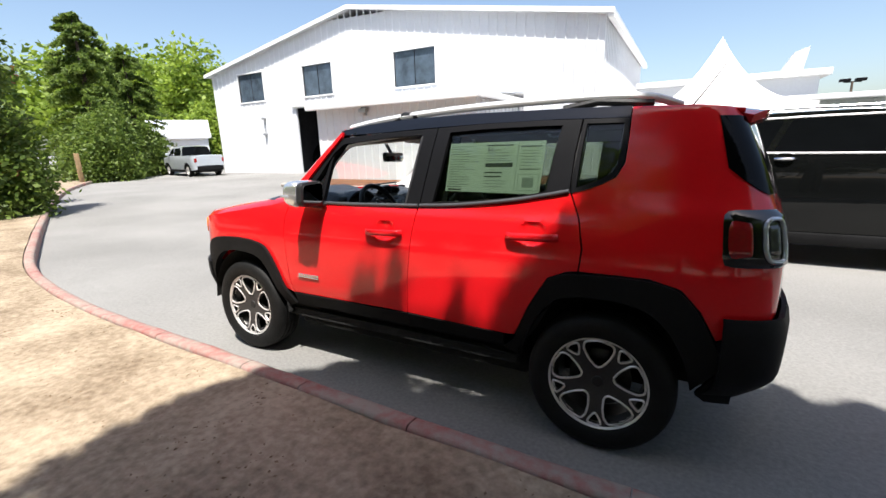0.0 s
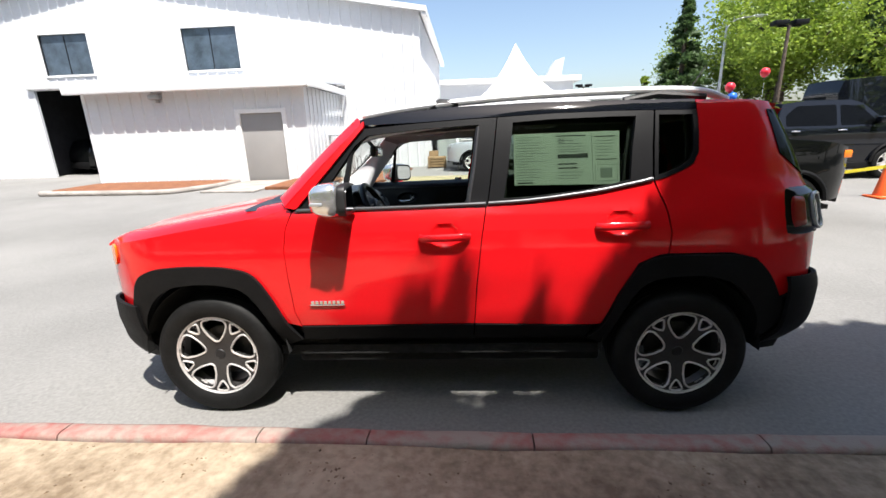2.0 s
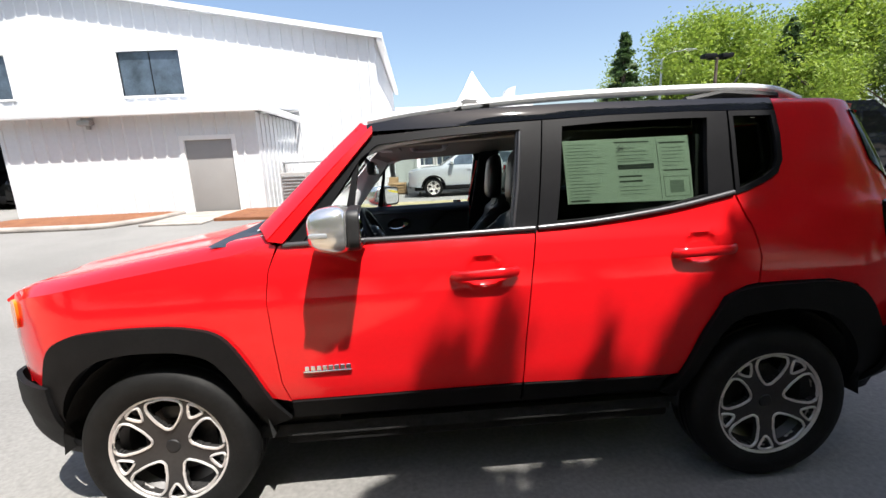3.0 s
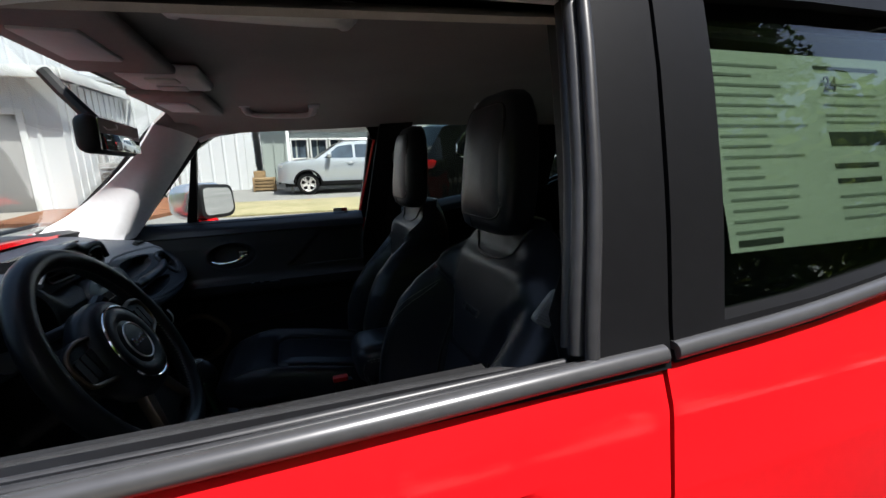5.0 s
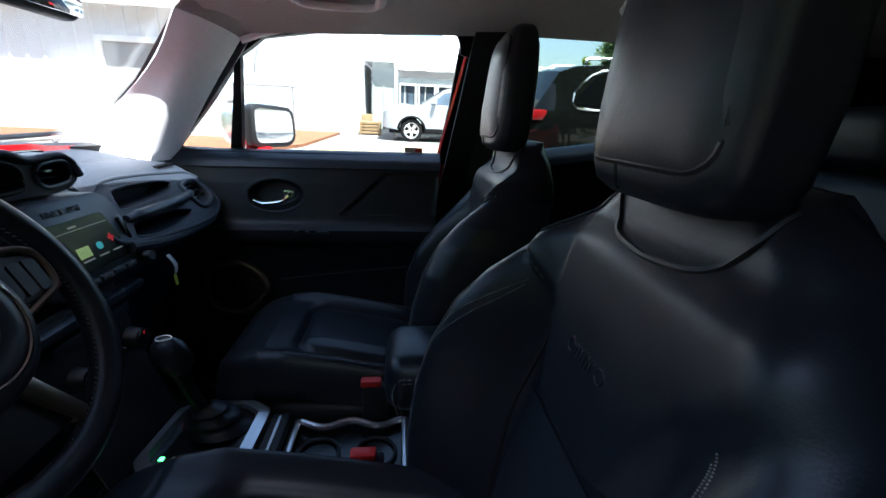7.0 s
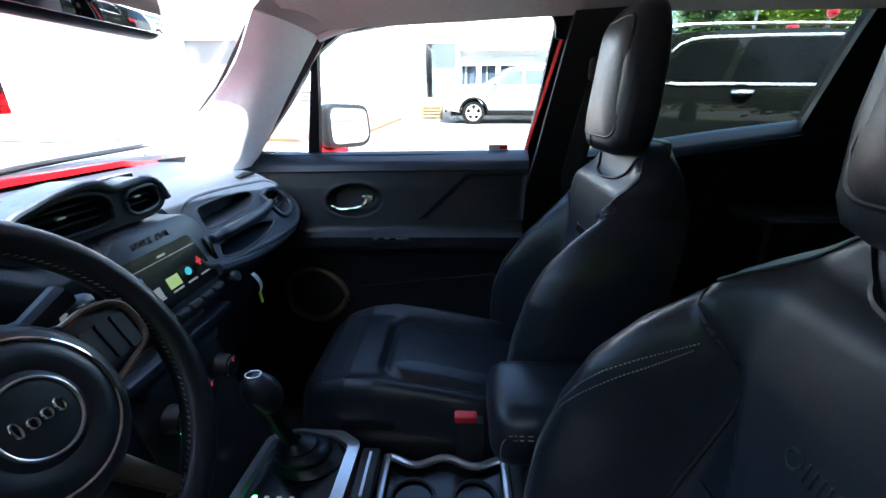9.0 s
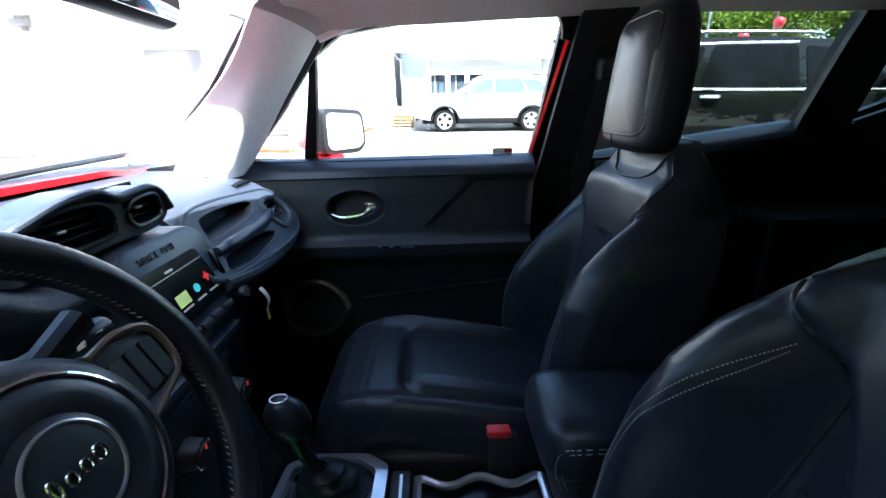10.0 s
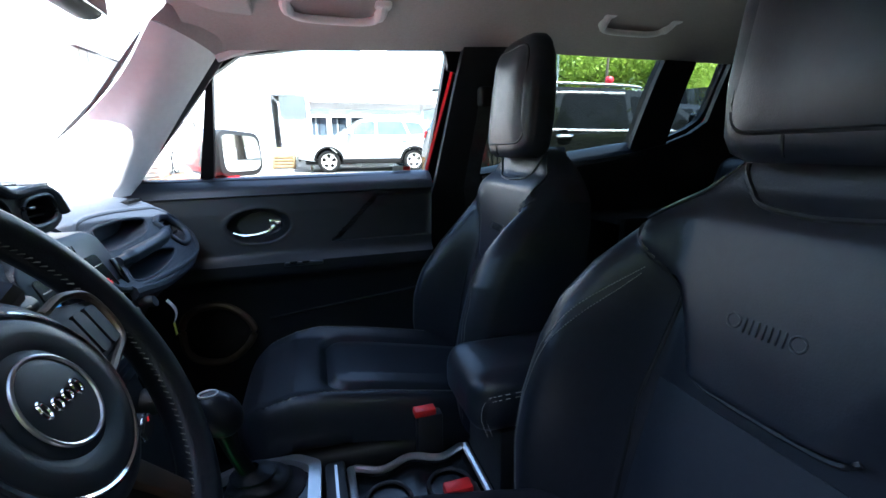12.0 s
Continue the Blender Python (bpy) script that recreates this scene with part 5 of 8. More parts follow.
def door_card():
    """Inner face of the passenger door, with armrest, handle and speaker."""
    y0 = 0.725

    def base(x, z):
        y = float(np.interp(z, [0.42, 0.6, 0.8, 0.90, 0.915, 0.955, 0.975, 1.1, 1.16, 1.195], [0.745, 0.735, 0.725, 0.70, 0.672, 0.668, 0.70, 0.722, 0.738, 0.768]))
        q = ((x + 0.375) / 0.088) ** 2 + ((z - 1.062) / 0.05) ** 2
        if q < 1:
            y += 0.035 * min(1.0, (1 - q) * 2.2) ** 1.2
        elif q < 1.5:
            y -= 0.0015 * (1 - abs(q - 1.2) / 0.3)
        edge = 1.165 - 0.165 * max(0.0, min(1.0, (-0.02 - x) / 0.16))
        if x > -0.3 and z > 0.99:
            y += 0.008 if z < edge - 0.02 and x < 0.15 and z > 1.0 and x > -0.18 and z < 1.14 - max(0, (-x - 0.02) * 1.0) else 0
        return y
    xs = np.concatenate([np.linspace(-0.86, -0.49, 20), np.linspace(-0.48, -0.27, 64), np.linspace(-0.26, 0.155, 40)])
    zs = np.concatenate([np.linspace(0.42, 0.88, 14), np.linspace(0.895, 0.99, 12), np.linspace(1.0, 1.125, 44), np.linspace(1.132, 1.197, 8)])
    bm = bmesh.new()
    vs = [[bm.verts.new((x + 0.07 * (z - 0.9), base(x, z), z + 0.01 * x)) for z in zs] for x in xs]
    for i in range(len(xs) - 1):
        for j in range(len(zs) - 1):
            bm.faces.new((vs[i][j], vs[i + 1][j], vs[i + 1][j + 1], vs[i][j + 1]))
    card = part("door_card", bm, "door_plastic", car, "black moulded passenger door lining", angle=40)
    def ledge_bm(x0, x1, y0, crown):
        """A soft ledge that falls inwards from the foot of the glass."""
        def fn(u, v):
            x = x0 + (x1 - x0) * u
            zt = crown(x)
            return (x, y0 + 0.006 * math.sin(math.pi * u) - 0.070 * v, zt - 0.040 * v ** 1.7 - 0.012 * max(0.0, v - 0.85) / 0.15)
        return thicken(grid_bm(fn, 24, 12), 0.008)
    part("belt_ledge", ledge_bm(-0.70, 0.175, 0.792, lambda x: 1.195 + 0.014 * (x + 0.7)), "dash_trim", card, "soft dark blue-grey window ledge", angle=60)
    part("rear_ledge", ledge_bm(0.36, 1.02, 0.800, lambda x: 1.203 + 0.112 * (x - 0.34) + 0.02 * math.sin(2.2 * (x - 0.34))), "dash_trim", car, "soft dark ledge of the rear door", angle=60)
    h = tube_bm(smooth_line([(-0.435, 0.716, 1.04), (-0.40, 0.706, 1.032), (-0.345, 0.704, 1.04), (-0.318, 0.705, 1.058)], 14), [0.004] * 3 + [0.006] * 8 + [0.009] * 3, 8)
    part("door_pull", h, "chrome", card, "small chrome inside door handle")
    part("lock_knob", box_bm(-0.335, -0.30, 0.700, 0.714, 1.05, 1.078, 0.005), "chrome", card)
    part("window_switch", box_bm(-0.30, -0.19, 0.660, 0.672, 0.940, 0.952, 0.004), "dash_trim", card)
    for x in (-0.285, -0.25):
        part("switch", box_bm(x, x + 0.022, 0.657, 0.665, 0.948, 0.956, 0.003), "frame_black", card)
    ring = tube_bm([(-0.515 + 0.098 * math.cos(a) * (1 + 0.08 * math.cos(3 * a)), 0.715, 0.735 + 0.092 * math.sin(a)) for a in np.linspace(0, 2 * math.pi, 41)[:-1]], 0.011, 8, True)
    part("speaker_ring", ring, "bronze", card, "bronze ring round the speaker")
    g = bmesh.new()
    bmesh.ops.create_circle(g, cap_ends=True, segments=32, radius=0.092)
    bmesh.ops.rotate(g, verts=g.verts, cent=(0, 0, 0), matrix=Matrix.Rotation(math.pi / 2, 3, "X"))
    bmesh.ops.translate(g, verts=g.verts, vec=(-0.515, 0.722, 0.735))
    part("speaker_grille", g, "carpet", card)
    part("map_pocket", tube_bm(smooth_line([(-0.36, 0.715, 0.765), (-0.2, 0.70, 0.79), (0.12, 0.705, 0.825)], 16), 0.004, 6), "carpet", card)
    part("label_tag", box_bm(0.055, 0.115, 0.786, 0.788, 1.206, 1.222), "tag_white", card, "small printed sticker at the foot of the glass")
    part("red_print", box_bm(0.09, 0.113, 0.7845, 0.7855, 1.208, 1.220), "red_plastic", card)
    # driver door ledge, lit by the sun, its rear end rounded off
    led = side_panel("door_card", [(-0.72, 0.42), (-0.70, 1.150), (-0.2, 1.150), (0.09, 1.152), (0.05, 0.42)], "black_plastic", -1, car, off=-0.10, thick=0.02, label="black driver door lining")
    def top(u, v):
        x = -0.72 + (0.872 - 0.035 * v ** 2) * u
        e = max(0.0, (u - 0.93) / 0.07)
        return (x, -0.805 + 0.050 * v - 0.012 * e * e * v, 1.164 + 0.010 * math.sin(v * 2.6) - 0.020 * v ** 3 - 0.03 * e ** 3)
    part("ledge", thicken(grid_bm(top, 34, 10), 0.012), "ledge_grain", led, "grained dark grey ledge of the driver door")
    for k, (dy, r) in enumerate(((0.0, 0.0055), (0.0125, 0.0045))):
        part("window_seal", tube_bm([(-0.66, -0.820 + dy, 1.172), (-0.2, -0.824 + dy, 1.172), (0.172 - 0.02 * k, -0.822 + dy, 1.178)], r, 14), "rubber_seal", led, "grey rubber window seal")
    # rubber channels up the rear edge of the window opening, and the painted pillar behind it
    for dx, dy, r in ((0.006, -0.002, 0.0075), (0.001, 0.016, 0.0095), (0.004, 0.036, 0.0085)):
        line = [(float(np.interp(z, [1.195, 1.36, 1.575], [0.168, 0.198, 0.225])) + dx - 0.008, -half_width(0.2, z) + dy, z) for z in np.linspace(1.188, 1.572, 14)]
        part("window_channel", tube_bm(line, r, 16), "rubber_seal", led, "ribbed rubber window channel")
    line = [(0.246 + 0.16 * (z - 1.17), -half_width(0.2, z) + 0.100, z) for z in np.linspace(0.9, 1.56, 12)]
    part("pillar_post", tube_bm(line, 0.012, 8), "red", car, "red painted door pillar edge")
    def red_edge(u, v):
        z = 1.185 + 0.41 * u
        x = float(np.interp(z, [1.21, 1.42, 1.57, 1.60], [0.170, 0.217, 0.249, 0.255])) + 0.007 * v
        return (x, half_width(x, z) - 0.034 - 0.010 * v, z)
    part("painted_edge", thicken(grid_bm(red_edge, 14, 3), 0.004), "red", car, "red painted edge of the passenger door frame")
    line = [(0.226 + 0.16 * (z - 1.17), -half_width(0.2, z) + 0.072, z) for z in np.linspace(0.9, 1.56, 12)]
    part("door_seal", tube_bm(line, 0.013, 8), "black_plastic", car, "black door opening seal")


def seat(cy, name, lift=0.0):
    """A front seat: shaped cushion and backrest with side bolsters, headrest and seams."""
    root = new("front_seat")
    root.parent = car
    root["label"] = "black leather front seat with stitched side bolsters"
    root.matrix_basis = pose(0, cy, 0)
    Z = [0.60, 0.68, 0.76, 0.84, 0.92, 1.0, 1.06, 1.11, 1.16, 1.20, 1.235, 1.262, 1.275]
    BASE = [0.150, 0.168, 0.186, 0.203, 0.221, 0.240, 0.253, 0.265, 0.278, 0.288, 0.298, 0.307, 0.320]
    BOL = [0.05, 0.100, 0.126, 0.143, 0.150, 0.146, 0.130, 0.098, 0.054, 0.020, 0.0, 0.0, 0.0]
    # the bolster on the door side starts lower
    BOL_OUT = [0.05, 0.100, 0.126, 0.138, 0.128, 0.092, 0.052, 0.022, 0.006, 0.0, 0.0, 0.0, 0.0]
    inward = -1 if cy > 0 else 1
    HW = [0.232, 0.247, 0.257, 0.261, 0.261, 0.259, 0.254, 0.243, 0.220, 0.190, 0.158, 0.126, 0.098]

    def front(v, z):
        """x of the seat's face at a sideways place v and a height z."""
        b, o, w = (float(np.interp(z, Z, a)) for a in (BASE, BOL if v * inward > 0 else BOL_OUT, HW))
        t = min(1.0, max(0.0, (abs(v) - 0.125) / 0.075))
        x = b - o * (t * t * (3 - 2 * t))
        k = max(0.0, (abs(v) - (w - 0.055)) / 0.055)
        x += 0.045 * k ** 2.6
        edge = float(np.interp(z, [0.985, 1.0, 1.03, 1.09, 1.155, 1.20], [0.080, 0.092, 0.103, 0.131, 0.185, 0.20]))
        lip = min(1.0, max(0.0, (edge - abs(v)) / 0.012 if v * inward > 0 else (edge + 0.03 - abs(v)) / 0.06)) * min(1.0, max(0.0, (z - 0.983 - 0.10 * max(0, abs(v) - 0.05)) / 0.010))
        chest = 0.021 * lip * lip * (3 - 2 * lip) * min(1.0, max(0.0, (1.215 - z) / 0.03))
        return x - chest - 0.012 * math.exp(-((z - 0.78) / 0.12) ** 2) * max(0, 1 - (v / 0.14) ** 2)
    zz = np.concatenate([np.linspace(0.60, 0.95, 22), np.linspace(0.957, 1.03, 18), np.linspace(1.04, 1.275, 28)])
    nf, nb = 81, 13
    bm = bmesh.new()
    rows = []
    for z in zz:
        w = float(np.interp(z, Z, HW))
        b = float(np.interp(z, Z, BASE))
        row = [bm.verts.new((front(v, z), v, z)) for v in np.linspace(-w, w, nf)]
        row += [bm.verts.new((b + 0.115 - 0.035 * (abs(v) / w) ** 3 - 0.05 * max(0, (z - 1.15) / 0.125) ** 2, v, z)) for v in np.linspace(w, -w, nb)]
        rows.append(row)
    for a, c in zip(rows, rows[1:]):
        n = len(a)
        for i in range(n):
            bm.faces.new((a[i], a[(i + 1) % n], c[(i + 1) % n], c[i]))
    bm.faces.new(rows[-1])
    back = part("backrest", bm, "leather", root, "black leather backrest", angle=70)

    def on(v, z, d=0.001):
        return (front(v, z) - d, v, z)

    def seam(pts, r, material="piping", nm="piping", n=40, d=0.001):
        part(nm, tube_bm([on(v, z, d) for v, z in smooth_line(pts, n)], r, 6), material, back)
    # collar under the headrest, chest panel, bolster seams
    seam([(-0.105, 1.262), (-0.098, 1.235), (-0.07, 1.207), (-0.02, 1.199), (0.02, 1.199), (0.07, 1.207), (0.098, 1.235), (0.105, 1.262)], 0.0035, n=48)
    for s in (-1, 1):
        seam([*([(s * 0.194, 1.165), (s * 0.172, 1.138), (s * 0.136, 1.092), (s * 0.107, 1.03)] if s == inward else []), (s * 0.095, 1.0), (s * 0.076, 0.984), (s * 0.03, 0.980), (0, 0.980)], 0.0034, n=60)
        seam([*([(s * 0.130, 1.082), (s * 0.136, 1.0)] if s == inward else []), (s * 0.140, 0.93), (s * 0.138, 0.85), (s * 0.132, 0.64)], 0.003)
    seam([(inward * 0.105, 1.262), (inward * 0.128, 1.235), (inward * 0.165, 1.195), (inward * 0.192, 1.165)], 0.0022)
    # double stitched line over each bolster
    for s in (-1, 1):
        st = bmesh.new()
        for off in (0.0, 0.0085):
            line = smooth_line([(s * 0.162, 1.104 + off), (s * (0.174 + off * 0.7), 1.070 + off * 0.8), (s * (0.193 + off * 0.9), 1.02 + off * 0.5), (s * (0.210 + off), 0.972), (s * (0.216 + off), 0.92), (s * (0.220 + off), 0.87), (s * (0.218 + off), 0.80), (s * (0.21 + off), 0.70)], 240)
            for a, b in list(zip(line, line[1:]))[::2]:
                tube_bm([on(*a, 0.001), on(*b, 0.001)], 0.0008, 4, bm=st)
        ob = part("stitching", st, "stitch", back, "pale grey twin stitching")
        ob["kind"] = "stuff"
    # woven-look insert
    def ins(u, v):
        q, z = (2 * u - 1) * 0.128, 0.63 + 0.335 * v
        return on(q, z, 0.0025)
    part("insert", thicken(grid_bm(ins, 15, 22), 0.002), "leather_perf", back, "perforated leather insert")
    # pressed emblem as plain rings and bars
    ev = 0.008 * inward
    for v in (ev - 0.034, ev + 0.034):
        ring = [on(v + 0.0078 * math.cos(a), 1.080 + 0.0078 * math.sin(a), 0.0002) for a in np.linspace(0, 2 * math.pi, 21)[:-1]]
        part("emblem_round", tube_bm(ring, 0.0014, 6, True), "leather", back)
    for k in range(7):
        v = ev + (k - 3) * 0.0070
        part("emblem_bar", tube_bm([on(v, z, 0.0001) for z in (1.0705, 1.072, 1.079, 1.086, 1.0875)], [0.0006, 0.0017, 0.0018, 0.0017, 0.0006], 6), "leather", back)
    # headrest: a deep rounded block with a piped front panel
    hb = bmesh.new()
    HV = [0, 0.03, 0.10, 0.3, 0.6, 0.8, 0.92, 0.98, 1]
    HWID = [0.086, 0.104, 0.114, 0.120, 0.116, 0.104, 0.086, 0.058, 0.0]
    HDEP = [0.038, 0.048, 0.053, 0.055, 0.053, 0.047, 0.038, 0.024, 0.0]

    def hs(u, v):
        ang = 2 * math.pi * u
        w, dpt = float(np.interp(v, HV, HWID)), float(np.interp(v, HV, HDEP))
        c, d = math.cos(ang), math.sin(ang)
        ex = 0.40 if c < 0 else 0.75
        return (0.300 + 0.018 * v + dpt * (0.62 if c > 0 else 1.0) * math.copysign(abs(c) ** ex, c), w * math.copysign(abs(d) ** 0.5, d), 1.252 + 0.282 * v)
    grid_bm(hs, 48, 30, hb, closed_u=True)
    hr = part("headrest", hb, "leather", root, "tall black leather headrest", angle=80)

    def hface(v, z):
        k = (z - 1.252) / 0.282
        return 0.300 + 0.018 * k - float(np.interp(k, HV, HDEP)) - 0.002 + 0.012 * (abs(v) / 0.1) ** 4
    loop = round_outline([(-0.098, 1.284), (-0.084, 1.500), (0.084, 1.500), (0.098, 1.284)], 0.034, 6)
    part("piping", tube_bm([(hface(v, z), v, z) for v, z in loop], 0.0034, 6, True), "piping", hr)
    pb = bmesh.new()
    rings = []
    for k in (1.0, 0.9, 0.6, 0.3):
        rings.append([pb.verts.new((hface(v * k, 1.394 + (z - 1.394) * k) - 0.002 - 0.004 * (1 - k) ** 0.3 * (k < 1), v * k, 1.394 + (z - 1.394) * k)) for v, z in loop])
    for ra, rb in zip(rings, rings[1:]):
        for k in range(len(ra)):
            pb.faces.new((ra[k], ra[(k + 1) % len(ra)], rb[(k + 1) % len(ra)], rb[k]))
    pb.faces.new(rings[-1])
    part("panel", pb, "leather", hr, "padded headrest front panel", angle=70)
    part("piping", tube_bm([(hface(0, 1.258 + 0.026 * k / 4) + 0.002, 0.03, 1.258 + 0.026 * k / 4) for k in range(5)], 0.002, 5), "piping", hr)
    for s in (-1, 1):
        part("post", tube_bm([(0.315, s * 0.055, 1.25), (0.315, s * 0.055, 1.29)], 0.006, 8), "black_plastic", hr)

    # cushion
    def top(u, v):
        x = -0.40 + 0.60 * u
        w = float(np.interp(u, [0, 0.02, 0.06, 0.12, 0.3, 0.7, 1], [0.120, 0.156, 0.186, 0.205, 0.218, 0.220, 0.215]))
        q = (2 * v - 1) * w
        t = min(1.0, max(0.0, (abs(q) - 0.13) / 0.075))
        z = float(np.interp(u, [0, 0.015, 0.04, 0.09, 0.18, 0.32, 0.5, 0.8, 1.0], [0.690, 0.722, 0.746, 0.766, 0.778, 0.774, 0.758, 0.722, 0.695]))
        z += 0.024 * t * t * (3 - 2 * t) * min(1, u / 0.3) - 0.10 * max(0, (abs(q) - (w - 0.05)) / 0.05) ** 2.6
        # groove round the rounded insert, and its soft swell
        dx, dy = -0.205 - x, abs(q) - 0.128
        far = math.hypot(max(dx + 0.05, 0), max(dy + 0.05, 0)) - 0.05 + min(max(dx + 0.05, dy + 0.05), 0)
        z -= 0.013 * math.exp(-(far / 0.010) ** 2)
        if far < 0:
            z += 0.010 * min(1.0, -far / 0.05)
        elif u > 0.2:
            z += 0.004 * min(1.0, far / 0.03)
        return (x, q, z)
    cb = grid_bm(top, 90, 81)
    r = bmesh.ops.extrude_edge_only(cb, edges=[e for e in cb.edges if e.is_boundary])
    for p in r["geom"]:
        if isinstance(p, bmesh.types.BMVert):
            p.co.z = 0.690
            p.co.y *= 0.95
    for p in cb.verts:
        p.co.z += lift
    cu = part("cushion", cb, "leather", root, "black leather seat cushion", angle=70)
    part("seat_base", box_bm(-0.36, 0.18, -0.19, 0.19, 0.43, 0.66 + lift, 0.03, 3), "black_plastic", root, "black seat base and rails")
    part("seat_base", box_bm(-0.34, 0.2, -0.215, 0.215, 0.40, 0.55, 0.03, 3), "black_plastic", root, "black seat base trim")
    st = bmesh.new()
    for s in (-1, 1):
        line = [top(0.1 + 0.85 * k / 90, 0.5 + s * 0.405) for k in range(91)]
        for a, b in list(zip(line, line[1:]))[::2]:
            tube_bm([(a[0], a[1], a[2] + 0.001), (b[0], b[1], b[2] + 0.001)], 0.001, 4, bm=st)
    ob = part("stitching", st, "stitch", cu)
    ob["kind"] = "stuff"
    q, zb = (-0.225, 0.738) if cy > 0 else (0.262, 0.735)
    bk = part("buckle", box_bm(-0.035, 0.02, q - 0.014, q + 0.014, 0.58, zb, 0.006), "black_plastic", root, "seat belt buckle")
    part("release", box_bm(-0.040, 0.006, q - 0.0125, q + 0.0125, zb - 0.004, zb + 0.012, 0.004), "red_plastic", bk, "red release button")
    return root


def belt(side):
    """Seat belt on the centre pillar, with its tongue; the driver's has a pale patch plate."""
    y = side * 0.70
    bm = bmesh.new()
    for (xa, ya, za), (xb, yb, zb) in (((0.335, y * 0.93, 1.43), (0.272, y * 0.895, 1.16)), ((0.272, y * 0.895, 1.16), (0.33, y * 1.0, 0.80))):
        vs = [bm.verts.new(p) for p in ((xa - 0.023, ya, za), (xa + 0.023, ya, za), (xb + 0.023, yb, zb), (xb - 0.023, yb, zb))]
        bm.faces.new(vs)
    b = part("seat_belt", thicken(bm, 0.0015), "belt", car, "black seat belt webbing")
    part("belt_guide", box_bm(0.305, 0.365, y * 0.93 - 0.02, y * 0.93 + 0.02, 1.40, 1.46, 0.012, 3), "black_plastic", b)
    if side < 0:
        # added pale plate: sunlight on the webbing, put in as colour
        tg = bmesh.new()
        base = round_outline([(0.222, 1.150), (0.252, 1.131), (0.290, 1.168), (0.288, 1.190), (0.262, 1.194)], 0.010)
        poly_bm(base, -0.622, -0.612, "xz", 0.002, bm=tg)
        for k in range(11):
            u = k / 10
            tube_bm([(0.226 + 0.036 * u, -0.6235, 1.150 + 0.036 * u), (0.252 + 0.034 * u, -0.6235, 1.135 + 0.034 * u)], 0.0013, 5, bm=tg)
        part("tongue", tg, "belt_patch_pale", b, "pale grey ribbed plate for the sunlit patch on the belt")
        part("tongue_tip", box_bm(0.262, 0.284, -0.626, -0.618, 1.139, 1.149, 0.002), "satin_silver", b)
    else:
        part("tongue", box_bm(0.292, 0.332, y * 0.95 - side * 0.012, y * 0.95 - side * 0.004, 0.93, 0.97, 0.003), "black_plastic", b)


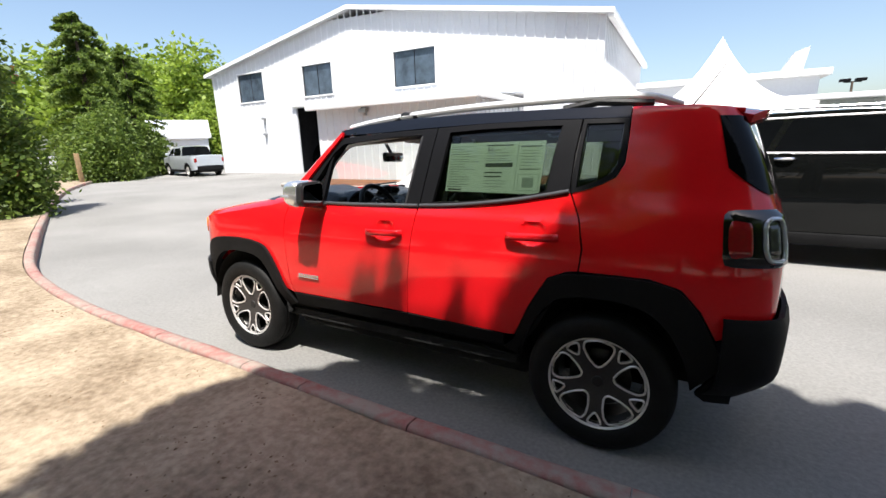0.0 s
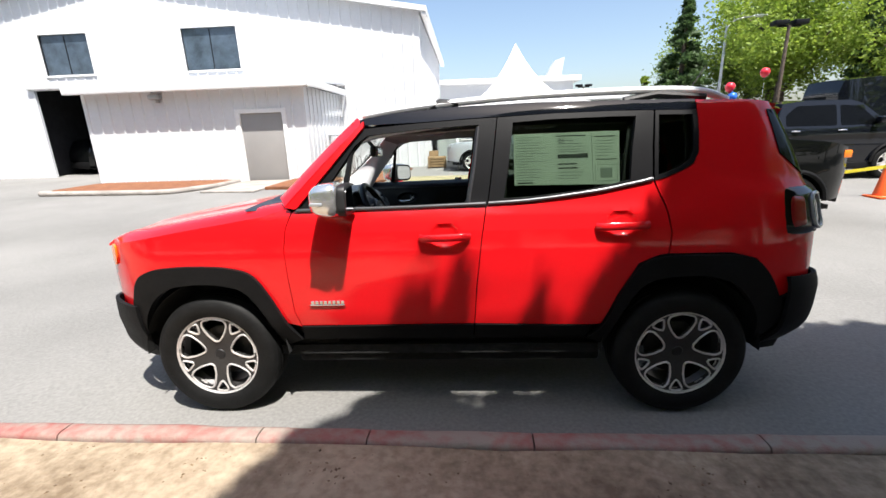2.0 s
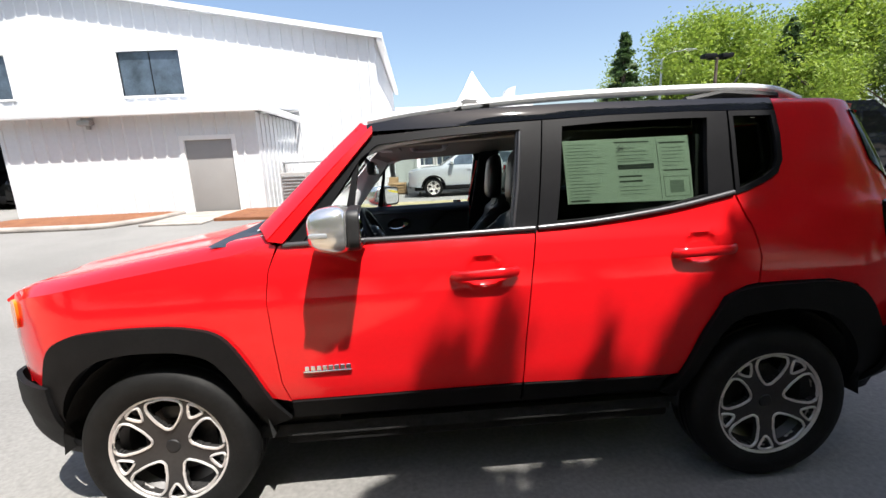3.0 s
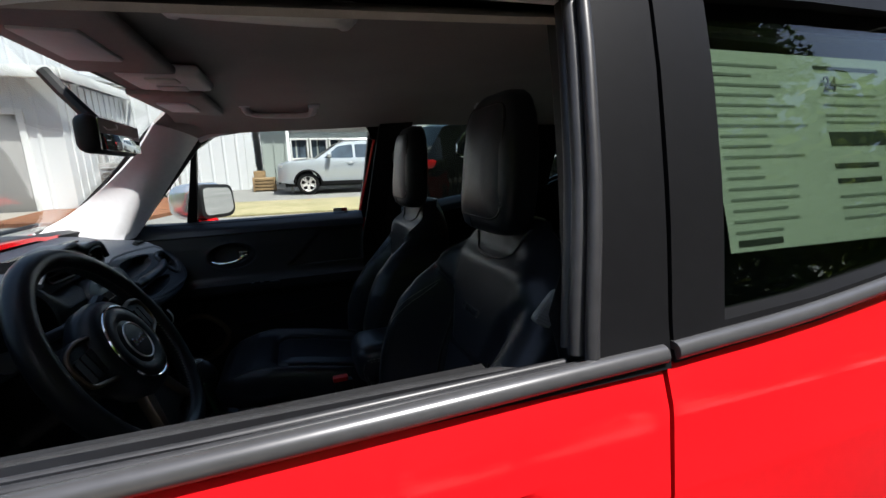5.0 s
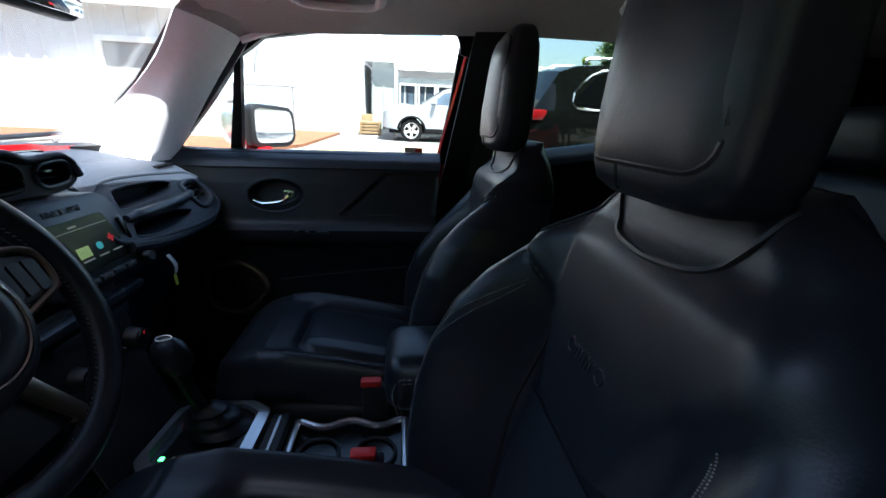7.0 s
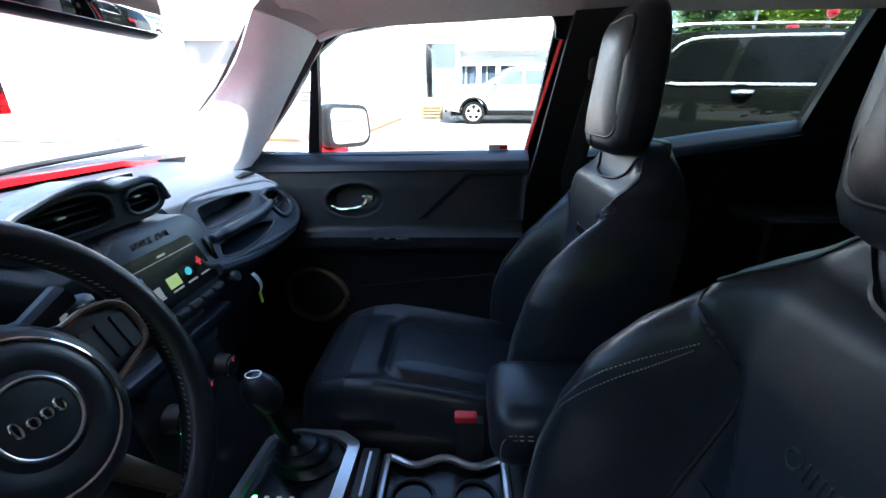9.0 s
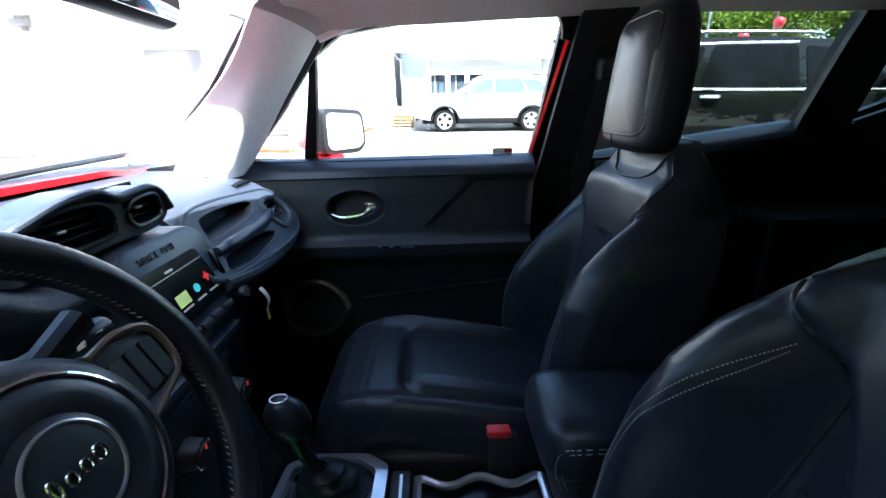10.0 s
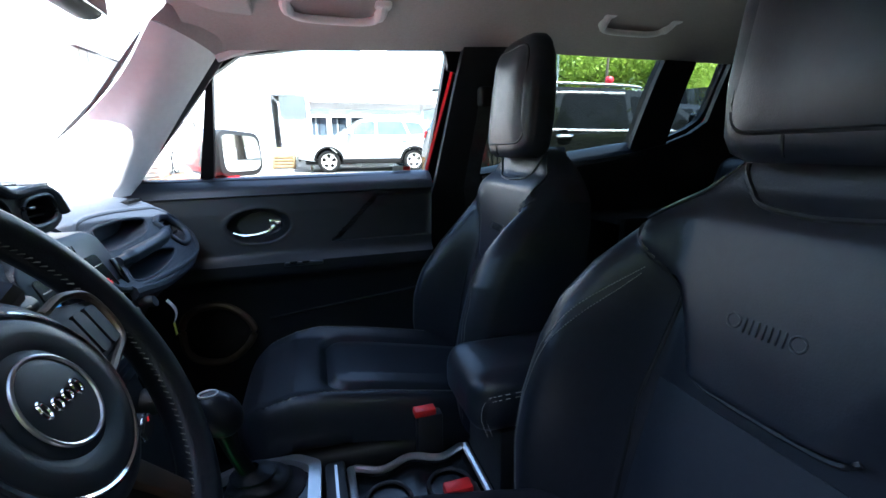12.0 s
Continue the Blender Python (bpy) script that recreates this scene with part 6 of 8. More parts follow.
def build_dash():
    # main body: a section drawn along y
    SEC = [(-0.985, 1.212), (-0.88, 1.208), (-0.78, 1.192), (-0.70, 1.170), (-0.63, 1.152), (-0.585, 1.135), (-0.572, 1.118), (-0.575, 1.095), (-0.60, 1.07), (-0.60, 1.03), (-0.575, 1.0), (-0.56, 0.975), (-0.57, 0.945), (-0.62, 0.90), (-0.67, 0.80), (-0.70, 0.62), (-0.80, 0.45)]
    def fn(u, v):
        y = -0.80 + 1.60 * u
        s = v * (len(SEC) - 1)
        i = min(int(s), len(SEC) - 2)
        f = s - i
        x, z = SEC[i][0] + (SEC[i + 1][0] - SEC[i][0]) * f, SEC[i][1] + (SEC[i + 1][1] - SEC[i][1]) * f
        rise = 0.045 * min(1.0, max(0.0, 1 - (abs(y + 0.35) - 0.19) / 0.07))
        if y > 0.2 and 1.0 < z < 1.155:
            x -= 0.065 * min(1.0, (y - 0.2) / 0.03) * min(1.0, (z - 1.0) / 0.03)
        if z > 1.0:
            z += rise * min(1.0, (z - 1.0) / 0.12) * (1 if x > -0.9 else (x + 0.985) / 0.085)
        x -= 0.05 * (max(0, abs(y) - 0.45) / 0.285) ** 2
        z -= 0.025 * (max(0, abs(y) - 0.5) / 0.235) ** 2
        return (x, y, z)
    dash = part("dashboard", grid_bm(fn, 70, 65), "dash", car, "soft black dashboard with twin centre vents", angle=50)
    # passenger pod: a leaning face with a tray, a grab bar, a slot and a vent let into it
    def lean(bm, x0, z0, k):
        for v in bm.verts:
            v.co.x += x0 + k * (v.co.z - z0)
        return bm

    def smooth_loop(pts, n):
        return [p for p in smooth_line(list(pts) + [pts[0]], n)][:-1]
    tray = smooth_loop([(0.315, 1.112), (0.345, 1.130), (0.463, 1.130), (0.555, 1.122), (0.562, 1.108), (0.510, 1.093), (0.40, 1.089), (0.312, 1.091)], 40)
    hole = smooth_loop([(0.592, 1.104), (0.640, 1.111), (0.688, 1.102), (0.692, 1.064), (0.640, 1.045), (0.592, 1.052)], 36)
    slot = smooth_loop([(0.292, 1.062), (0.36, 1.064), (0.48, 1.060), (0.540, 1.046), (0.48, 1.034), (0.36, 1.030), (0.275, 1.040)], 36)
    rim = smooth_loop([(0.268, 1.128), (0.238, 1.10), (0.212, 1.058), (0.235, 1.036), (0.37, 1.022), (0.54, 1.014), (0.65, 1.020), (0.722, 1.05), (0.728, 1.10), (0.690, 1.128), (0.60, 1.138), (0.45, 1.148), (0.335, 1.148)], 60)
    pod_face = part("passenger_pod", lean(holed_bm(rim, (tray, hole, slot), -0.075, 0.0), -0.515, 1.045, -0.9), "dash", dash, "satin dark passenger pod with tray and grab bar", angle=35)

    def on_pod(y, z, d=0.0):
        return (-0.515 - 0.9 * (z - 1.045) + d, y, z)
    for loop_pts, r in ((tray, 0.0035), (slot, 0.004), (rim, 0.006)):
        part("rolled_edge", tube_bm([on_pod(y, z, -0.003) for y, z in loop_pts], r, 8, True), "dash", pod_face)
    grab = part("grab_bar", tube_bm(smooth_line([on_pod(0.285, 1.076, 0.004), on_pod(0.34, 1.077, 0.012), on_pod(0.42, 1.078, 0.016), on_pod(0.52, 1.078, 0.012), on_pod(0.60, 1.082, 0.002)], 24), [0.010] * 4 + [0.0145] * 16 + [0.012] * 4, 12), "dash_trim", dash, "satin dark passenger grab bar")
    vr = part("air_vent", tube_bm([on_pod(y, z, 0.003) for y, z in hole], 0.0075, 10, True), "satin_dark", dash, "satin-framed oval air vent")
    for k in range(3):
        z = 1.063 + 0.014 * k
        part("slat", tube_bm([on_pod(0.595, z, -0.014), on_pod(0.688, z + 0.004, -0.014)], 0.0035, 6), "black_plastic", vr)
    part("vent_tab", box_bm(on_pod(0, 1.09)[0] - 0.004, on_pod(0, 1.09)[0] + 0.010, 0.632, 0.650, 1.072, 1.084, 0.003), "chrome", vr)
    lip = [(0.225, 1.075), (0.245, 1.108), (0.275, 1.130), (0.335, 1.147), (0.45, 1.148), (0.60, 1.138), (0.690, 1.128), (0.728, 1.10)]
    def hood_over(u, v):
        y, z = smooth_line(lip, 41)[round(u * 40)]
        a = Vector(on_pod(y, z, 0.002))
        yb = 0.20 + 0.56 * u
        b = Vector((-0.72 - 0.03 * max(0.0, (yb - 0.5) / 0.24) ** 2, yb, 1.177 - 0.024 * max(0.0, (yb - 0.5) / 0.24) ** 2))
        m = Vector((a.x - 0.035, a.y, max(a.z, b.z) + 0.004 if 0.1 < u < 0.9 else (a.z + b.z) / 2 + 0.006))
        return tuple(a * (1 - v) ** 2 + m * 2 * v * (1 - v) + b * v * v)
    over = part("pod_hood", grid_bm(hood_over, 41, 12), "dash", dash, "soft dash top rolling over the pod", angle=60)
    low = [(-0.510, 0.235, 1.028), (-0.500, 0.37, 1.008), (-0.500, 0.54, 1.002), (-0.512, 0.66, 1.010), (-0.545, 0.735, 1.045), (-0.595, 0.745, 1.10)]
    mould = part("dash_moulding", tube_bm(smooth_line(low, 36), 0.014, 10), "dash", dash, "soft lower dash moulding")

    def shift(obs, d):
        for ob in obs:
            for q in (ob, *ob.children):
                q.data.transform(Matrix.Translation(d))
    shift((pod_face, grab, mould, over, vr), (-0.018, -0.028, 0.0))

    def vent(yc, zc, x, ry, rz, tiltz, nm="air_vent"):
        loop = [(x + 0.02 * math.cos(a) ** 2, yc + ry * math.copysign(abs(math.cos(a)) ** 0.7, math.cos(a)), zc + rz * math.copysign(abs(math.sin(a)) ** 0.7, math.sin(a)) + tiltz * math.cos(a)) for a in np.linspace(0, 2 * math.pi, 33)[:-1]]
        v0 = part(nm, tube_bm(loop, 0.0085, 8, True), "dash_trim", dash, "framed air vent with slats")
        bm = bmesh.new()
        bm.faces.new([bm.verts.new((p[0] - 0.022, p[1], p[2])) for p in loop])
        part("cavity", bm, "screen", v0)
        for k in (-0.45, 0.0, 0.45):
            part("slat", box_bm(x - 0.012, x + 0.006, yc - ry * 0.85, yc + ry * 0.85, zc + k * rz - 0.003, zc + k * rz + 0.003, 0.002), "black_plastic", v0)
        part("vent_tab", box_bm(x, x + 0.012, yc - 0.012, yc + 0.012, zc - 0.006, zc + 0.006, 0.003), "chrome", v0)
    # centre pod on the top with its two deep vents
    crest = [(-0.10, 1.178), (-0.061, 1.208), (-0.025, 1.219), (0.026, 1.230), (0.081, 1.232), (0.118, 1.218), (0.153, 1.219), (0.196, 1.220), (0.222, 1.206), (0.236, 1.178)]
    face = smooth_loop(crest + [(0.222, 1.160), (0.18, 1.150), (0.11, 1.152), (0.0, 1.150), (-0.07, 1.150)], 64)
    left = smooth_loop([(-0.064, 1.193), (-0.03, 1.208), (0.021, 1.217), (0.073, 1.214), (0.098, 1.200), (0.102, 1.176), (0.088, 1.164), (0.0, 1.163), (-0.055, 1.169)], 36)
    right = smooth_loop([(0.134, 1.194), (0.150, 1.204), (0.200, 1.206), (0.215, 1.188), (0.210, 1.168), (0.160, 1.162), (0.138, 1.172)], 30)
    pf = part("vent_pod_face", lean(holed_bm(face, (left, right), -0.05, 0.0), -0.623, 1.163, -0.1), "dash_trim", dash, "raised pod that holds the centre vents", angle=35)

    def hump(u, v):
        y = -0.10 + 0.336 * u
        z0 = float(np.interp(y, [p[0] for p in crest], [p[1] for p in crest]))
        q = math.sin(v * math.pi / 2)
        return (-0.628 - 0.20 * v, y, z0 + 0.004 * math.sin(v * math.pi) - (z0 - 1.160) * (1 - math.cos(v * math.pi / 2)) - 0.001 * q)
    top_pod = part("vent_pod", grid_bm(hump, 40, 12), "dash", dash, "soft rounded top of the vent pod", angle=60)
    part("rolled_edge", tube_bm([(-0.618 - 0.1 * (z - 1.163), y, z - 0.004) for y, z in smooth_line(crest, 40)], 0.007, 10), "dash", pf)
    for loop_pts, y0, y1, frame_mat in ((left, -0.05, 0.092, "vent_black"), (right, 0.142, 0.208, "satin_dark")):
        v0 = part("air_vent", tube_bm([(-0.622, y, z) for y, z in loop_pts], 0.0035, 8, True), frame_mat, dash, "framed air vent with slats")
        for k in range(3):
            part("slat", box_bm(-0.650, -0.634, y0, y1, 1.174 + 0.0125 * k, 1.178 + 0.0125 * k, 0.0015), "vent_black", v0)
        part("vent_tab", box_bm(-0.640, -0.630, (y0 + y1) / 2 - 0.008, (y0 + y1) / 2 + 0.008, 1.186, 1.191, 0.002), "satin_silver", v0)
        part("cavity", box_bm(-0.69, -0.672, y0 - 0.02, y1 + 0.02, 1.155, 1.222), "screen", v0)
        shift((v0,), (0.024, -0.034, 0.004))
    shift((pf, top_pod), (0.024, -0.034, 0.004))
    vent(-0.62, 1.082, -0.560, 0.052, 0.036, 0.012)
    for k in range(7):
        part("defrost_slot", box_bm(-0.665, -0.625, 0.545 + k * 0.013, 0.551 + k * 0.013, 1.153, 1.160), "screen", dash)
    # screen panel
    pan = round_outline([(-0.045, 0.975), (-0.045, 1.145), (0.0, 1.178), (0.165, 1.176), (0.198, 1.155), (0.214, 1.0), (0.20, 0.966)], 0.02)
    bz = part("screen_surround", poly_bm(pan, -0.60, -0.524, "yz", 0.006), "dash_trim", dash, "satin dark screen surround")
    part("touch_screen", poly_bm(round_outline([(-0.025, 1.012), (-0.025, 1.128), (0.150, 1.128), (0.172, 1.012)], 0.01), -0.53, -0.5215, "yz"), "screen", bz, "glossy infotainment screen showing its menu")
    for nm, m, y, z, w, h in (("screen_icon", "ui_green", 0.055, 1.055, 0.032, 0.024), ("screen_icon", "ui_cyan", 0.098, 1.058, 0.018, 0.018), ("screen_icon", "ui_red", 0.137, 1.066, 0.016, 0.02), ("screen_icon", "ui_grey", 0.008, 1.05, 0.022, 0.022), ("screen_icon", "ui_blue", -0.012, 1.085, 0.016, 0.014)):
        if m == "ui_cyan":
            b = spin_bm([(0, 0), (w / 2, 0)], 20, "X")
            bmesh.ops.translate(b, verts=b.verts, vec=(-0.5205, y, z))
        elif m == "ui_red":
            b = box_bm(-0.5215, -0.5205, y - w / 2, y + w / 2, z - h / 6, z + h / 6)
            box_bm(-0.5213, -0.5203, y - w / 6, y + w / 6, z - h / 2, z + h / 2, bm=b)
        else:
            b = box_bm(-0.5215, -0.5205, y - w / 2, y + w / 2, z - h / 2, z + h / 2)
        part(nm, b, m, bz)
    for y, w in ((0.008, 0.026), (0.055, 0.03), (0.098, 0.028), (0.14, 0.03), (0.06, 0.02)):
        part("screen_text", box_bm(-0.5213, -0.5205, y - w / 2, y + w / 2, (1.034 if w != 0.02 else 1.112), (1.0375 if w != 0.02 else 1.116)), "ui_grey", bz, "line of small text")
    part("screen_line", box_bm(-0.5213, -0.5206, -0.02, 0.15, 1.1055, 1.1065), "ui_grey", bz)
    part("memory_slot", box_bm(-0.526, -0.518, 0.182, 0.195, 1.045, 1.105, 0.003), "screen", bz)
    for y in (0.195,):
        kn = spin_bm([(0, 0.022), (0.012, 0.022), (0.0135, 0.018), (0.0135, 0)], 20, "X")
        bmesh.ops.translate(kn, verts=kn.verts, vec=(-0.523, y, 0.995))
        part("volume_knob", kn, "black_plastic", bz, "black knob with chrome ring")
    letters("SINCE 1941", 0.019, 0.0008, "piping", bz, Matrix.Translation((-0.5225, 0.015, 1.144)) @ Euler((radians(90), 0, radians(90))).to_matrix().to_4x4(), "raised_lettering")
    for k in range(5):
        part("button", box_bm(-0.527, -0.516, -0.02 + k * 0.038, 0.012 + k * 0.038, 0.982, 0.996, 0.002), "black_plastic", bz)
    for ob in [bz] + list(bz.children):
        for v in ob.data.vertices:
            p = ob.matrix_basis @ v.co if ob is not bz else v.co.copy()
            z = 0.988 + (p.z - 0.975) * 0.79
            v.co = Vector((p.x + 0.524 - 0.566 - 0.375 * (z - 1.119), p.y + 0.036, z))
        if ob is not bz:
            ob.matrix_basis = Matrix.Identity(4)
    # centre stack
    def stack(u, v):
        z = 0.97 - 0.30 * v
        return (-0.54 + 0.06 * v + 0.03 * v * v, -0.085 + 0.235 * u, z)
    stk = part("centre_panel", thicken(grid_bm(stack, 8, 12), 0.004), "black_plastic", dash, "black panel under the screen")
    part("stack_trim", box_bm(-0.535, -0.505, -0.09, 0.20, 0.944, 0.962, 0.005), "dash_trim", stk)
    part("switch_strip", box_bm(-0.53, -0.507, -0.06, 0.14, 0.916, 0.934, 0.003), "dash_trim", stk)
    part("hazard_switch", box_bm(-0.51, -0.503, 0.045, 0.065, 0.919, 0.931, 0.002), "red_plastic", stk)
    for y in (-0.04, 0.035, 0.11):
        kn = spin_bm([(0, 0.03), (0.018, 0.03), (0.021, 0.024), (0.024, 0.0)], 24, "X")
        bmesh.ops.translate(kn, verts=kn.verts, vec=(-0.50, y, 0.865))
        kk = part("climate_knob", kn, "black_plastic", stk, "climate knob with chrome ring")
        rg = tube_bm([(-0.474, y + 0.0205 * math.cos(a), 0.865 + 0.0205 * math.sin(a)) for a in np.linspace(0, 6.283, 25)[:-1]], 0.002, 6, True)
        part("chrome_ring", rg, "chrome", kk)
        part("indicator", box_bm(-0.4725, -0.469, y - 0.0015, y + 0.0015, 0.875, 0.882), "ui_red", kk)
    # instrument hood
    def hood(u, v):
        a = u * math.pi
        r = 0.175
        return (-0.84 + 0.29 * v, -0.352 - r * math.cos(a), 1.075 + (0.135 + 0.012 * v) * math.sin(a) ** 0.75)
    part("instrument_hood", thicken(grid_bm(hood, 26, 10), 0.012), "dash", dash, "black hood over the instruments", angle=60)
    part("instrument_face", poly_bm(round_outline([(-0.50, 1.05), (-0.48, 1.18), (-0.22, 1.18), (-0.205, 1.05)], 0.04), -0.70, -0.69, "yz"), "screen", dash, "dark instrument panel")
    st = part("wiper_stalk", tube_bm(smooth_line([(-0.56, -0.30, 1.105), (-0.51, -0.235, 1.118), (-0.495, -0.17, 1.120), (-0.495, -0.125, 1.118)], 16), [0.010] * 5 + [0.0135] * 10 + [0.011], 12), "dash_trim", dash, "dark column stalk with printed symbols", angle=60)
    for k in range(4):
        part("stalk_mark", box_bm(-0.4835, -0.4815, -0.225 + 0.024 * k, -0.215 + 0.024 * k, 1.118, 1.124), "ui_grey", st)
    part("hang_tag", thicken(grid_bm(lambda u, v: (-0.50 + 0.01 * math.sin(v * 3), 0.285 + 0.022 * v + 0.014 * u, 0.985 - 0.055 * v), 3, 8), 0.001), "tag_white", dash, "white paper tag on the key")
    part("tag_tip", thicken(grid_bm(lambda u, v: (-0.50, 0.305 + 0.012 * u + 0.006 * v, 0.930 - 0.03 * v), 3, 4), 0.001), "tag_yellow", dash)


def build_wheel():
    sw = new("steering_wheel")
    sw.parent = car
    sw["label"] = "black leather steering wheel with chrome-ringed hub"
    C, R, T = Vector((-0.416, -0.307, 1.085)), 0.189, radians(28)
    e1, e2 = Vector((0, 1, 0)), Vector((-math.sin(T), 0, math.cos(T)))
    n = Vector((math.cos(T), 0, math.sin(T)))
    m = Matrix((e1, e2, n)).transposed().to_4x4()
    m.translation = C
    sw.matrix_basis = m
    loop = [(R * math.cos(a), R * math.sin(a), 0) for a in np.linspace(0, 2 * math.pi, 65)[:-1]]
    part("rim", tube_bm(loop, 0.0195, 14, True), "leather", sw, "stitched black leather rim", angle=80)
    st = bmesh.new()
    for k in range(0, 150):
        a = 2 * math.pi * k / 150
        b = a + 0.024
        q = R - 0.0185
        tube_bm([(q * math.cos(a), q * math.sin(a), 0.006), (q * math.cos(b), q * math.sin(b), 0.002)], 0.0009, 4, bm=st)
    ob = part("stitching", st, "stitch", sw)
    ob["kind"] = "stuff"
    hub = spin_bm([(r * 1.14, z) for r, z in [(0.0, 0.032), (0.024, 0.032), (0.034, 0.030), (0.038, 0.027), (0.048, 0.031), (0.058, 0.030), (0.064, 0.024), (0.070, 0.025), (0.079, 0.018), (0.085, 0.002), (0.082, -0.02), (0.06, -0.045), (0.0, -0.05)]], 48, "Z")
    part("airbag_cover", hub, "hub_plastic", sw, "round black airbag cover", angle=50)
    part("hub_ring", tube_bm([(0.0724 * math.cos(a), 0.0724 * math.sin(a), 0.0265) for a in np.linspace(0, 2 * math.pi, 65)[:-1]], 0.003, 8, True), "chrome", sw, "thin chrome ring")
    part("logo_ring", tube_bm([(0.0353 * math.cos(a), 0.0353 * math.sin(a), 0.0312) for a in np.linspace(0, 2 * math.pi, 49)[:-1]], 0.0018, 8, True), "satin_silver", sw)
    for k, (w, h) in enumerate(((0.006, 0.016), (0.008, 0.011), (0.008, 0.011), (0.008, 0.014))):
        x = -0.0195 + k * 0.0125
        lo = [(x + w * 0.5 * math.cos(a), (0.002 if k == 0 else -0.001) + h * 0.42 * math.sin(a), 0.0330) for a in np.linspace(0, 2 * math.pi, 17)[:-1]]
        part("emblem_mark", tube_bm(lo, 0.0013, 6, True), "chrome", sw, "small chrome mark")
    def spoke(name, pts, w, material, z0, z1, lab=""):
        (x0, y0), (x1, y1) = pts
        d = Vector((x1 - x0, y1 - y0, 0)).normalized()
        q = Vector((-d.y, d.x, 0)) * w
        p = [(x0 + q.x, y0 + q.y), (x1 + q.x * 0.7, y1 + q.y * 0.7), (x1 - q.x * 0.7, y1 - q.y * 0.7), (x0 - q.x, y0 - q.y)]
        return part(name, poly_bm(p, z0, z1, "xy", 0.004), material, sw, lab)
    for s in (-1, 1):
        sp = spoke("spoke", ((s * 0.068, 0.026), (s * 0.166, 0.016)), 0.036, "black_plastic", -0.02, 0.008, "side spoke with switches")
        edge = [(s * 0.078, 0.054, 0.012), (s * 0.118, 0.058, 0.012), (s * 0.154, 0.044, 0.010), (s * 0.153, 0.0, 0.010), (s * 0.112, -0.016, 0.011), (s * 0.080, -0.024, 0.012)]
        part("spoke_bezel", tube_bm(smooth_line(edge, 30), 0.0042, 8), "bronze", sw, "bronze bezel of the spoke")
        for k in range(3):
            part("spoke_switch", poly_bm(round_outline([(s * (0.088 + 0.021 * k), -0.004), (s * (0.088 + 0.021 * k), 0.040), (s * (0.105 + 0.021 * k), 0.038), (s * (0.105 + 0.021 * k), -0.002)], 0.004), 0.007, 0.012, "xy"), "piping", sw)
        spoke("lower_spoke", ((s * 0.03, -0.068), (s * 0.072, -0.156)), 0.014, "bronze", -0.015, 0.004, "bronze lower spoke")
    part("lower_spoke_cover", poly_bm([(-0.03, -0.065), (0.03, -0.065), (0.064, -0.154), (-0.064, -0.154)], -0.02, -0.004, "xy", 0.004), "black_plastic", sw)
    part("column", tube_bm([(0, 0, -0.03), (0, 0, -0.2)], 0.055, 16), "black_plastic", sw, "steering column shroud")
    for s in (-1, 1):
        part("column_stalk", tube_bm([(s * 0.04, 0.03, -0.06), (s * 0.09, 0.065, -0.05), (s * 0.15, 0.085, -0.042)], [0.012, 0.014, 0.016], 10), "black_plastic", sw, "column stalk")


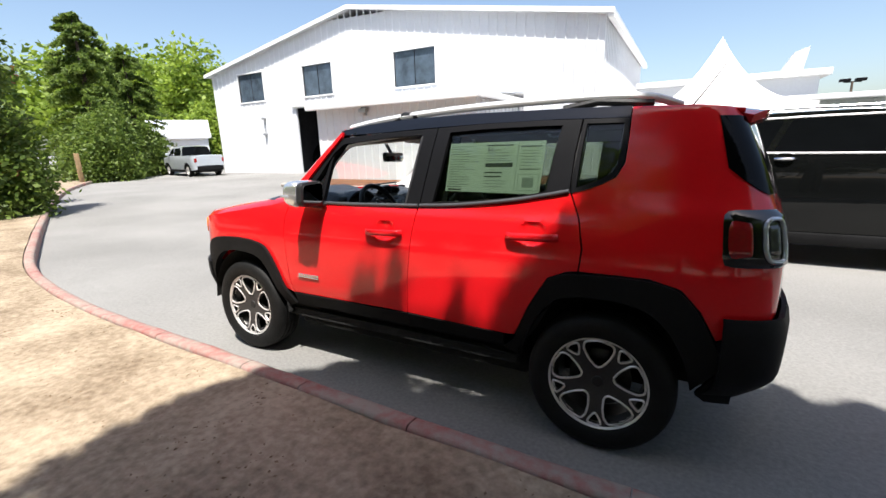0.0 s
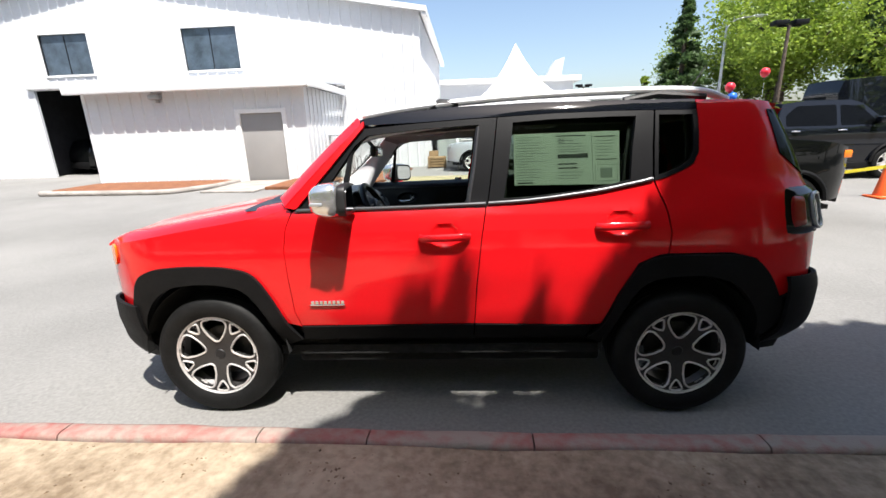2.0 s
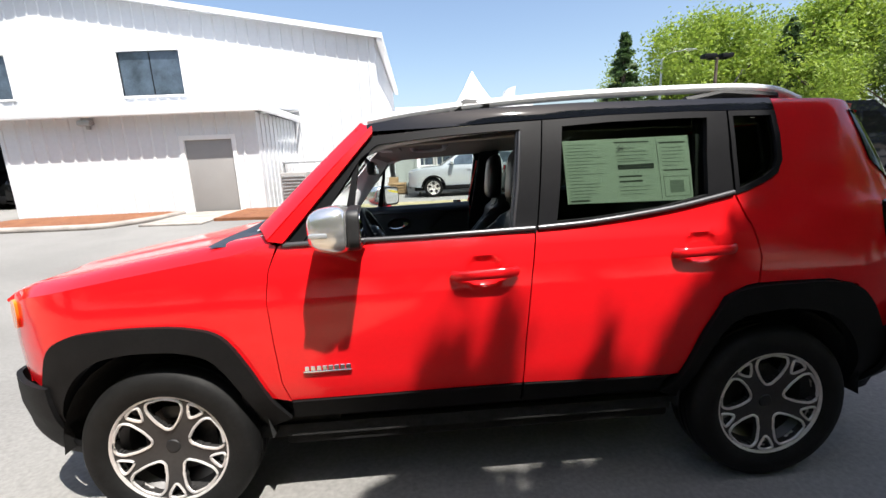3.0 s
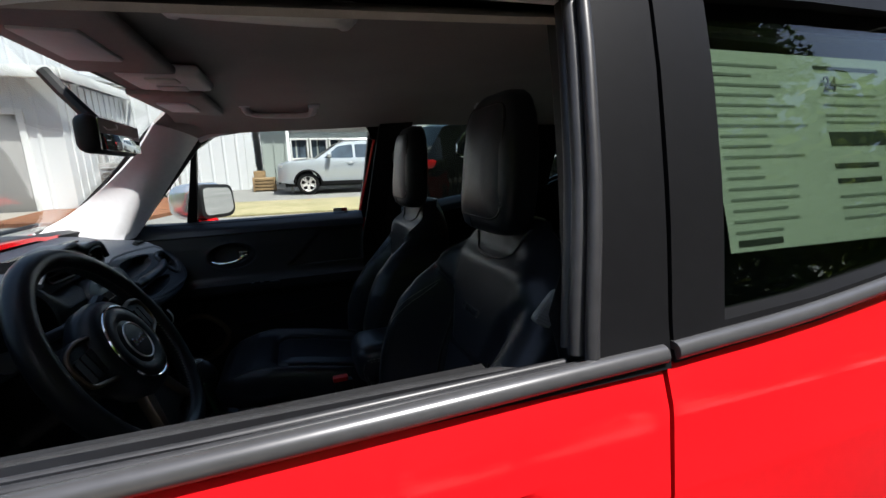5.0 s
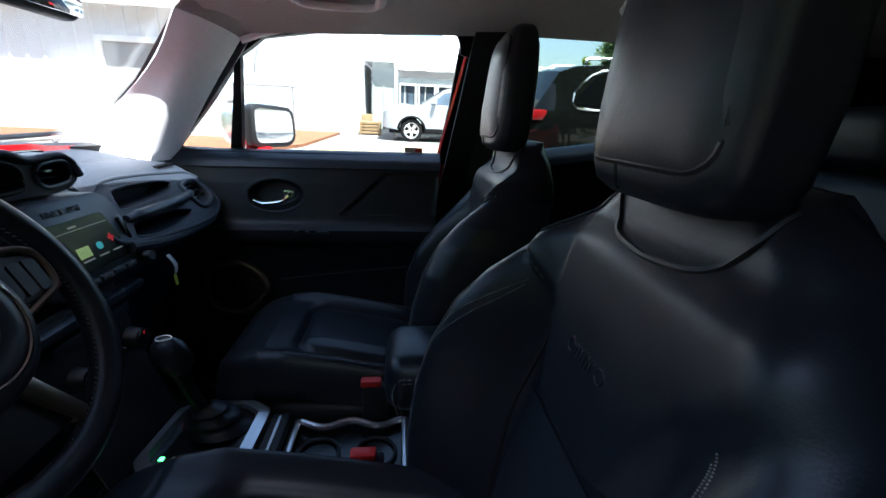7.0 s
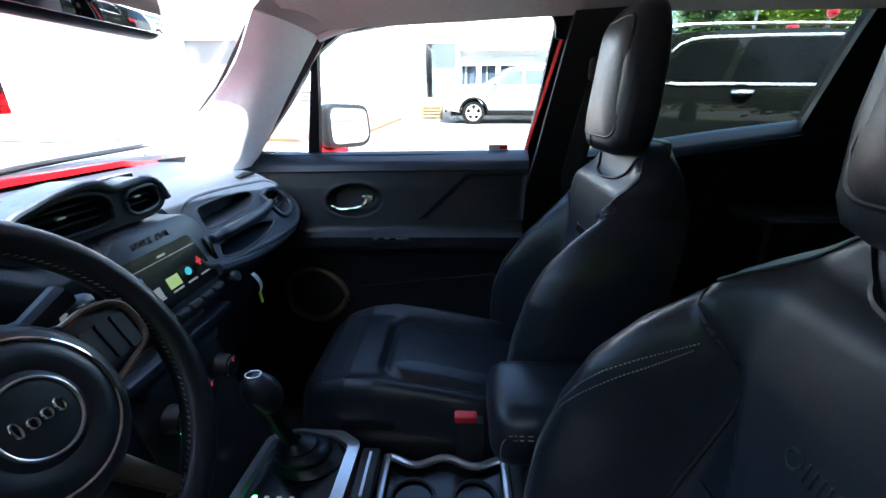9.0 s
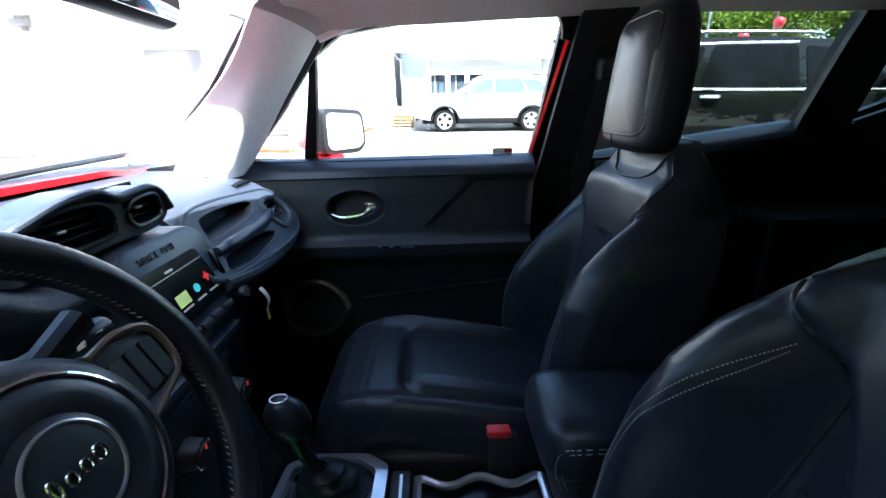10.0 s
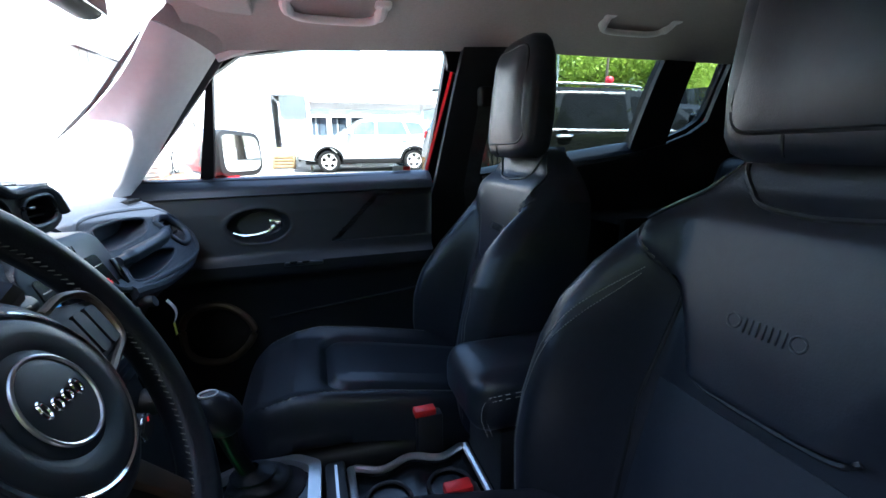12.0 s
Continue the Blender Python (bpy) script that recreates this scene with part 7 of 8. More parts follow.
def build_console():
    con = part("centre_console", box_bm(-0.50, 0.42, -0.10, 0.118, 0.38, 0.651, 0.03, 3), "black_plastic", car, "black centre console")
    ob = round_outline([(-0.43, -0.05), (-0.42, 0.105), (-0.37, 0.128), (-0.27, 0.125), (-0.228, 0.095), (-0.232, -0.06), (-0.27, -0.09), (-0.40, -0.085)], 0.012)
    ib = [((x + 0.325) * 0.80 - 0.327, (y - 0.02) * 0.80 + 0.02) for x, y in ob]
    bm = bmesh.new()
    n = len(ob)
    L = [[bm.verts.new((x, y, z)) for x, y in o] for o, z in ((ob, 0.672), (ob, 0.702), (ib, 0.708), (ib, 0.672))]
    for a, b in zip(L, L[1:]):
        for i in range(n):
            bm.faces.new((a[i], a[(i + 1) % n], b[(i + 1) % n], b[i]))
    part("shifter_bezel", bm, "satin_silver", con, "satin silver gear selector bezel", angle=30)
    part("selector_plate", poly_bm(ib, 0.672, 0.690, "xy"), "screen", con)
    for k in range(4):
        part("gear_mark", box_bm(-0.395 + k * 0.022, -0.387 + k * 0.022, -0.035, -0.027, 0.690, 0.692), "ui_led" if k == 0 else "ui_grey", con)
    boot = bmesh.new()
    def bt(u, v):
        a = 2 * math.pi * u
        r = 0.058 - 0.040 * v + 0.005 * math.sin(v * 18)
        return (-0.322 - 0.022 * v + r * math.cos(a) * 1.15, 0.066 - 0.022 * v + r * math.sin(a), 0.688 + 0.065 * v)
    lever = part("gear_lever", grid_bm(bt, 28, 14, closed_u=True), "leather", con, "gear lever with pleated leather boot", angle=60)
    part("shaft", tube_bm([(-0.345, 0.044, 0.745), (-0.358, 0.028, 0.80), (-0.367, 0.016, 0.865)], [0.013, 0.012, 0.018], 12), "leather", lever)
    kb = bmesh.new()
    bmesh.ops.create_uvsphere(kb, u_segments=24, v_segments=16, radius=1)
    for v in kb.verts:
        v.co = Vector((-0.369 + v.co.x * 0.034 - 0.010 * v.co.z, 0.012 + v.co.y * 0.028, 0.880 + v.co.z * 0.038 + 0.1 * v.co.x * 0.03))
    part("knob", kb, "leather", lever, "rounded black leather knob")
    part("knob_cap", tube_bm([(-0.379 + 0.013 * math.cos(a), 0.012 + 0.011 * math.sin(a), 0.916) for a in np.linspace(0, 6.283, 21)[:-1]], 0.0016, 6, True), "satin_silver", lever)
    part("switch_pad", box_bm(-0.222, -0.185, -0.05, 0.085, 0.670, 0.700, 0.006), "black_plastic", con)
    part("pad_trim", box_bm(-0.205, -0.20, -0.03, 0.07, 0.699, 0.703), "satin_silver", con)
    # cup holders
    def wav(s, k):
        x = -0.175 + 0.235 * k
        w = 0.078 + 0.010 * math.cos(k * 4 * math.pi)
        return (x, 0.006 + s * w, 0.668)
    rim = [wav(1, k) for k in np.linspace(0, 1, 24)] + [wav(-1, k) for k in np.linspace(1, 0, 24)]
    part("cup_rim", tube_bm(rim, 0.008, 8, True, flat=0.8), "satin_silver", con, "satin silver wavy cup holder rim")
    fl = bmesh.new()
    fl.faces.new([fl.verts.new((x, y, 0.654)) for x, y, z in rim])
    part("cup_well", fl, "screen", con, "dark cup holder well")
    for x in (-0.115, 0.0):
        part("cup_cylinder", tube_bm([(x + 0.04 * math.cos(a), 0.006 + 0.042 * math.sin(a), 0.659) for a in np.linspace(0, 6.283, 25)[:-1]], 0.004, 6, True), "black_plastic", con)
    # armrest
    arm = box_bm(0.018, 0.40, -0.070, 0.112, 0.795, 0.906, 0.04, 5)
    a = part("armrest", arm, "leather", con, "padded leather armrest with pale stitching", angle=70)
    st = bmesh.new()
    for off in (0, 0.008):
        line = smooth_line([(0.40, -0.0715, 0.880 - off), (0.088, -0.0715, 0.878 - off), (0.043 + off, -0.065, 0.868 - off), (0.033 + off, -0.064, 0.838), (0.043 + off, -0.068, 0.803)], 70)
        for p, q in list(zip(line, line[1:]))[::2]:
            tube_bm([p, q], 0.001, 4, bm=st)
    ob = part("stitching", st, "stitch", a)
    ob["kind"] = "stuff"
    part("armrest_base", box_bm(0.07, 0.40, -0.06, 0.10, 0.66, 0.80, 0.01), "black_plastic", con)
    part("carpet", box_bm(-0.95, 0.87, -0.80, 0.80, 0.33, 0.385), "carpet", car, "black carpet")
    part("carpet", box_bm(0.87, 1.78, -0.60, 0.60, 0.335, 0.385), "carpet", car, "black cargo floor carpet")
    part("bulkhead", box_bm(-0.99, -0.95, -0.78, 0.78, 0.33, 1.165), "carpet", car, "black front bulkhead")
    for y0 in (-0.56, 0.14):
        part("floor_mat", box_bm(-0.85, -0.42, y0, y0 + 0.42, 0.385, 0.395, 0.004), "belt", car, "black floor mat")
    for y0, w in ((-0.30, 0.09), (-0.44, 0.12)):
        part("pedal", box_bm(-0.80, -0.77, y0, y0 + w * 0.7, 0.52, 0.62, 0.008), "black_plastic", car)


def build_rear_bench():
    b = new("rear_seat")
    b.parent = car
    b["label"] = "black leather rear bench with headrests"
    part("cushion", box_bm(0.66, 1.15, -0.62, 0.62, 0.55, 0.74, 0.06, 4), "leather", b)
    bm = box_bm(1.10, 1.24, -0.62, 0.62, 0.70, 1.24, 0.05, 4)
    for v in bm.verts:
        v.co.x += 0.25 * (v.co.z - 0.7)
    part("backrest", bm, "leather", b)
    for y in (-0.36, 0.0, 0.36):
        part("headrest", box_bm(1.22, 1.32, y - 0.13, y + 0.13, 1.23, 1.40, 0.04, 4), "leather", b)
    def lin(u, v):
        y = (2 * u - 1) * 0.69
        z = 0.42 + 1.19 * v
        return (float(np.interp(z, [0.42, 1.0, 1.2, 1.4, 1.62], [1.945, 1.945, 1.90, 1.825, 1.70])), y, z)
    part("tailgate_lining", grid_bm(lin, 9, 12), "black_plastic", car, "black tailgate lining")
    part("parcel_shelf", box_bm(1.38, 1.85, -0.68, 0.68, 1.10, 1.13, 0.01), "carpet", car, "black parcel shelf")


def build_price_sheet():
    sh = side_panel("price_sheet", [(0.405, 1.268), (0.94, 1.262), (0.948, 1.53), (0.405, 1.527)], "paper", -1, car, off=-0.0235, thick=0.0015, label="printed price sheet stuck inside the rear window")
    def bar(x0, x1, z0, z1, m="ink"):
        side_panel("print", [(x0, z0), (x1, z0), (x1, z1), (x0, z1)], m, -1, sh, off=-0.0228, thick=0.0012)
    rng = random.Random(3)
    for x0, x1, z0, z1 in ((0.625, 0.775, 1.508, 1.514), (0.63, 0.785, 1.398, 1.418), (0.63, 0.73, 1.366, 1.373), (0.63, 0.73, 1.345, 1.352), (0.82, 0.93, 1.50, 1.506), (0.825, 0.93, 1.385, 1.390), (0.42, 0.50, 1.274, 1.282), (0.74, 0.785, 1.40, 1.42)):
        bar(x0, x1, z0, z1)
    for z in np.arange(1.29, 1.515, 0.0135):
        a = rng.uniform(0.06, 0.17)
        bar(0.418, 0.418 + a, z, z + 0.0035, "ink_soft")
    for z in (1.43, 1.44, 1.455, 1.47, 1.485, 1.325, 1.31, 1.295):
        bar(0.63, 0.63 + rng.uniform(0.08, 0.15), z, z + 0.0035, "ink_soft")
    for z in (1.405, 1.42, 1.435, 1.45, 1.465, 1.48):
        bar(0.825, 0.825 + rng.uniform(0.06, 0.1), z, z + 0.0035, "ink_soft")
    for x0, x1, z0, z1 in ((0.805, 0.808, 1.272, 1.522), (0.82, 0.932, 1.278, 1.281), (0.82, 0.932, 1.36, 1.363), (0.82, 0.823, 1.278, 1.363), (0.929, 0.932, 1.278, 1.363), (0.845, 0.905, 1.295, 1.345)):
        bar(x0, x1, z0, z1, "ink_soft")
    t = letters("24", 0.03, 0.0006, "ink", sh, Matrix.Translation((0.635, -half_width(0.64, 1.475) + 0.0222, 1.478)) @ Euler((radians(78), 0, 0)).to_matrix().to_4x4(), "printed_number")


for s in (-1, 1):
    lining(s)
    a_trim(s)
    belt(s)
build_headliner()
door_card()
seat(-SEAT_Y, "driver", 0.038)
seat(SEAT_Y, "passenger")
build_dash()
build_wheel()
build_console()
build_rear_bench()
build_price_sheet()

# ---- parked vehicles ----
def vehicle(name, label, m, paint, hw, wb, prof, glass, belt_z, roof_z_, windows, wheel_r=0.37, chrome_line=None, handles=(), rails=None, lamps=(), nose=2.3, tail=-2.3, cladding=True, group="", panes="glass_win"):
    """A parked vehicle, forward along +x: bent side panels, a top skin with its glass, windows, wheels and lamps."""
    root = thing(name, label, "car" if "pickup" not in name else "pickup truck", m, group)

    def w(x, z):
        k = float(np.interp(z, [0.2, 0.45, 0.8, belt_z - 0.12, belt_z, roof_z_], [0.90, 0.965, 1.0, 0.99, 0.955, 0.77]))
        d = 0.0
        if x > nose - 0.55:
            d = 0.26 * ((x - nose + 0.55) / 0.55) ** 2.2
        if x < tail + 0.45:
            d = max(d, 0.16 * ((tail + 0.45 - x) / 0.45) ** 2.2)
        return hw * k - d
    # closed side outline with wheel openings
    low = 0.30
    bottom = [(tail, 0.42)]
    for cx in (-wb / 2, wb / 2):
        r = wheel_r + 0.07
        for i in range(13):
            a = math.pi - math.pi * i / 12
            bottom.append((cx + r * math.cos(a), max(low, wheel_r + r * math.sin(a) * 1.0)))
    bottom.append((nose, 0.42))
    outline = list(prof) + bottom
    for side in (-1, 1):
        bm = bmesh.new()
        bm.faces.new([bm.verts.new((x, 0, z)) for x, z in outline])
        for v in np.arange(tail + 0.12, nose, 0.12):
            bmesh.ops.bisect_plane(bm, geom=bm.verts[:] + bm.edges[:] + bm.faces[:], plane_co=(v, 0, 0), plane_no=(1, 0, 0))
        for v in np.arange(0.4, roof_z_ + 0.1, 0.1):
            bmesh.ops.bisect_plane(bm, geom=bm.verts[:] + bm.edges[:] + bm.faces[:], plane_co=(0, 0, v), plane_no=(0, 0, 1))
        for v in bm.verts:
            v.co.y = side * w(v.co.x, v.co.z)
        part("side_panel", bm, paint, root, angle=30)
        for pts in windows:
            wb_ = bmesh.new()
            wb_.faces.new([wb_.verts.new((x, 0, z)) for x, z in round_outline(pts, 0.05)])
            for v in np.arange(tail, nose, 0.25):
                bmesh.ops.bisect_plane(wb_, geom=wb_.verts[:] + wb_.edges[:] + wb_.faces[:], plane_co=(v, 0, 0), plane_no=(1, 0, 0))
            for v in wb_.verts:
                v.co.y = side * (w(v.co.x, v.co.z) + 0.006)
            part("window", wb_, panes, root, "tinted side window")
        if chrome_line:
            part("chrome_strip", tube_bm([(x, side * (w(x, z) + 0.006), z) for x, z in smooth_line(chrome_line, 24)], 0.014, 6), "chrome", root, "bright window moulding")
        for x, z in handles:
            part("door_handle", tube_bm(smooth_line([(x - 0.1, side * (w(x, z) + 0.0), z), (x - 0.05, side * (w(x, z) + 0.035), z), (x + 0.06, side * (w(x, z) + 0.035), z), (x + 0.1, side * w(x, z), z)], 9), 0.016, 6), "chrome", root, "chrome door handle")
        if cladding:
            for cx in (-wb / 2, wb / 2):
                r = wheel_r + 0.075
                pts = [(cx + r * math.cos(a), side * (w(cx, 0.8) + 0.008), wheel_r + r * math.sin(a)) for a in np.linspace(0.05, math.pi - 0.05, 17)]
                part("wheel_arch", tube_bm(pts, 0.035, 6), "cladding", root)
            part("sill", box_bm(-wb / 2 + wheel_r + 0.06, wb / 2 - wheel_r - 0.06, side * (hw - 0.08), side * (hw - 0.005), 0.27, 0.42, 0.02), "cladding", root)
        for x, z, dx, dz, mt in lamps:
            part("lamp", box_bm(x, x + dx, side * (w(x + dx / 2, z) - 0.12), side * (w(x + dx / 2, z) + 0.012), z, z + dz, 0.02), mt, root, "lamp lens")
        mx, mz = glass[0][0][0] - 0.42, belt_z + 0.06
        part("door_mirror", box_bm(mx - 0.06, mx + 0.08, side * (hw - 0.03), side * (hw + 0.17), mz - 0.02, mz + 0.14, 0.04, 3), paint, root)
        if rails:
            part("roof_rail", tube_bm(smooth_line([(rails[0], side * hw * 0.62, roof_z_ - 0.01), (rails[0] - 0.15, side * hw * 0.63, roof_z_ + 0.05), (rails[1] + 0.15, side * hw * 0.63, roof_z_ + 0.05), (rails[1], side * hw * 0.62, roof_z_ - 0.02)], 16), 0.018, 6), "satin_silver", root, "roof rail")
        for cx in (-wb / 2, wb / 2):
            hub = new("wheel")
            hub.parent = root
            hub.matrix_basis = pose(cx, side * (hw - 0.12), wheel_r, 0, 0, 0 if side < 0 else 180) @ Matrix.Scale(wheel_r / 0.352, 4)
            for o in WHEEL_PARTS:
                c = o.copy()
                scene.collection.objects.link(c)
                c.parent = hub
                if o.name.startswith("rim") and not o.name.startswith("rim_b"):
                    c.data = c.data.copy()
                    c.data.materials[0] = M["alloy"]
    # top skin in runs of body and glass
    fine = []
    for (x0, z0), (x1, z1) in zip(prof, prof[1:]):
        n = max(1, int(math.hypot(x1 - x0, z1 - z0) / 0.12))
        fine += [(x0 + (x1 - x0) * k / n, z0 + (z1 - z0) * k / n) for k in range(n)]
    fine.append(prof[-1])
    isglass = [any(min(a[0], b[0]) - 1e-6 <= x <= max(a[0], b[0]) + 1e-6 and min(a[1], b[1]) - 1e-6 <= z <= max(a[1], b[1]) + 1e-6 for a, b in glass) for x, z in fine]
    i = 0
    while i < len(fine) - 1:
        g = isglass[i] and isglass[i + 1]
        j = i + 1
        while j < len(fine) - 1 and (isglass[j] and isglass[j + 1]) == g:
            j += 1
        run = fine[i:j + 1]
        bm = bmesh.new()
        rows = [[bm.verts.new((x, q * w(x, z) * 1.0, z + 0.035 * (1 - q * q))) for q in np.linspace(-1, 1, 11)] for x, z in run]
        for a, b in zip(rows, rows[1:]):
            for k in range(10):
                bm.faces.new((a[k], a[k + 1], b[k + 1], b[k]))
        part("screen" if g else "top_skin", bm, "glass_win" if g else paint, root)
        i = j
    for x, zt in ((prof[0][0], prof[0][1]), (prof[-1][0], prof[-1][1])):
        part("bumper", box_bm(x - 0.05, x + 0.02 if x < 0 else x + 0.0, -w(x, 0.5), w(x, 0.5), 0.34, zt, 0.03), "cladding", root, angle=40)
    part("underside", box_bm(tail + 0.2, nose - 0.2, -hw * 0.8, hw * 0.8, 0.25, 0.32), "carpet", root)
    return root


SUV_PROF = [(2.36, 0.70), (2.37, 0.92), (2.28, 1.03), (1.9, 1.10), (1.12, 1.16), (0.42, 1.62), (0.15, 1.71), (-0.4, 1.755), (-1.2, 1.745), (-1.85, 1.68), (-2.05, 1.60), (-2.30, 1.16), (-2.36, 0.95), (-2.38, 0.60)]
SUV_GLASS = [((1.12, 1.16), (0.42, 1.62)), ((-2.05, 1.60), (-2.30, 1.16))]
SUV_WIN = [[(0.86, 1.20), (0.36, 1.58), (-0.12, 1.64), (-0.12, 1.19)], [(-0.20, 1.19), (-0.20, 1.645), (-1.05, 1.635), (-1.22, 1.20)], [(-1.30, 1.205), (-1.13, 1.63), (-1.62, 1.585), (-1.93, 1.24)]]

def tall(pts):
    """The same outline with a higher waist and roof."""
    return [(x, float(np.interp(z, [0.0, 0.6, 1.175, 1.64, 1.755], [0.0, 0.67, 1.395, 1.80, 1.885]))) for x, z in pts]


vehicle("parked_suv", "dark grey large SUV with chrome window trim beside the red car", Matrix.Translation((3.74, 4.86, -0.118)), "grey_paint", 0.965, 2.92, tall(SUV_PROF), [tall(g) for g in SUV_GLASS], 1.40, 1.88, [tall(w) for w in SUV_WIN], 0.40,
        tall([(0.9, 1.175), (0.0, 1.17), (-1.2, 1.18), (-1.9, 1.22), (-1.66, 1.60), (-1.1, 1.665), (-0.2, 1.68)]), ((-0.02, 1.32), (-1.1, 1.33)), (0.15, -1.7), ((2.12, 1.05, 0.2, 0.12, "amber"), (-2.33, 1.27, 0.17, 0.11, "lamp_red")), 2.37, -2.38)
S3 = [(x * 0.95, z * 0.955) for x, z in SUV_PROF]
vehicle("parked_suv", "silver compact SUV parked in front of the white tent", pose(1.72, 14.3, 0, 0, 0, 180), "silver_paint", 0.92, 2.70, S3, [((1.12 * .95, 1.16 * .955), (0.42 * .95, 1.62 * .955)), ((-2.05 * .95, 1.60 * .955), (-2.30 * .95, 1.16 * .955))], 1.12, 1.675,
        [[(x * 0.95, z * 0.955) for x, z in p] for p in SUV_WIN], 0.35, None, ((-0.02, 1.0), (-1.05, 1.01)), (0.15, -1.6), ((2.0, 0.88, 0.2, 0.1, "lamp_clear"), (-2.2, 1.0, 0.25, 0.12, "lamp_red")), 2.25, -2.26, panes="glass_sky")

TRUCK_PROF = [(2.88, 0.75), (2.90, 1.08), (2.75, 1.18), (1.75, 1.26), (1.05, 1.84), (0.8, 1.93), (-0.3, 1.94), (-0.85, 1.88), (-1.02, 1.32), (-1.05, 1.315), (-2.85, 1.315), (-2.90, 1.28), (-2.92, 0.66)]
TRUCK_GLASS = [((1.75, 1.26), (1.05, 1.84)), ((-0.85, 1.88), (-1.02, 1.32))]
TRUCK_WIN = [[(1.45, 1.34), (0.98, 1.78), (0.52, 1.82), (0.52, 1.33)], [(0.42, 1.33), (0.42, 1.825), (-0.5, 1.82), (-0.78, 1.60), (-0.78, 1.34)]]
vehicle("pickup_truck", "black crew-cab pickup truck parked behind the cone", Matrix.Translation((8.9, 9.45, 0)), "black_paint", 0.99, 3.6, TRUCK_PROF, TRUCK_GLASS, 1.32, 1.94, TRUCK_WIN, 0.40, None, ((0.55, 1.22), (-0.55, 1.22)), None,
        ((2.6, 0.95, 0.2, 0.18, "lamp_clear"), (-2.91, 0.95, 0.15, 0.25, "lamp_red")), 2.9, -2.92)
vehicle("pickup_truck", "weathered silver pickup truck parked by the warehouse", pose(-26.6, 14.3, 0, 0, 0, 168), "silver_paint", 0.95, 3.4, [(x * 0.95, z * 0.95) for x, z in TRUCK_PROF], [((1.75 * .95, 1.26 * .95), (1.05 * .95, 1.84 * .95)), ((-0.85 * .95, 1.88 * .95), (-1.02 * .95, 1.32 * .95))], 1.25, 1.84,
        [[(x * 0.95, z * 0.95) for x, z in p] for p in TRUCK_WIN], 0.37, None, (), None, ((2.5, 0.9, 0.2, 0.16, "lamp_clear"), (-2.77, 0.85, 0.15, 0.25, "lamp_red")), 2.755, -2.775)
VAN = [(2.5, 0.8), (2.5, 1.2), (2.2, 1.35), (1.55, 1.5), (0.95, 2.35), (0.6, 2.6), (-1.6, 2.62), (-2.4, 2.55), (-2.5, 2.2), (-2.5, 0.7)]
vehicle("parked_van", "tall black van parked at the back of the lot", Matrix.Translation((13.6, 11.6, 0)), "black_paint", 1.0, 3.2, VAN, [((1.55, 1.5), (0.95, 2.35))], 1.55, 2.62, [[(1.2, 1.62), (0.75, 2.25), (0.2, 2.28), (0.2, 1.6)], [(0.1, 1.6), (0.1, 2.28), (-1.0, 2.28), (-1.0, 1.6)]], 0.38, None, (), None, (), 2.5, -2.5)
vehicle("parked_suv", "dark SUV parked inside the service bay", pose(-17.9, 19.8, 0, 0, 0, 70), "grey_paint", 0.93, 2.8, SUV_PROF, SUV_GLASS, 1.18, 1.75, SUV_WIN, 0.36, None, (), None, ((2.12, 0.90, 0.2, 0.12, "lamp_clear"),), 2.37, -2.38)
vehicle("parked_suv", "dark blue SUV parked behind the pickup truck", pose(6.0, 10.5, 0, 0, 0, 8), "black_paint", 0.93, 2.75, SUV_PROF, SUV_GLASS, 1.18, 1.75, SUV_WIN, 0.36, None, (), None, ((2.12, 0.90, 0.2, 0.12, "lamp_clear"), (-2.33, 1.08, 0.28, 0.14, "lamp_red")), 2.37, -2.38)

# ---- trees and hedges ----
def leaf_mesh(name, centres, size, mat_name, rng, aspect=0.55, droop=0.0):
    """One mesh of many small leaves, each a folded diamond at its centre."""
    c = np.asarray(centres, float)
    n = len(c)
    a, t = rng.uniform(0, 2 * np.pi, n), rng.uniform(-0.9, 0.9, n)
    d = np.stack([np.cos(a) * np.cos(t), np.sin(a) * np.cos(t), np.sin(t) - droop], 1)
    d /= np.linalg.norm(d, axis=1, keepdims=True)
    r = rng.normal(size=(n, 3))
    s = np.cross(d, r)
    s /= np.linalg.norm(s, axis=1, keepdims=True) + 1e-9
    k = size * rng.uniform(0.6, 1.3, n)[:, None]
    v = np.stack([c - d * k, c + s * k * aspect, c + d * k, c - s * k * aspect], 1).reshape(-1, 3)
    me = bpy.data.meshes.new(name)
    me.from_pydata(v.tolist(), [], np.arange(4 * n).reshape(n, 4).tolist())
    me.materials.append(M[mat_name])
    return me


def clumps(points, per, spread, rng):
    p = np.repeat(np.asarray(points, float), per, 0)
    return p + rng.normal(size=p.shape) * spread


def trunk_bm(h, r, limbs, rng):
    bm = tube_bm(smooth_line([(0, 0, 0), (0.05 * h * rng.uniform(-1, 1), 0.03 * h * rng.uniform(-1, 1), h * 0.5), (0, 0, h)], 8), [r * (1 - 0.11 * k) for k in range(8)], 8)
    for k in range(limbs):
        a, z = rng.uniform(0, 6.28), h * rng.uniform(0.4, 0.9)
        ln = h * rng.uniform(0.25, 0.45)
        tube_bm([(0, 0, z), (math.cos(a) * ln * 0.5, math.sin(a) * ln * 0.5, z + ln * 0.35), (math.cos(a) * ln, math.sin(a) * ln, z + ln * 0.75)], [r * 0.4, r * 0.25, r * 0.1], 6, bm=bm)
    return bm


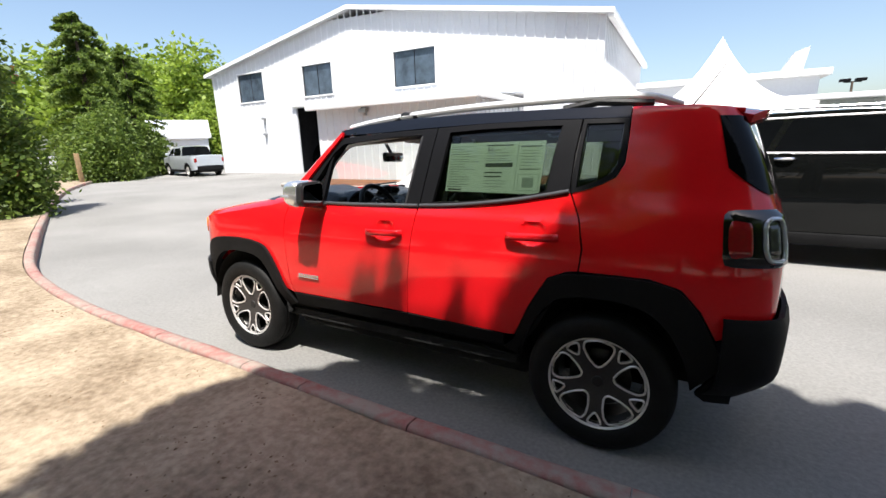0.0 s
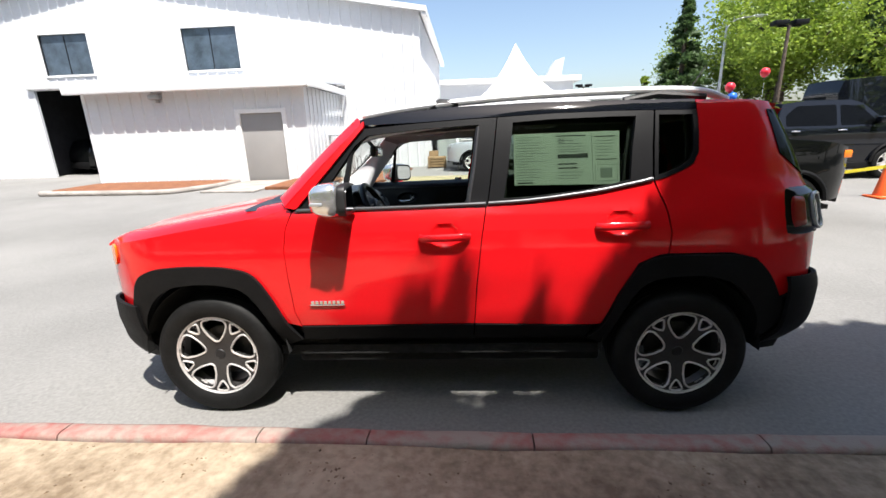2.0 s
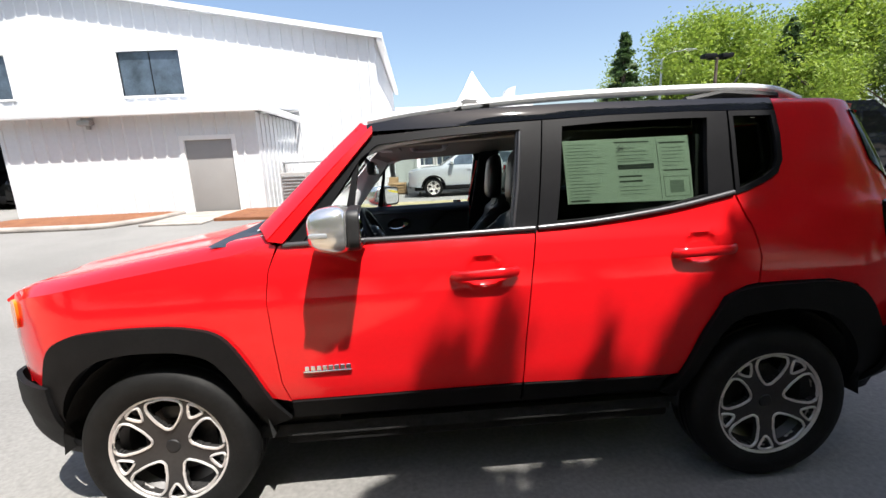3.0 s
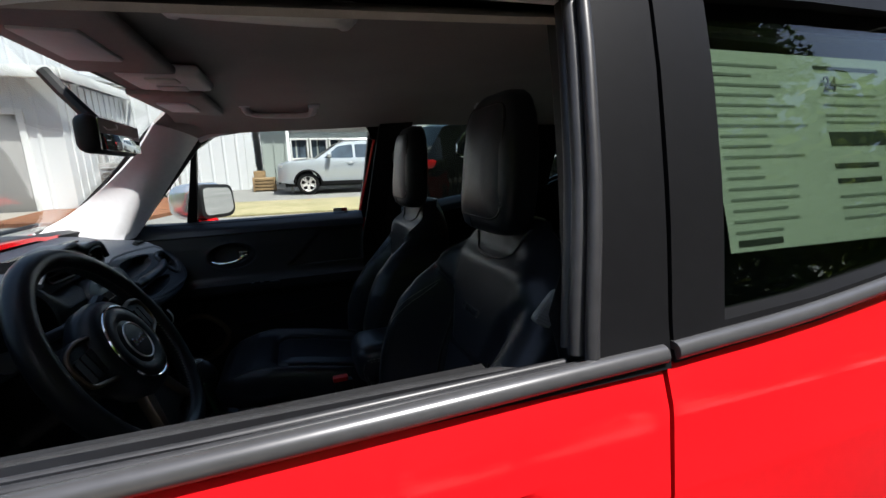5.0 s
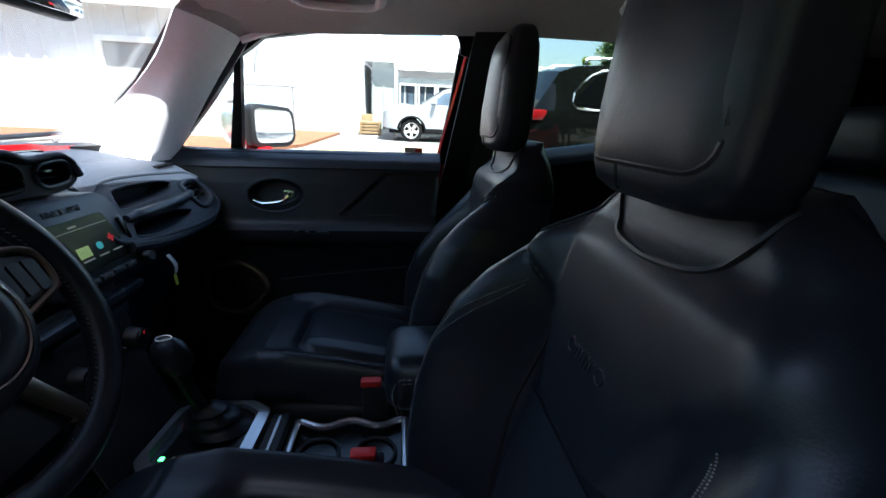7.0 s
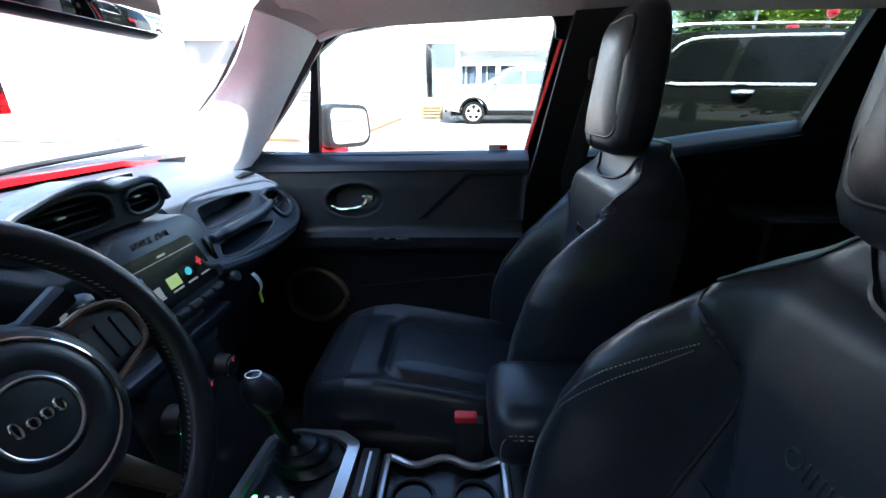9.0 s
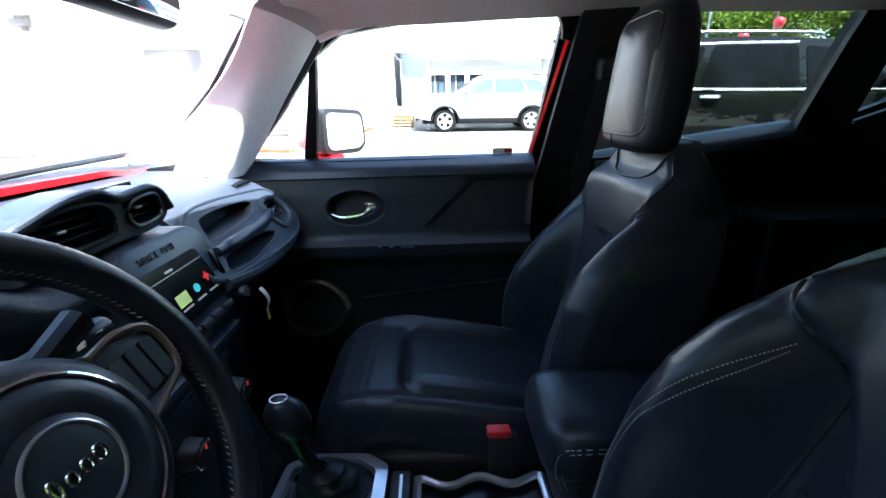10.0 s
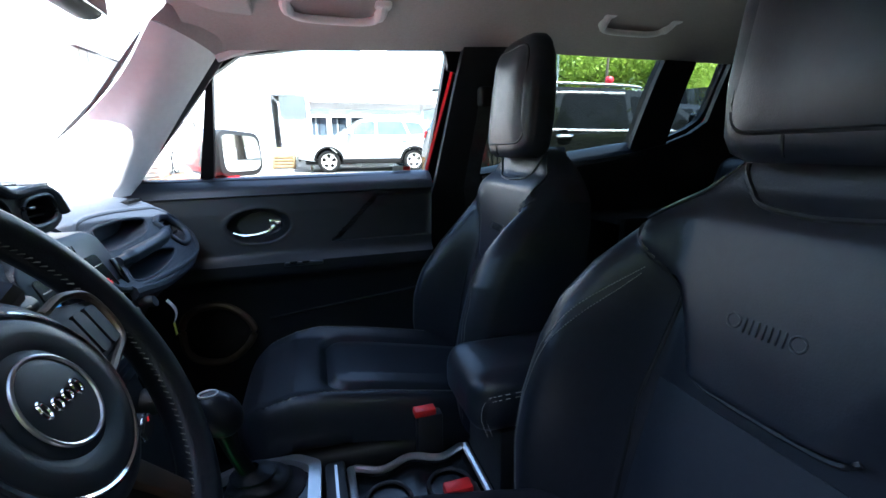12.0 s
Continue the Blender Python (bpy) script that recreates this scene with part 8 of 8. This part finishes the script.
def broadleaf(label, m, h, rad, mat_name, seed, leaf=0.22, n_clump=150, per=50, group="trees round the car park", base=0.22):
    rng = np.random.default_rng(seed)
    t = thing("tree", label, "tree", m, group)
    part("trunk", trunk_bm(h * 0.72, 0.035 * h, 7, random.Random(seed)), "trunk", t)
    pts = []
    lobes = [(rng.normal() * rad * 0.42, rng.normal() * rad * 0.42, h * rng.uniform(base + 0.18, 0.82), rad * rng.uniform(0.4, 0.62)) for _ in range(9)] + [(0, 0, h * 0.62, rad * 0.75)]
    while len(pts) < n_clump:
        lx, ly, lz, lr = lobes[rng.integers(len(lobes))]
        d = rng.normal(size=3)
        d /= np.linalg.norm(d)
        q = lr * rng.uniform(0.65, 1.0)
        p = (lx + d[0] * q, ly + d[1] * q, lz + d[2] * q * 1.15)
        if h * base < p[2] < h * 1.02:
            pts.append(p)
    ob = new("crown", leaf_mesh("crown", clumps(pts, per, rad * 0.11, rng), leaf, mat_name, rng))
    ob.parent = t
    return t


def conifer(label, m, h, rad, mat_name, seed, n=7000, leaf=0.22, taper=1.0, group="trees round the car park", tuft=0.35, per_metre=6):
    """Evergreen: whorls of drooping boughs round a straight trunk."""
    rng = np.random.default_rng(seed)
    t = thing("conifer", label, "tree", m, group)
    part("trunk", tube_bm([(0, 0, 0), (0, 0, h * 0.5), (0, 0, h * 0.97)], [0.03 * h, 0.02 * h, 0.004 * h], 8), "trunk", t)
    boughs = []
    for k in range(int(26 + h * per_metre)):
        f = rng.uniform(0.03, 1.0) ** 0.85
        r = rad * (1 - f) ** taper * rng.uniform(0.75, 1.12) + 0.08
        boughs.append((rng.uniform(0, 6.28), h * f, r))
    per = n // len(boughs)
    c = []
    for a, z, r in boughs:
        u = rng.uniform(0.15, 1, per) ** 0.7
        wv = rng.normal(size=(per, 3)) * tuft * (0.35 + 0.65 * (1 - z / h))
        c.append(np.stack([np.cos(a) * r * u, np.sin(a) * r * u, z - 0.28 * r * u * u + 0.1], 1) + wv * [0.6, 0.6, 0.35])
    ob = new("crown", leaf_mesh("crown", np.concatenate(c), leaf, mat_name, rng, 0.4, 0.3))
    ob.parent = t
    return t


def shrub(label, m, rx, ry, h, mat_name, seed, n_clump=120, per=50, leaf=0.12, bloom=False):
    rng = np.random.default_rng(seed)
    t = thing("shrub", label, "shrub", m)
    part("stems", trunk_bm(h * 0.7, 0.05, 8, random.Random(seed)), "trunk", t)
    d = rng.normal(size=(n_clump, 3))
    d /= np.linalg.norm(d, axis=1, keepdims=True)
    d[:, 2] = np.abs(d[:, 2])
    q = rng.uniform(0.7, 1.0, (n_clump, 1)) * (1 + 0.18 * np.sin(5 * d[:, :1] + 3 * d[:, 1:2]))
    pts = d * q * [rx, ry, h]
    ob = new("foliage", leaf_mesh("foliage", clumps(pts, per, 0.16 * min(rx, h), rng), leaf, mat_name, rng))
    ob.parent = t
    if bloom:
        ob = new("blossom", leaf_mesh("blossom", clumps(pts[::9], 14, 0.12, rng), leaf * 0.8, "leaf_bloom", rng))
        ob.parent = t
        ob["label"] = "coral pink blossom heads"
    return t


def build_shade_tree():
    """Broad tree behind the path; its crown throws the dappled shade over the kerb and the car's tail."""
    rng = np.random.default_rng(21)
    t = thing("tree", "broad leafy tree on the dirt bank that shades the kerb", "tree", Matrix.Translation((5.0, -6.5, 0.1)))
    part("trunk", trunk_bm(8.0, 0.26, 9, random.Random(5)), "trunk", t)
    # the crown keeps to the shape of the shade that it throws, leaf by leaf
    n = 270000
    px, py, h = rng.uniform(-1.5, 8.5, n), rng.uniform(-11.5, 0.4, n), rng.uniform(6.0, 10.5, n)
    wave = 0.06 * np.sin(px * 7.3) * np.sin(px * 3.1 + py * 2.0) + 0.04 * np.sin(px * 17 + 1.3) + rng.normal(size=n) * 0.05
    edge = np.interp(px, [-1.4, -0.9, -0.5, -0.22, 0.1, 0.5, 0.72, 0.86, 0.96, 1.06, 1.3, 3.4, 6, 8.5], [-2.8, -1.5, -0.85, -0.66, -0.74, -0.74, -0.57, -0.38, -0.14, 0.06, 0.12, 0.2, -0.4, -1.5])
    gap = np.sin(px * 2.9 + 0.6) * np.sin(py * 3.7 + 1.0) + 0.5 * np.sin(px * 7.1 + py * 5.0)
    keep = (py < edge + wave) & (px > -0.85 + wave + np.where(py < -2, 0.10, 0.03) * (np.maximum(py, -4.5) + 2) ** 2) & (gap < 1.47)
    pts = np.stack([px - 5.0 + h * SUN.x / SUN.z, py + h * SUN.y / SUN.z + 6.5, h], 1)[keep]
    ob = new("crown", leaf_mesh("crown", pts, 0.075, "leaf_mid", rng))
    ob.parent = t


build_shade_tree()
# across the car park
b1 = broadleaf("tall light green maple behind the parked cars", pose(24.5, 33, 0), 12.5, 4.6, "leaf_light", 1, 0.14, 190, 110)
b2 = broadleaf("broad mid green tree behind the parked cars", pose(31, 31, 0), 13.5, 5.2, "leaf_light", 2, 0.14, 190, 110)
b3 = broadleaf("dense green tree behind the parked cars", pose(36, 27, 0), 13.5, 5.2, "leaf_mid", 3, 0.14, 190, 110)
for src, x, y, s, a in ((b1, 41, 22, 1.1, 2.0), (b2, 44, 14, 1.0, 3.0), (b3, 28, 40, 1.0, 1.0), (b1, 36, 38, 1.15, 4.0), (b2, 48, 30, 1.3, 0.7), (b1, 27.0, 41.5, 0.95, 5.0), (b3, 30.5, 23.5, 0.62, 2.5), (b1, 27.5, 26.5, 0.6, 0.4)):
    copy_thing(src, pose(x, y, 0, 0, 0, a * 57) @ Matrix.Scale(s, 4))
conifer("dark spruce at the edge of the car park", pose(18.3, 36.5, 0), 11.2, 3.3, "leaf_dark", 4, 9000, 0.26)
conifer("slim dark columnar cypress among the trees", pose(26.5, 28.5, 0), 9.6, 1.2, "leaf_dark", 5, 6000, 0.2, 0.45)
conifer("slim dark columnar cypress among the trees", pose(33.2, 24.5, 0), 13.5, 1.6, "leaf_dark", 6, 7000, 0.22, 0.4)
conifer("small bright green conifer in the distance", pose(20.5, 50, 0), 6.8, 1.5, "leaf_light", 7, 2500, 0.25, 0.8)
# along the left kerb
shrub("large rhododendron with fading coral blossom", pose(-13.3, 0.85, 0.1), 1.35, 1.3, 5.0, "leaf_mid", 11, 210, 130, 0.075, True)
shrub("dense dark evergreen shrub at the kerb", pose(-15.8, 0.6, 0.1), 1.6, 1.6, 6.0, "leaf_dark", 12, 210, 110, 0.085)
shrub("low clipped green hedge plant", pose(-28.2, 10.0, 0.1), 2.3, 1.7, 3.7, "leaf_mid", 13, 190, 110, 0.10)
shrub("low clipped green hedge plant", pose(-30.4, 13.3, 0.1), 1.5, 1.4, 2.8, "leaf_mid", 14, 150, 90, 0.10)
c1 = conifer("tall conical green cypress beside the kerb", pose(-29.8, 10.6, 0.1), 9.2, 2.5, "leaf_mid", 15, 42000, 0.11, 0.42, tuft=0.30, per_metre=16)
copy_thing(c1, pose(-32.0, 14.0, 0.1, 0, 0, 70) @ Matrix.Scale(0.9, 4))
# wooded rise far off
h1 = broadleaf("rounded woodland tree on the far rise", pose(-62, 36, 3), 11.5, 6.5, "leaf_light", 16, 0.4, 130, 45, "woodland on the rise")
for x, y, z, s, a in ((-56, 41, 1, 0.95, 1), (-70, 33, 4, 1.1, 2), (-66, 44, 4, 1.1, 3), (-52, 46, 0, 0.95, 4), (-78, 38, 4, 1.3, 5), (-75, 26, 3, 1.2, 0.5), (-60, 52, 3, 1.1, 2.5), (-46, 52, 0, 0.9, 3.5), (-80, 18, 3, 1.2, 5.5)):
    copy_thing(h1, pose(x, y, z - 3, 0, 0, a * 57) @ Matrix.Scale(s, 4))
for k, (x, y) in enumerate(((-49, 29.5), (-46, 32.5), (-52, 26.0), (-43.5, 35))):
    shrub("bright green thicket below the woodland", pose(x, y, 0), 3.2, 3.0, 6.5 - k * 0.4, "leaf_light", 17 + k, 110, 45, 0.24)
# unseen woods behind the dirt bank, added to darken reflections and cut sky light
b4 = broadleaf("unseen broad tree behind the dirt bank, added to darken reflections", pose(-7.5, -14.5, 0.1), 11, 5.0, "leaf_mid", 30, 0.25, 140, 45, "woods behind the dirt bank", 0.08)
for x, y, s, a in ((-16, -13, 1.0, 1), (2, -16, 1.1, 2), (10.5, -13, 1.0, 3), (-25, -9, 1.1, 4), (19, -10, 1.1, 5), (-1.5, -20, 1.3, 0.4), (-4.0, -11.5, 0.9, 2.2), (4.5, -11.0, 0.85, 4.1), (13.5, -9.5, 0.8, 0.9), (-12.0, -10.5, 0.85, 3.3), (28, -3, 1.1, 1.4)):
    copy_thing(b4, pose(x, y, 0.1, 0, 0, a * 57) @ Matrix.Scale(s, 4))

# ---- small things in the yard ----
def build_cone():
    c = thing("traffic_cone", "bright orange traffic cone holding yellow tape", "traffic cone", Matrix.Translation((8.5, 6.05, ground_z(8.5, 6.05))))
    part("body", spin_bm([(0.17, 0.03), (0.15, 0.05), (0.045, 0.66), (0.03, 0.70), (0.0, 0.70)], 24, "Z"), "orange", c)
    part("base", box_bm(-0.21, 0.21, -0.21, 0.21, 0, 0.04, 0.015), "orange", c)
    part("collar", spin_bm([(0.065, 0.58), (0.07, 0.585), (0.055, 0.64), (0.05, 0.64)], 20, "Z"), "tape", c)
    z0 = ground_z(8.5, 6.05) + 0.62
    for nm, a, b in (("caution_tape", (8.5, 6.05, z0), (6.6, 6.9, 0.42)), ("caution_tape", (8.5, 6.05, z0), (12.2, 5.6, 0.66))):
        mid = tuple((p + q) / 2 - (0.10 if k == 2 else 0) for k, (p, q) in enumerate(zip(a, b)))
        line = smooth_line([a, mid, b], 20)
        bm = bmesh.new()
        r = [[bm.verts.new((x, y, z + d)) for d in (-0.035, 0.035)] for x, y, z in line]
        for p, q in zip(r, r[1:]):
            bm.faces.new((p[0], q[0], q[1], p[1]))
        tagged(part(nm, thicken(bm, 0.002), "tape", None), "sagging yellow caution tape", "tape")


def balloon(x, y, z, m, label, drop=1.0):
    b = thing("balloon", label, "balloon", Matrix.Translation((x, y, z)), "balloons over the parked cars")
    bm = bmesh.new()
    bmesh.ops.create_uvsphere(bm, u_segments=20, v_segments=14, radius=0.17)
    for v in bm.verts:
        if v.co.z < 0:
            v.co.x *= 1 + 0.5 * v.co.z
            v.co.y *= 1 + 0.5 * v.co.z
            v.co.z *= 1.15
    part("envelope", bm, m, b)
    part("knot", spin_bm([(0, -0.19), (0.012, -0.195), (0.018, -0.215), (0, -0.215)], 8, "Z"), m, b)
    part("string", tube_bm([(0, 0, -0.21), (0.05, 0, -0.2 - drop * 0.5), (0.02, 0, -drop)], 0.004, 5), "white_trim", b)


def street_lamp(x, y, h, reach, label):
    s = thing("street_lamp", label, "street lamp", Matrix.Translation((x, y, 0)))
    part("pole", tube_bm([(0, 0, 0), (0, 0, h * 0.5), (0, 0, h)], [0.11, 0.09, 0.07], 10), "steel", s)
    part("arm", tube_bm(smooth_line([(0, 0, h - 0.1), (reach * 0.3, 0, h + 0.35), (reach, 0, h + 0.55)], 12), 0.045, 8), "steel", s)
    part("lamp_head", box_bm(reach - 0.1, reach + 0.7, -0.14, 0.14, h + 0.48, h + 0.62, 0.05, 3), "white_trim", s)


def flood_mast(x, y, h):
    s = thing("flood_mast", "dark pole with twin flood lamp heads", "street lamp", Matrix.Translation((x, y, 0)))
    part("pole", tube_bm([(0, 0, 0), (0, 0, h)], [0.13, 0.09], 10), "trunk", s)
    part("crossbar", box_bm(-0.65, 0.65, -0.05, 0.05, h - 0.1, h, 0.01), "frame_black", s)
    for d in (-0.55, 0.55):
        part("lamp_head", box_bm(d - 0.38, d + 0.38, -0.3, 0.3, h, h + 0.25, 0.04), "frame_black", s)


def build_yard():
    build_cone()
    balloon(11.75, 15.39, 3.27, "balloon_red", "round red balloon on a string", 3.27)
    balloon(10.1, 14.45, 2.37, "balloon_blue", "round blue balloon on a string", 2.37)
    balloon(10.0, 14.48, 2.72, "balloon_red", "round red balloon on a string", 2.72)
    street_lamp(17.3, 28.7, 7.4, 1.7, "grey street lamp with a curved arm")
    flood_mast(18.97, 25.35, 6.7)
    flood_mast(14.3, 52, 5.9)
    # pallet and boxes by the tent
    p = thing("wooden_crate", "pale wooden crate on the ground beside the tent", "crate", Matrix.Translation((-1.05, 15.65, 0)) @ Matrix.Scale(0.84, 4))
    for k in range(4):
        part("slat", box_bm(-0.45, 0.45, -0.4, 0.4, 0.05 + k * 0.13, 0.15 + k * 0.13, 0.01), "wood", p)
    for a in (-0.4, 0.4):
        part("post", box_bm(a - 0.04, a + 0.04, -0.44, -0.40, 0, 0.6, 0.006), "wood", p)
    b = thing("wooden_crate", "small brown wooden box behind the crate", "crate", Matrix.Translation((-1.22, 16.2, 0)))
    part("body", box_bm(-0.2, 0.2, -0.14, 0.14, 0, 0.68, 0.015), "wood", b)
    # bicycles leaning under a rack
    r = thing("bicycle_rack", "grey metal rack beside the lean-to wall", "rack", Matrix.Translation((-4.1, 14.3, 0)))
    for k in range(3):
        for s in (-0.35, 0.35):
            x = -0.5 + k * 0.45
            part("hoop", tube_bm([(x, s + 0.33 * math.cos(a), 0.34 + 0.33 * math.sin(a)) for a in np.linspace(0, 6.283, 25)[:-1]], 0.018, 6, True), "frame_black", r)
    part("canopy", box_bm(-0.9, 0.9, -0.8, 0.8, 1.45, 1.5, 0.01), "steel", r)
    for x in (-0.85, 0.85):
        part("post", box_bm(x - 0.03, x + 0.03, -0.75, -0.69, 0, 1.46), "steel", r)
    # small garage far off
    g = thing("far_garage", "small white gabled garage with a dark open door", "building", pose(-46.5, 22.6, 0, 0, 0, -32), kind="structure")
    part("wall", poly_bm([(-3.2, 0), (3.2, 0), (3.2, 2.9), (0, 4.5), (-3.2, 2.9)], 0, 5, "xz"), "white_metal", g, smooth=False)
    part("roof", poly_bm([(-3.5, 2.75), (0, 4.5), (3.5, 2.75), (3.5, 2.95), (0, 4.72), (-3.5, 2.95)], -0.3, 5.3, "xz"), "roof_metal", g, smooth=False)
    # flat panel on the solid wall paints the shade of an open door
    part("doorway", box_bm(-1.6, 1.6, -0.02, 0.0, 0, 2.4), "shade_black", g, "near-black panel standing in for the shaded open door")
    pst = thing("marker_post", "short weathered wooden post at the kerb", "post", Matrix.Translation((-26.3, 8.0, 0.1)))
    part("post", box_bm(-0.09, 0.09, -0.09, 0.09, 0, 1.5, 0.01), "wood", pst)


build_yard()


def build_litter():
    """Dry leaves, twigs and small stones on the dirt bank and along the kerb."""
    rng = np.random.default_rng(44)
    n = 2000
    spots = [kerb_frame(s) for s in rng.uniform(10, 18.5, n)]
    off = 0.09 + np.abs(rng.normal(size=n)) * 0.5
    x = np.array([p[0] for p in spots]) + np.array([p[2] for p in spots]) * off
    y = np.array([p[1] for p in spots]) + np.array([p[3] for p in spots]) * off
    z = np.array([0.112 + 0.02 * noise.noise((a * 1.3, b * 1.3, 0)) + 0.01 * o for a, b, o in zip(x, y, off)])
    verts, faces = [], []
    for k in range(n):
        s = rng.uniform(0.004, 0.013)
        a = rng.uniform(0, 6.28)
        c, d = math.cos(a) * s, math.sin(a) * s
        b = len(verts)
        h = s * rng.uniform(0.2, 0.7)
        verts += [(x[k] - c, y[k] - d, z[k]), (x[k] + d * 0.6, y[k] - c * 0.6, z[k]), (x[k] + c, y[k] + d, z[k]), (x[k] - d * 0.6, y[k] + c * 0.6, z[k]), (x[k], y[k], z[k] + h)]
        faces += [(b, b + 1, b + 4), (b + 1, b + 2, b + 4), (b + 2, b + 3, b + 4), (b + 3, b, b + 4)]
    me = bpy.data.meshes.new("leaf_litter")
    me.from_pydata(verts, [], faces)
    me.materials.append(M["litter"])
    tagged(new("leaf_litter", me), "dry leaves and small stones scattered on the dirt bank", "litter", kind="stuff")


build_litter()
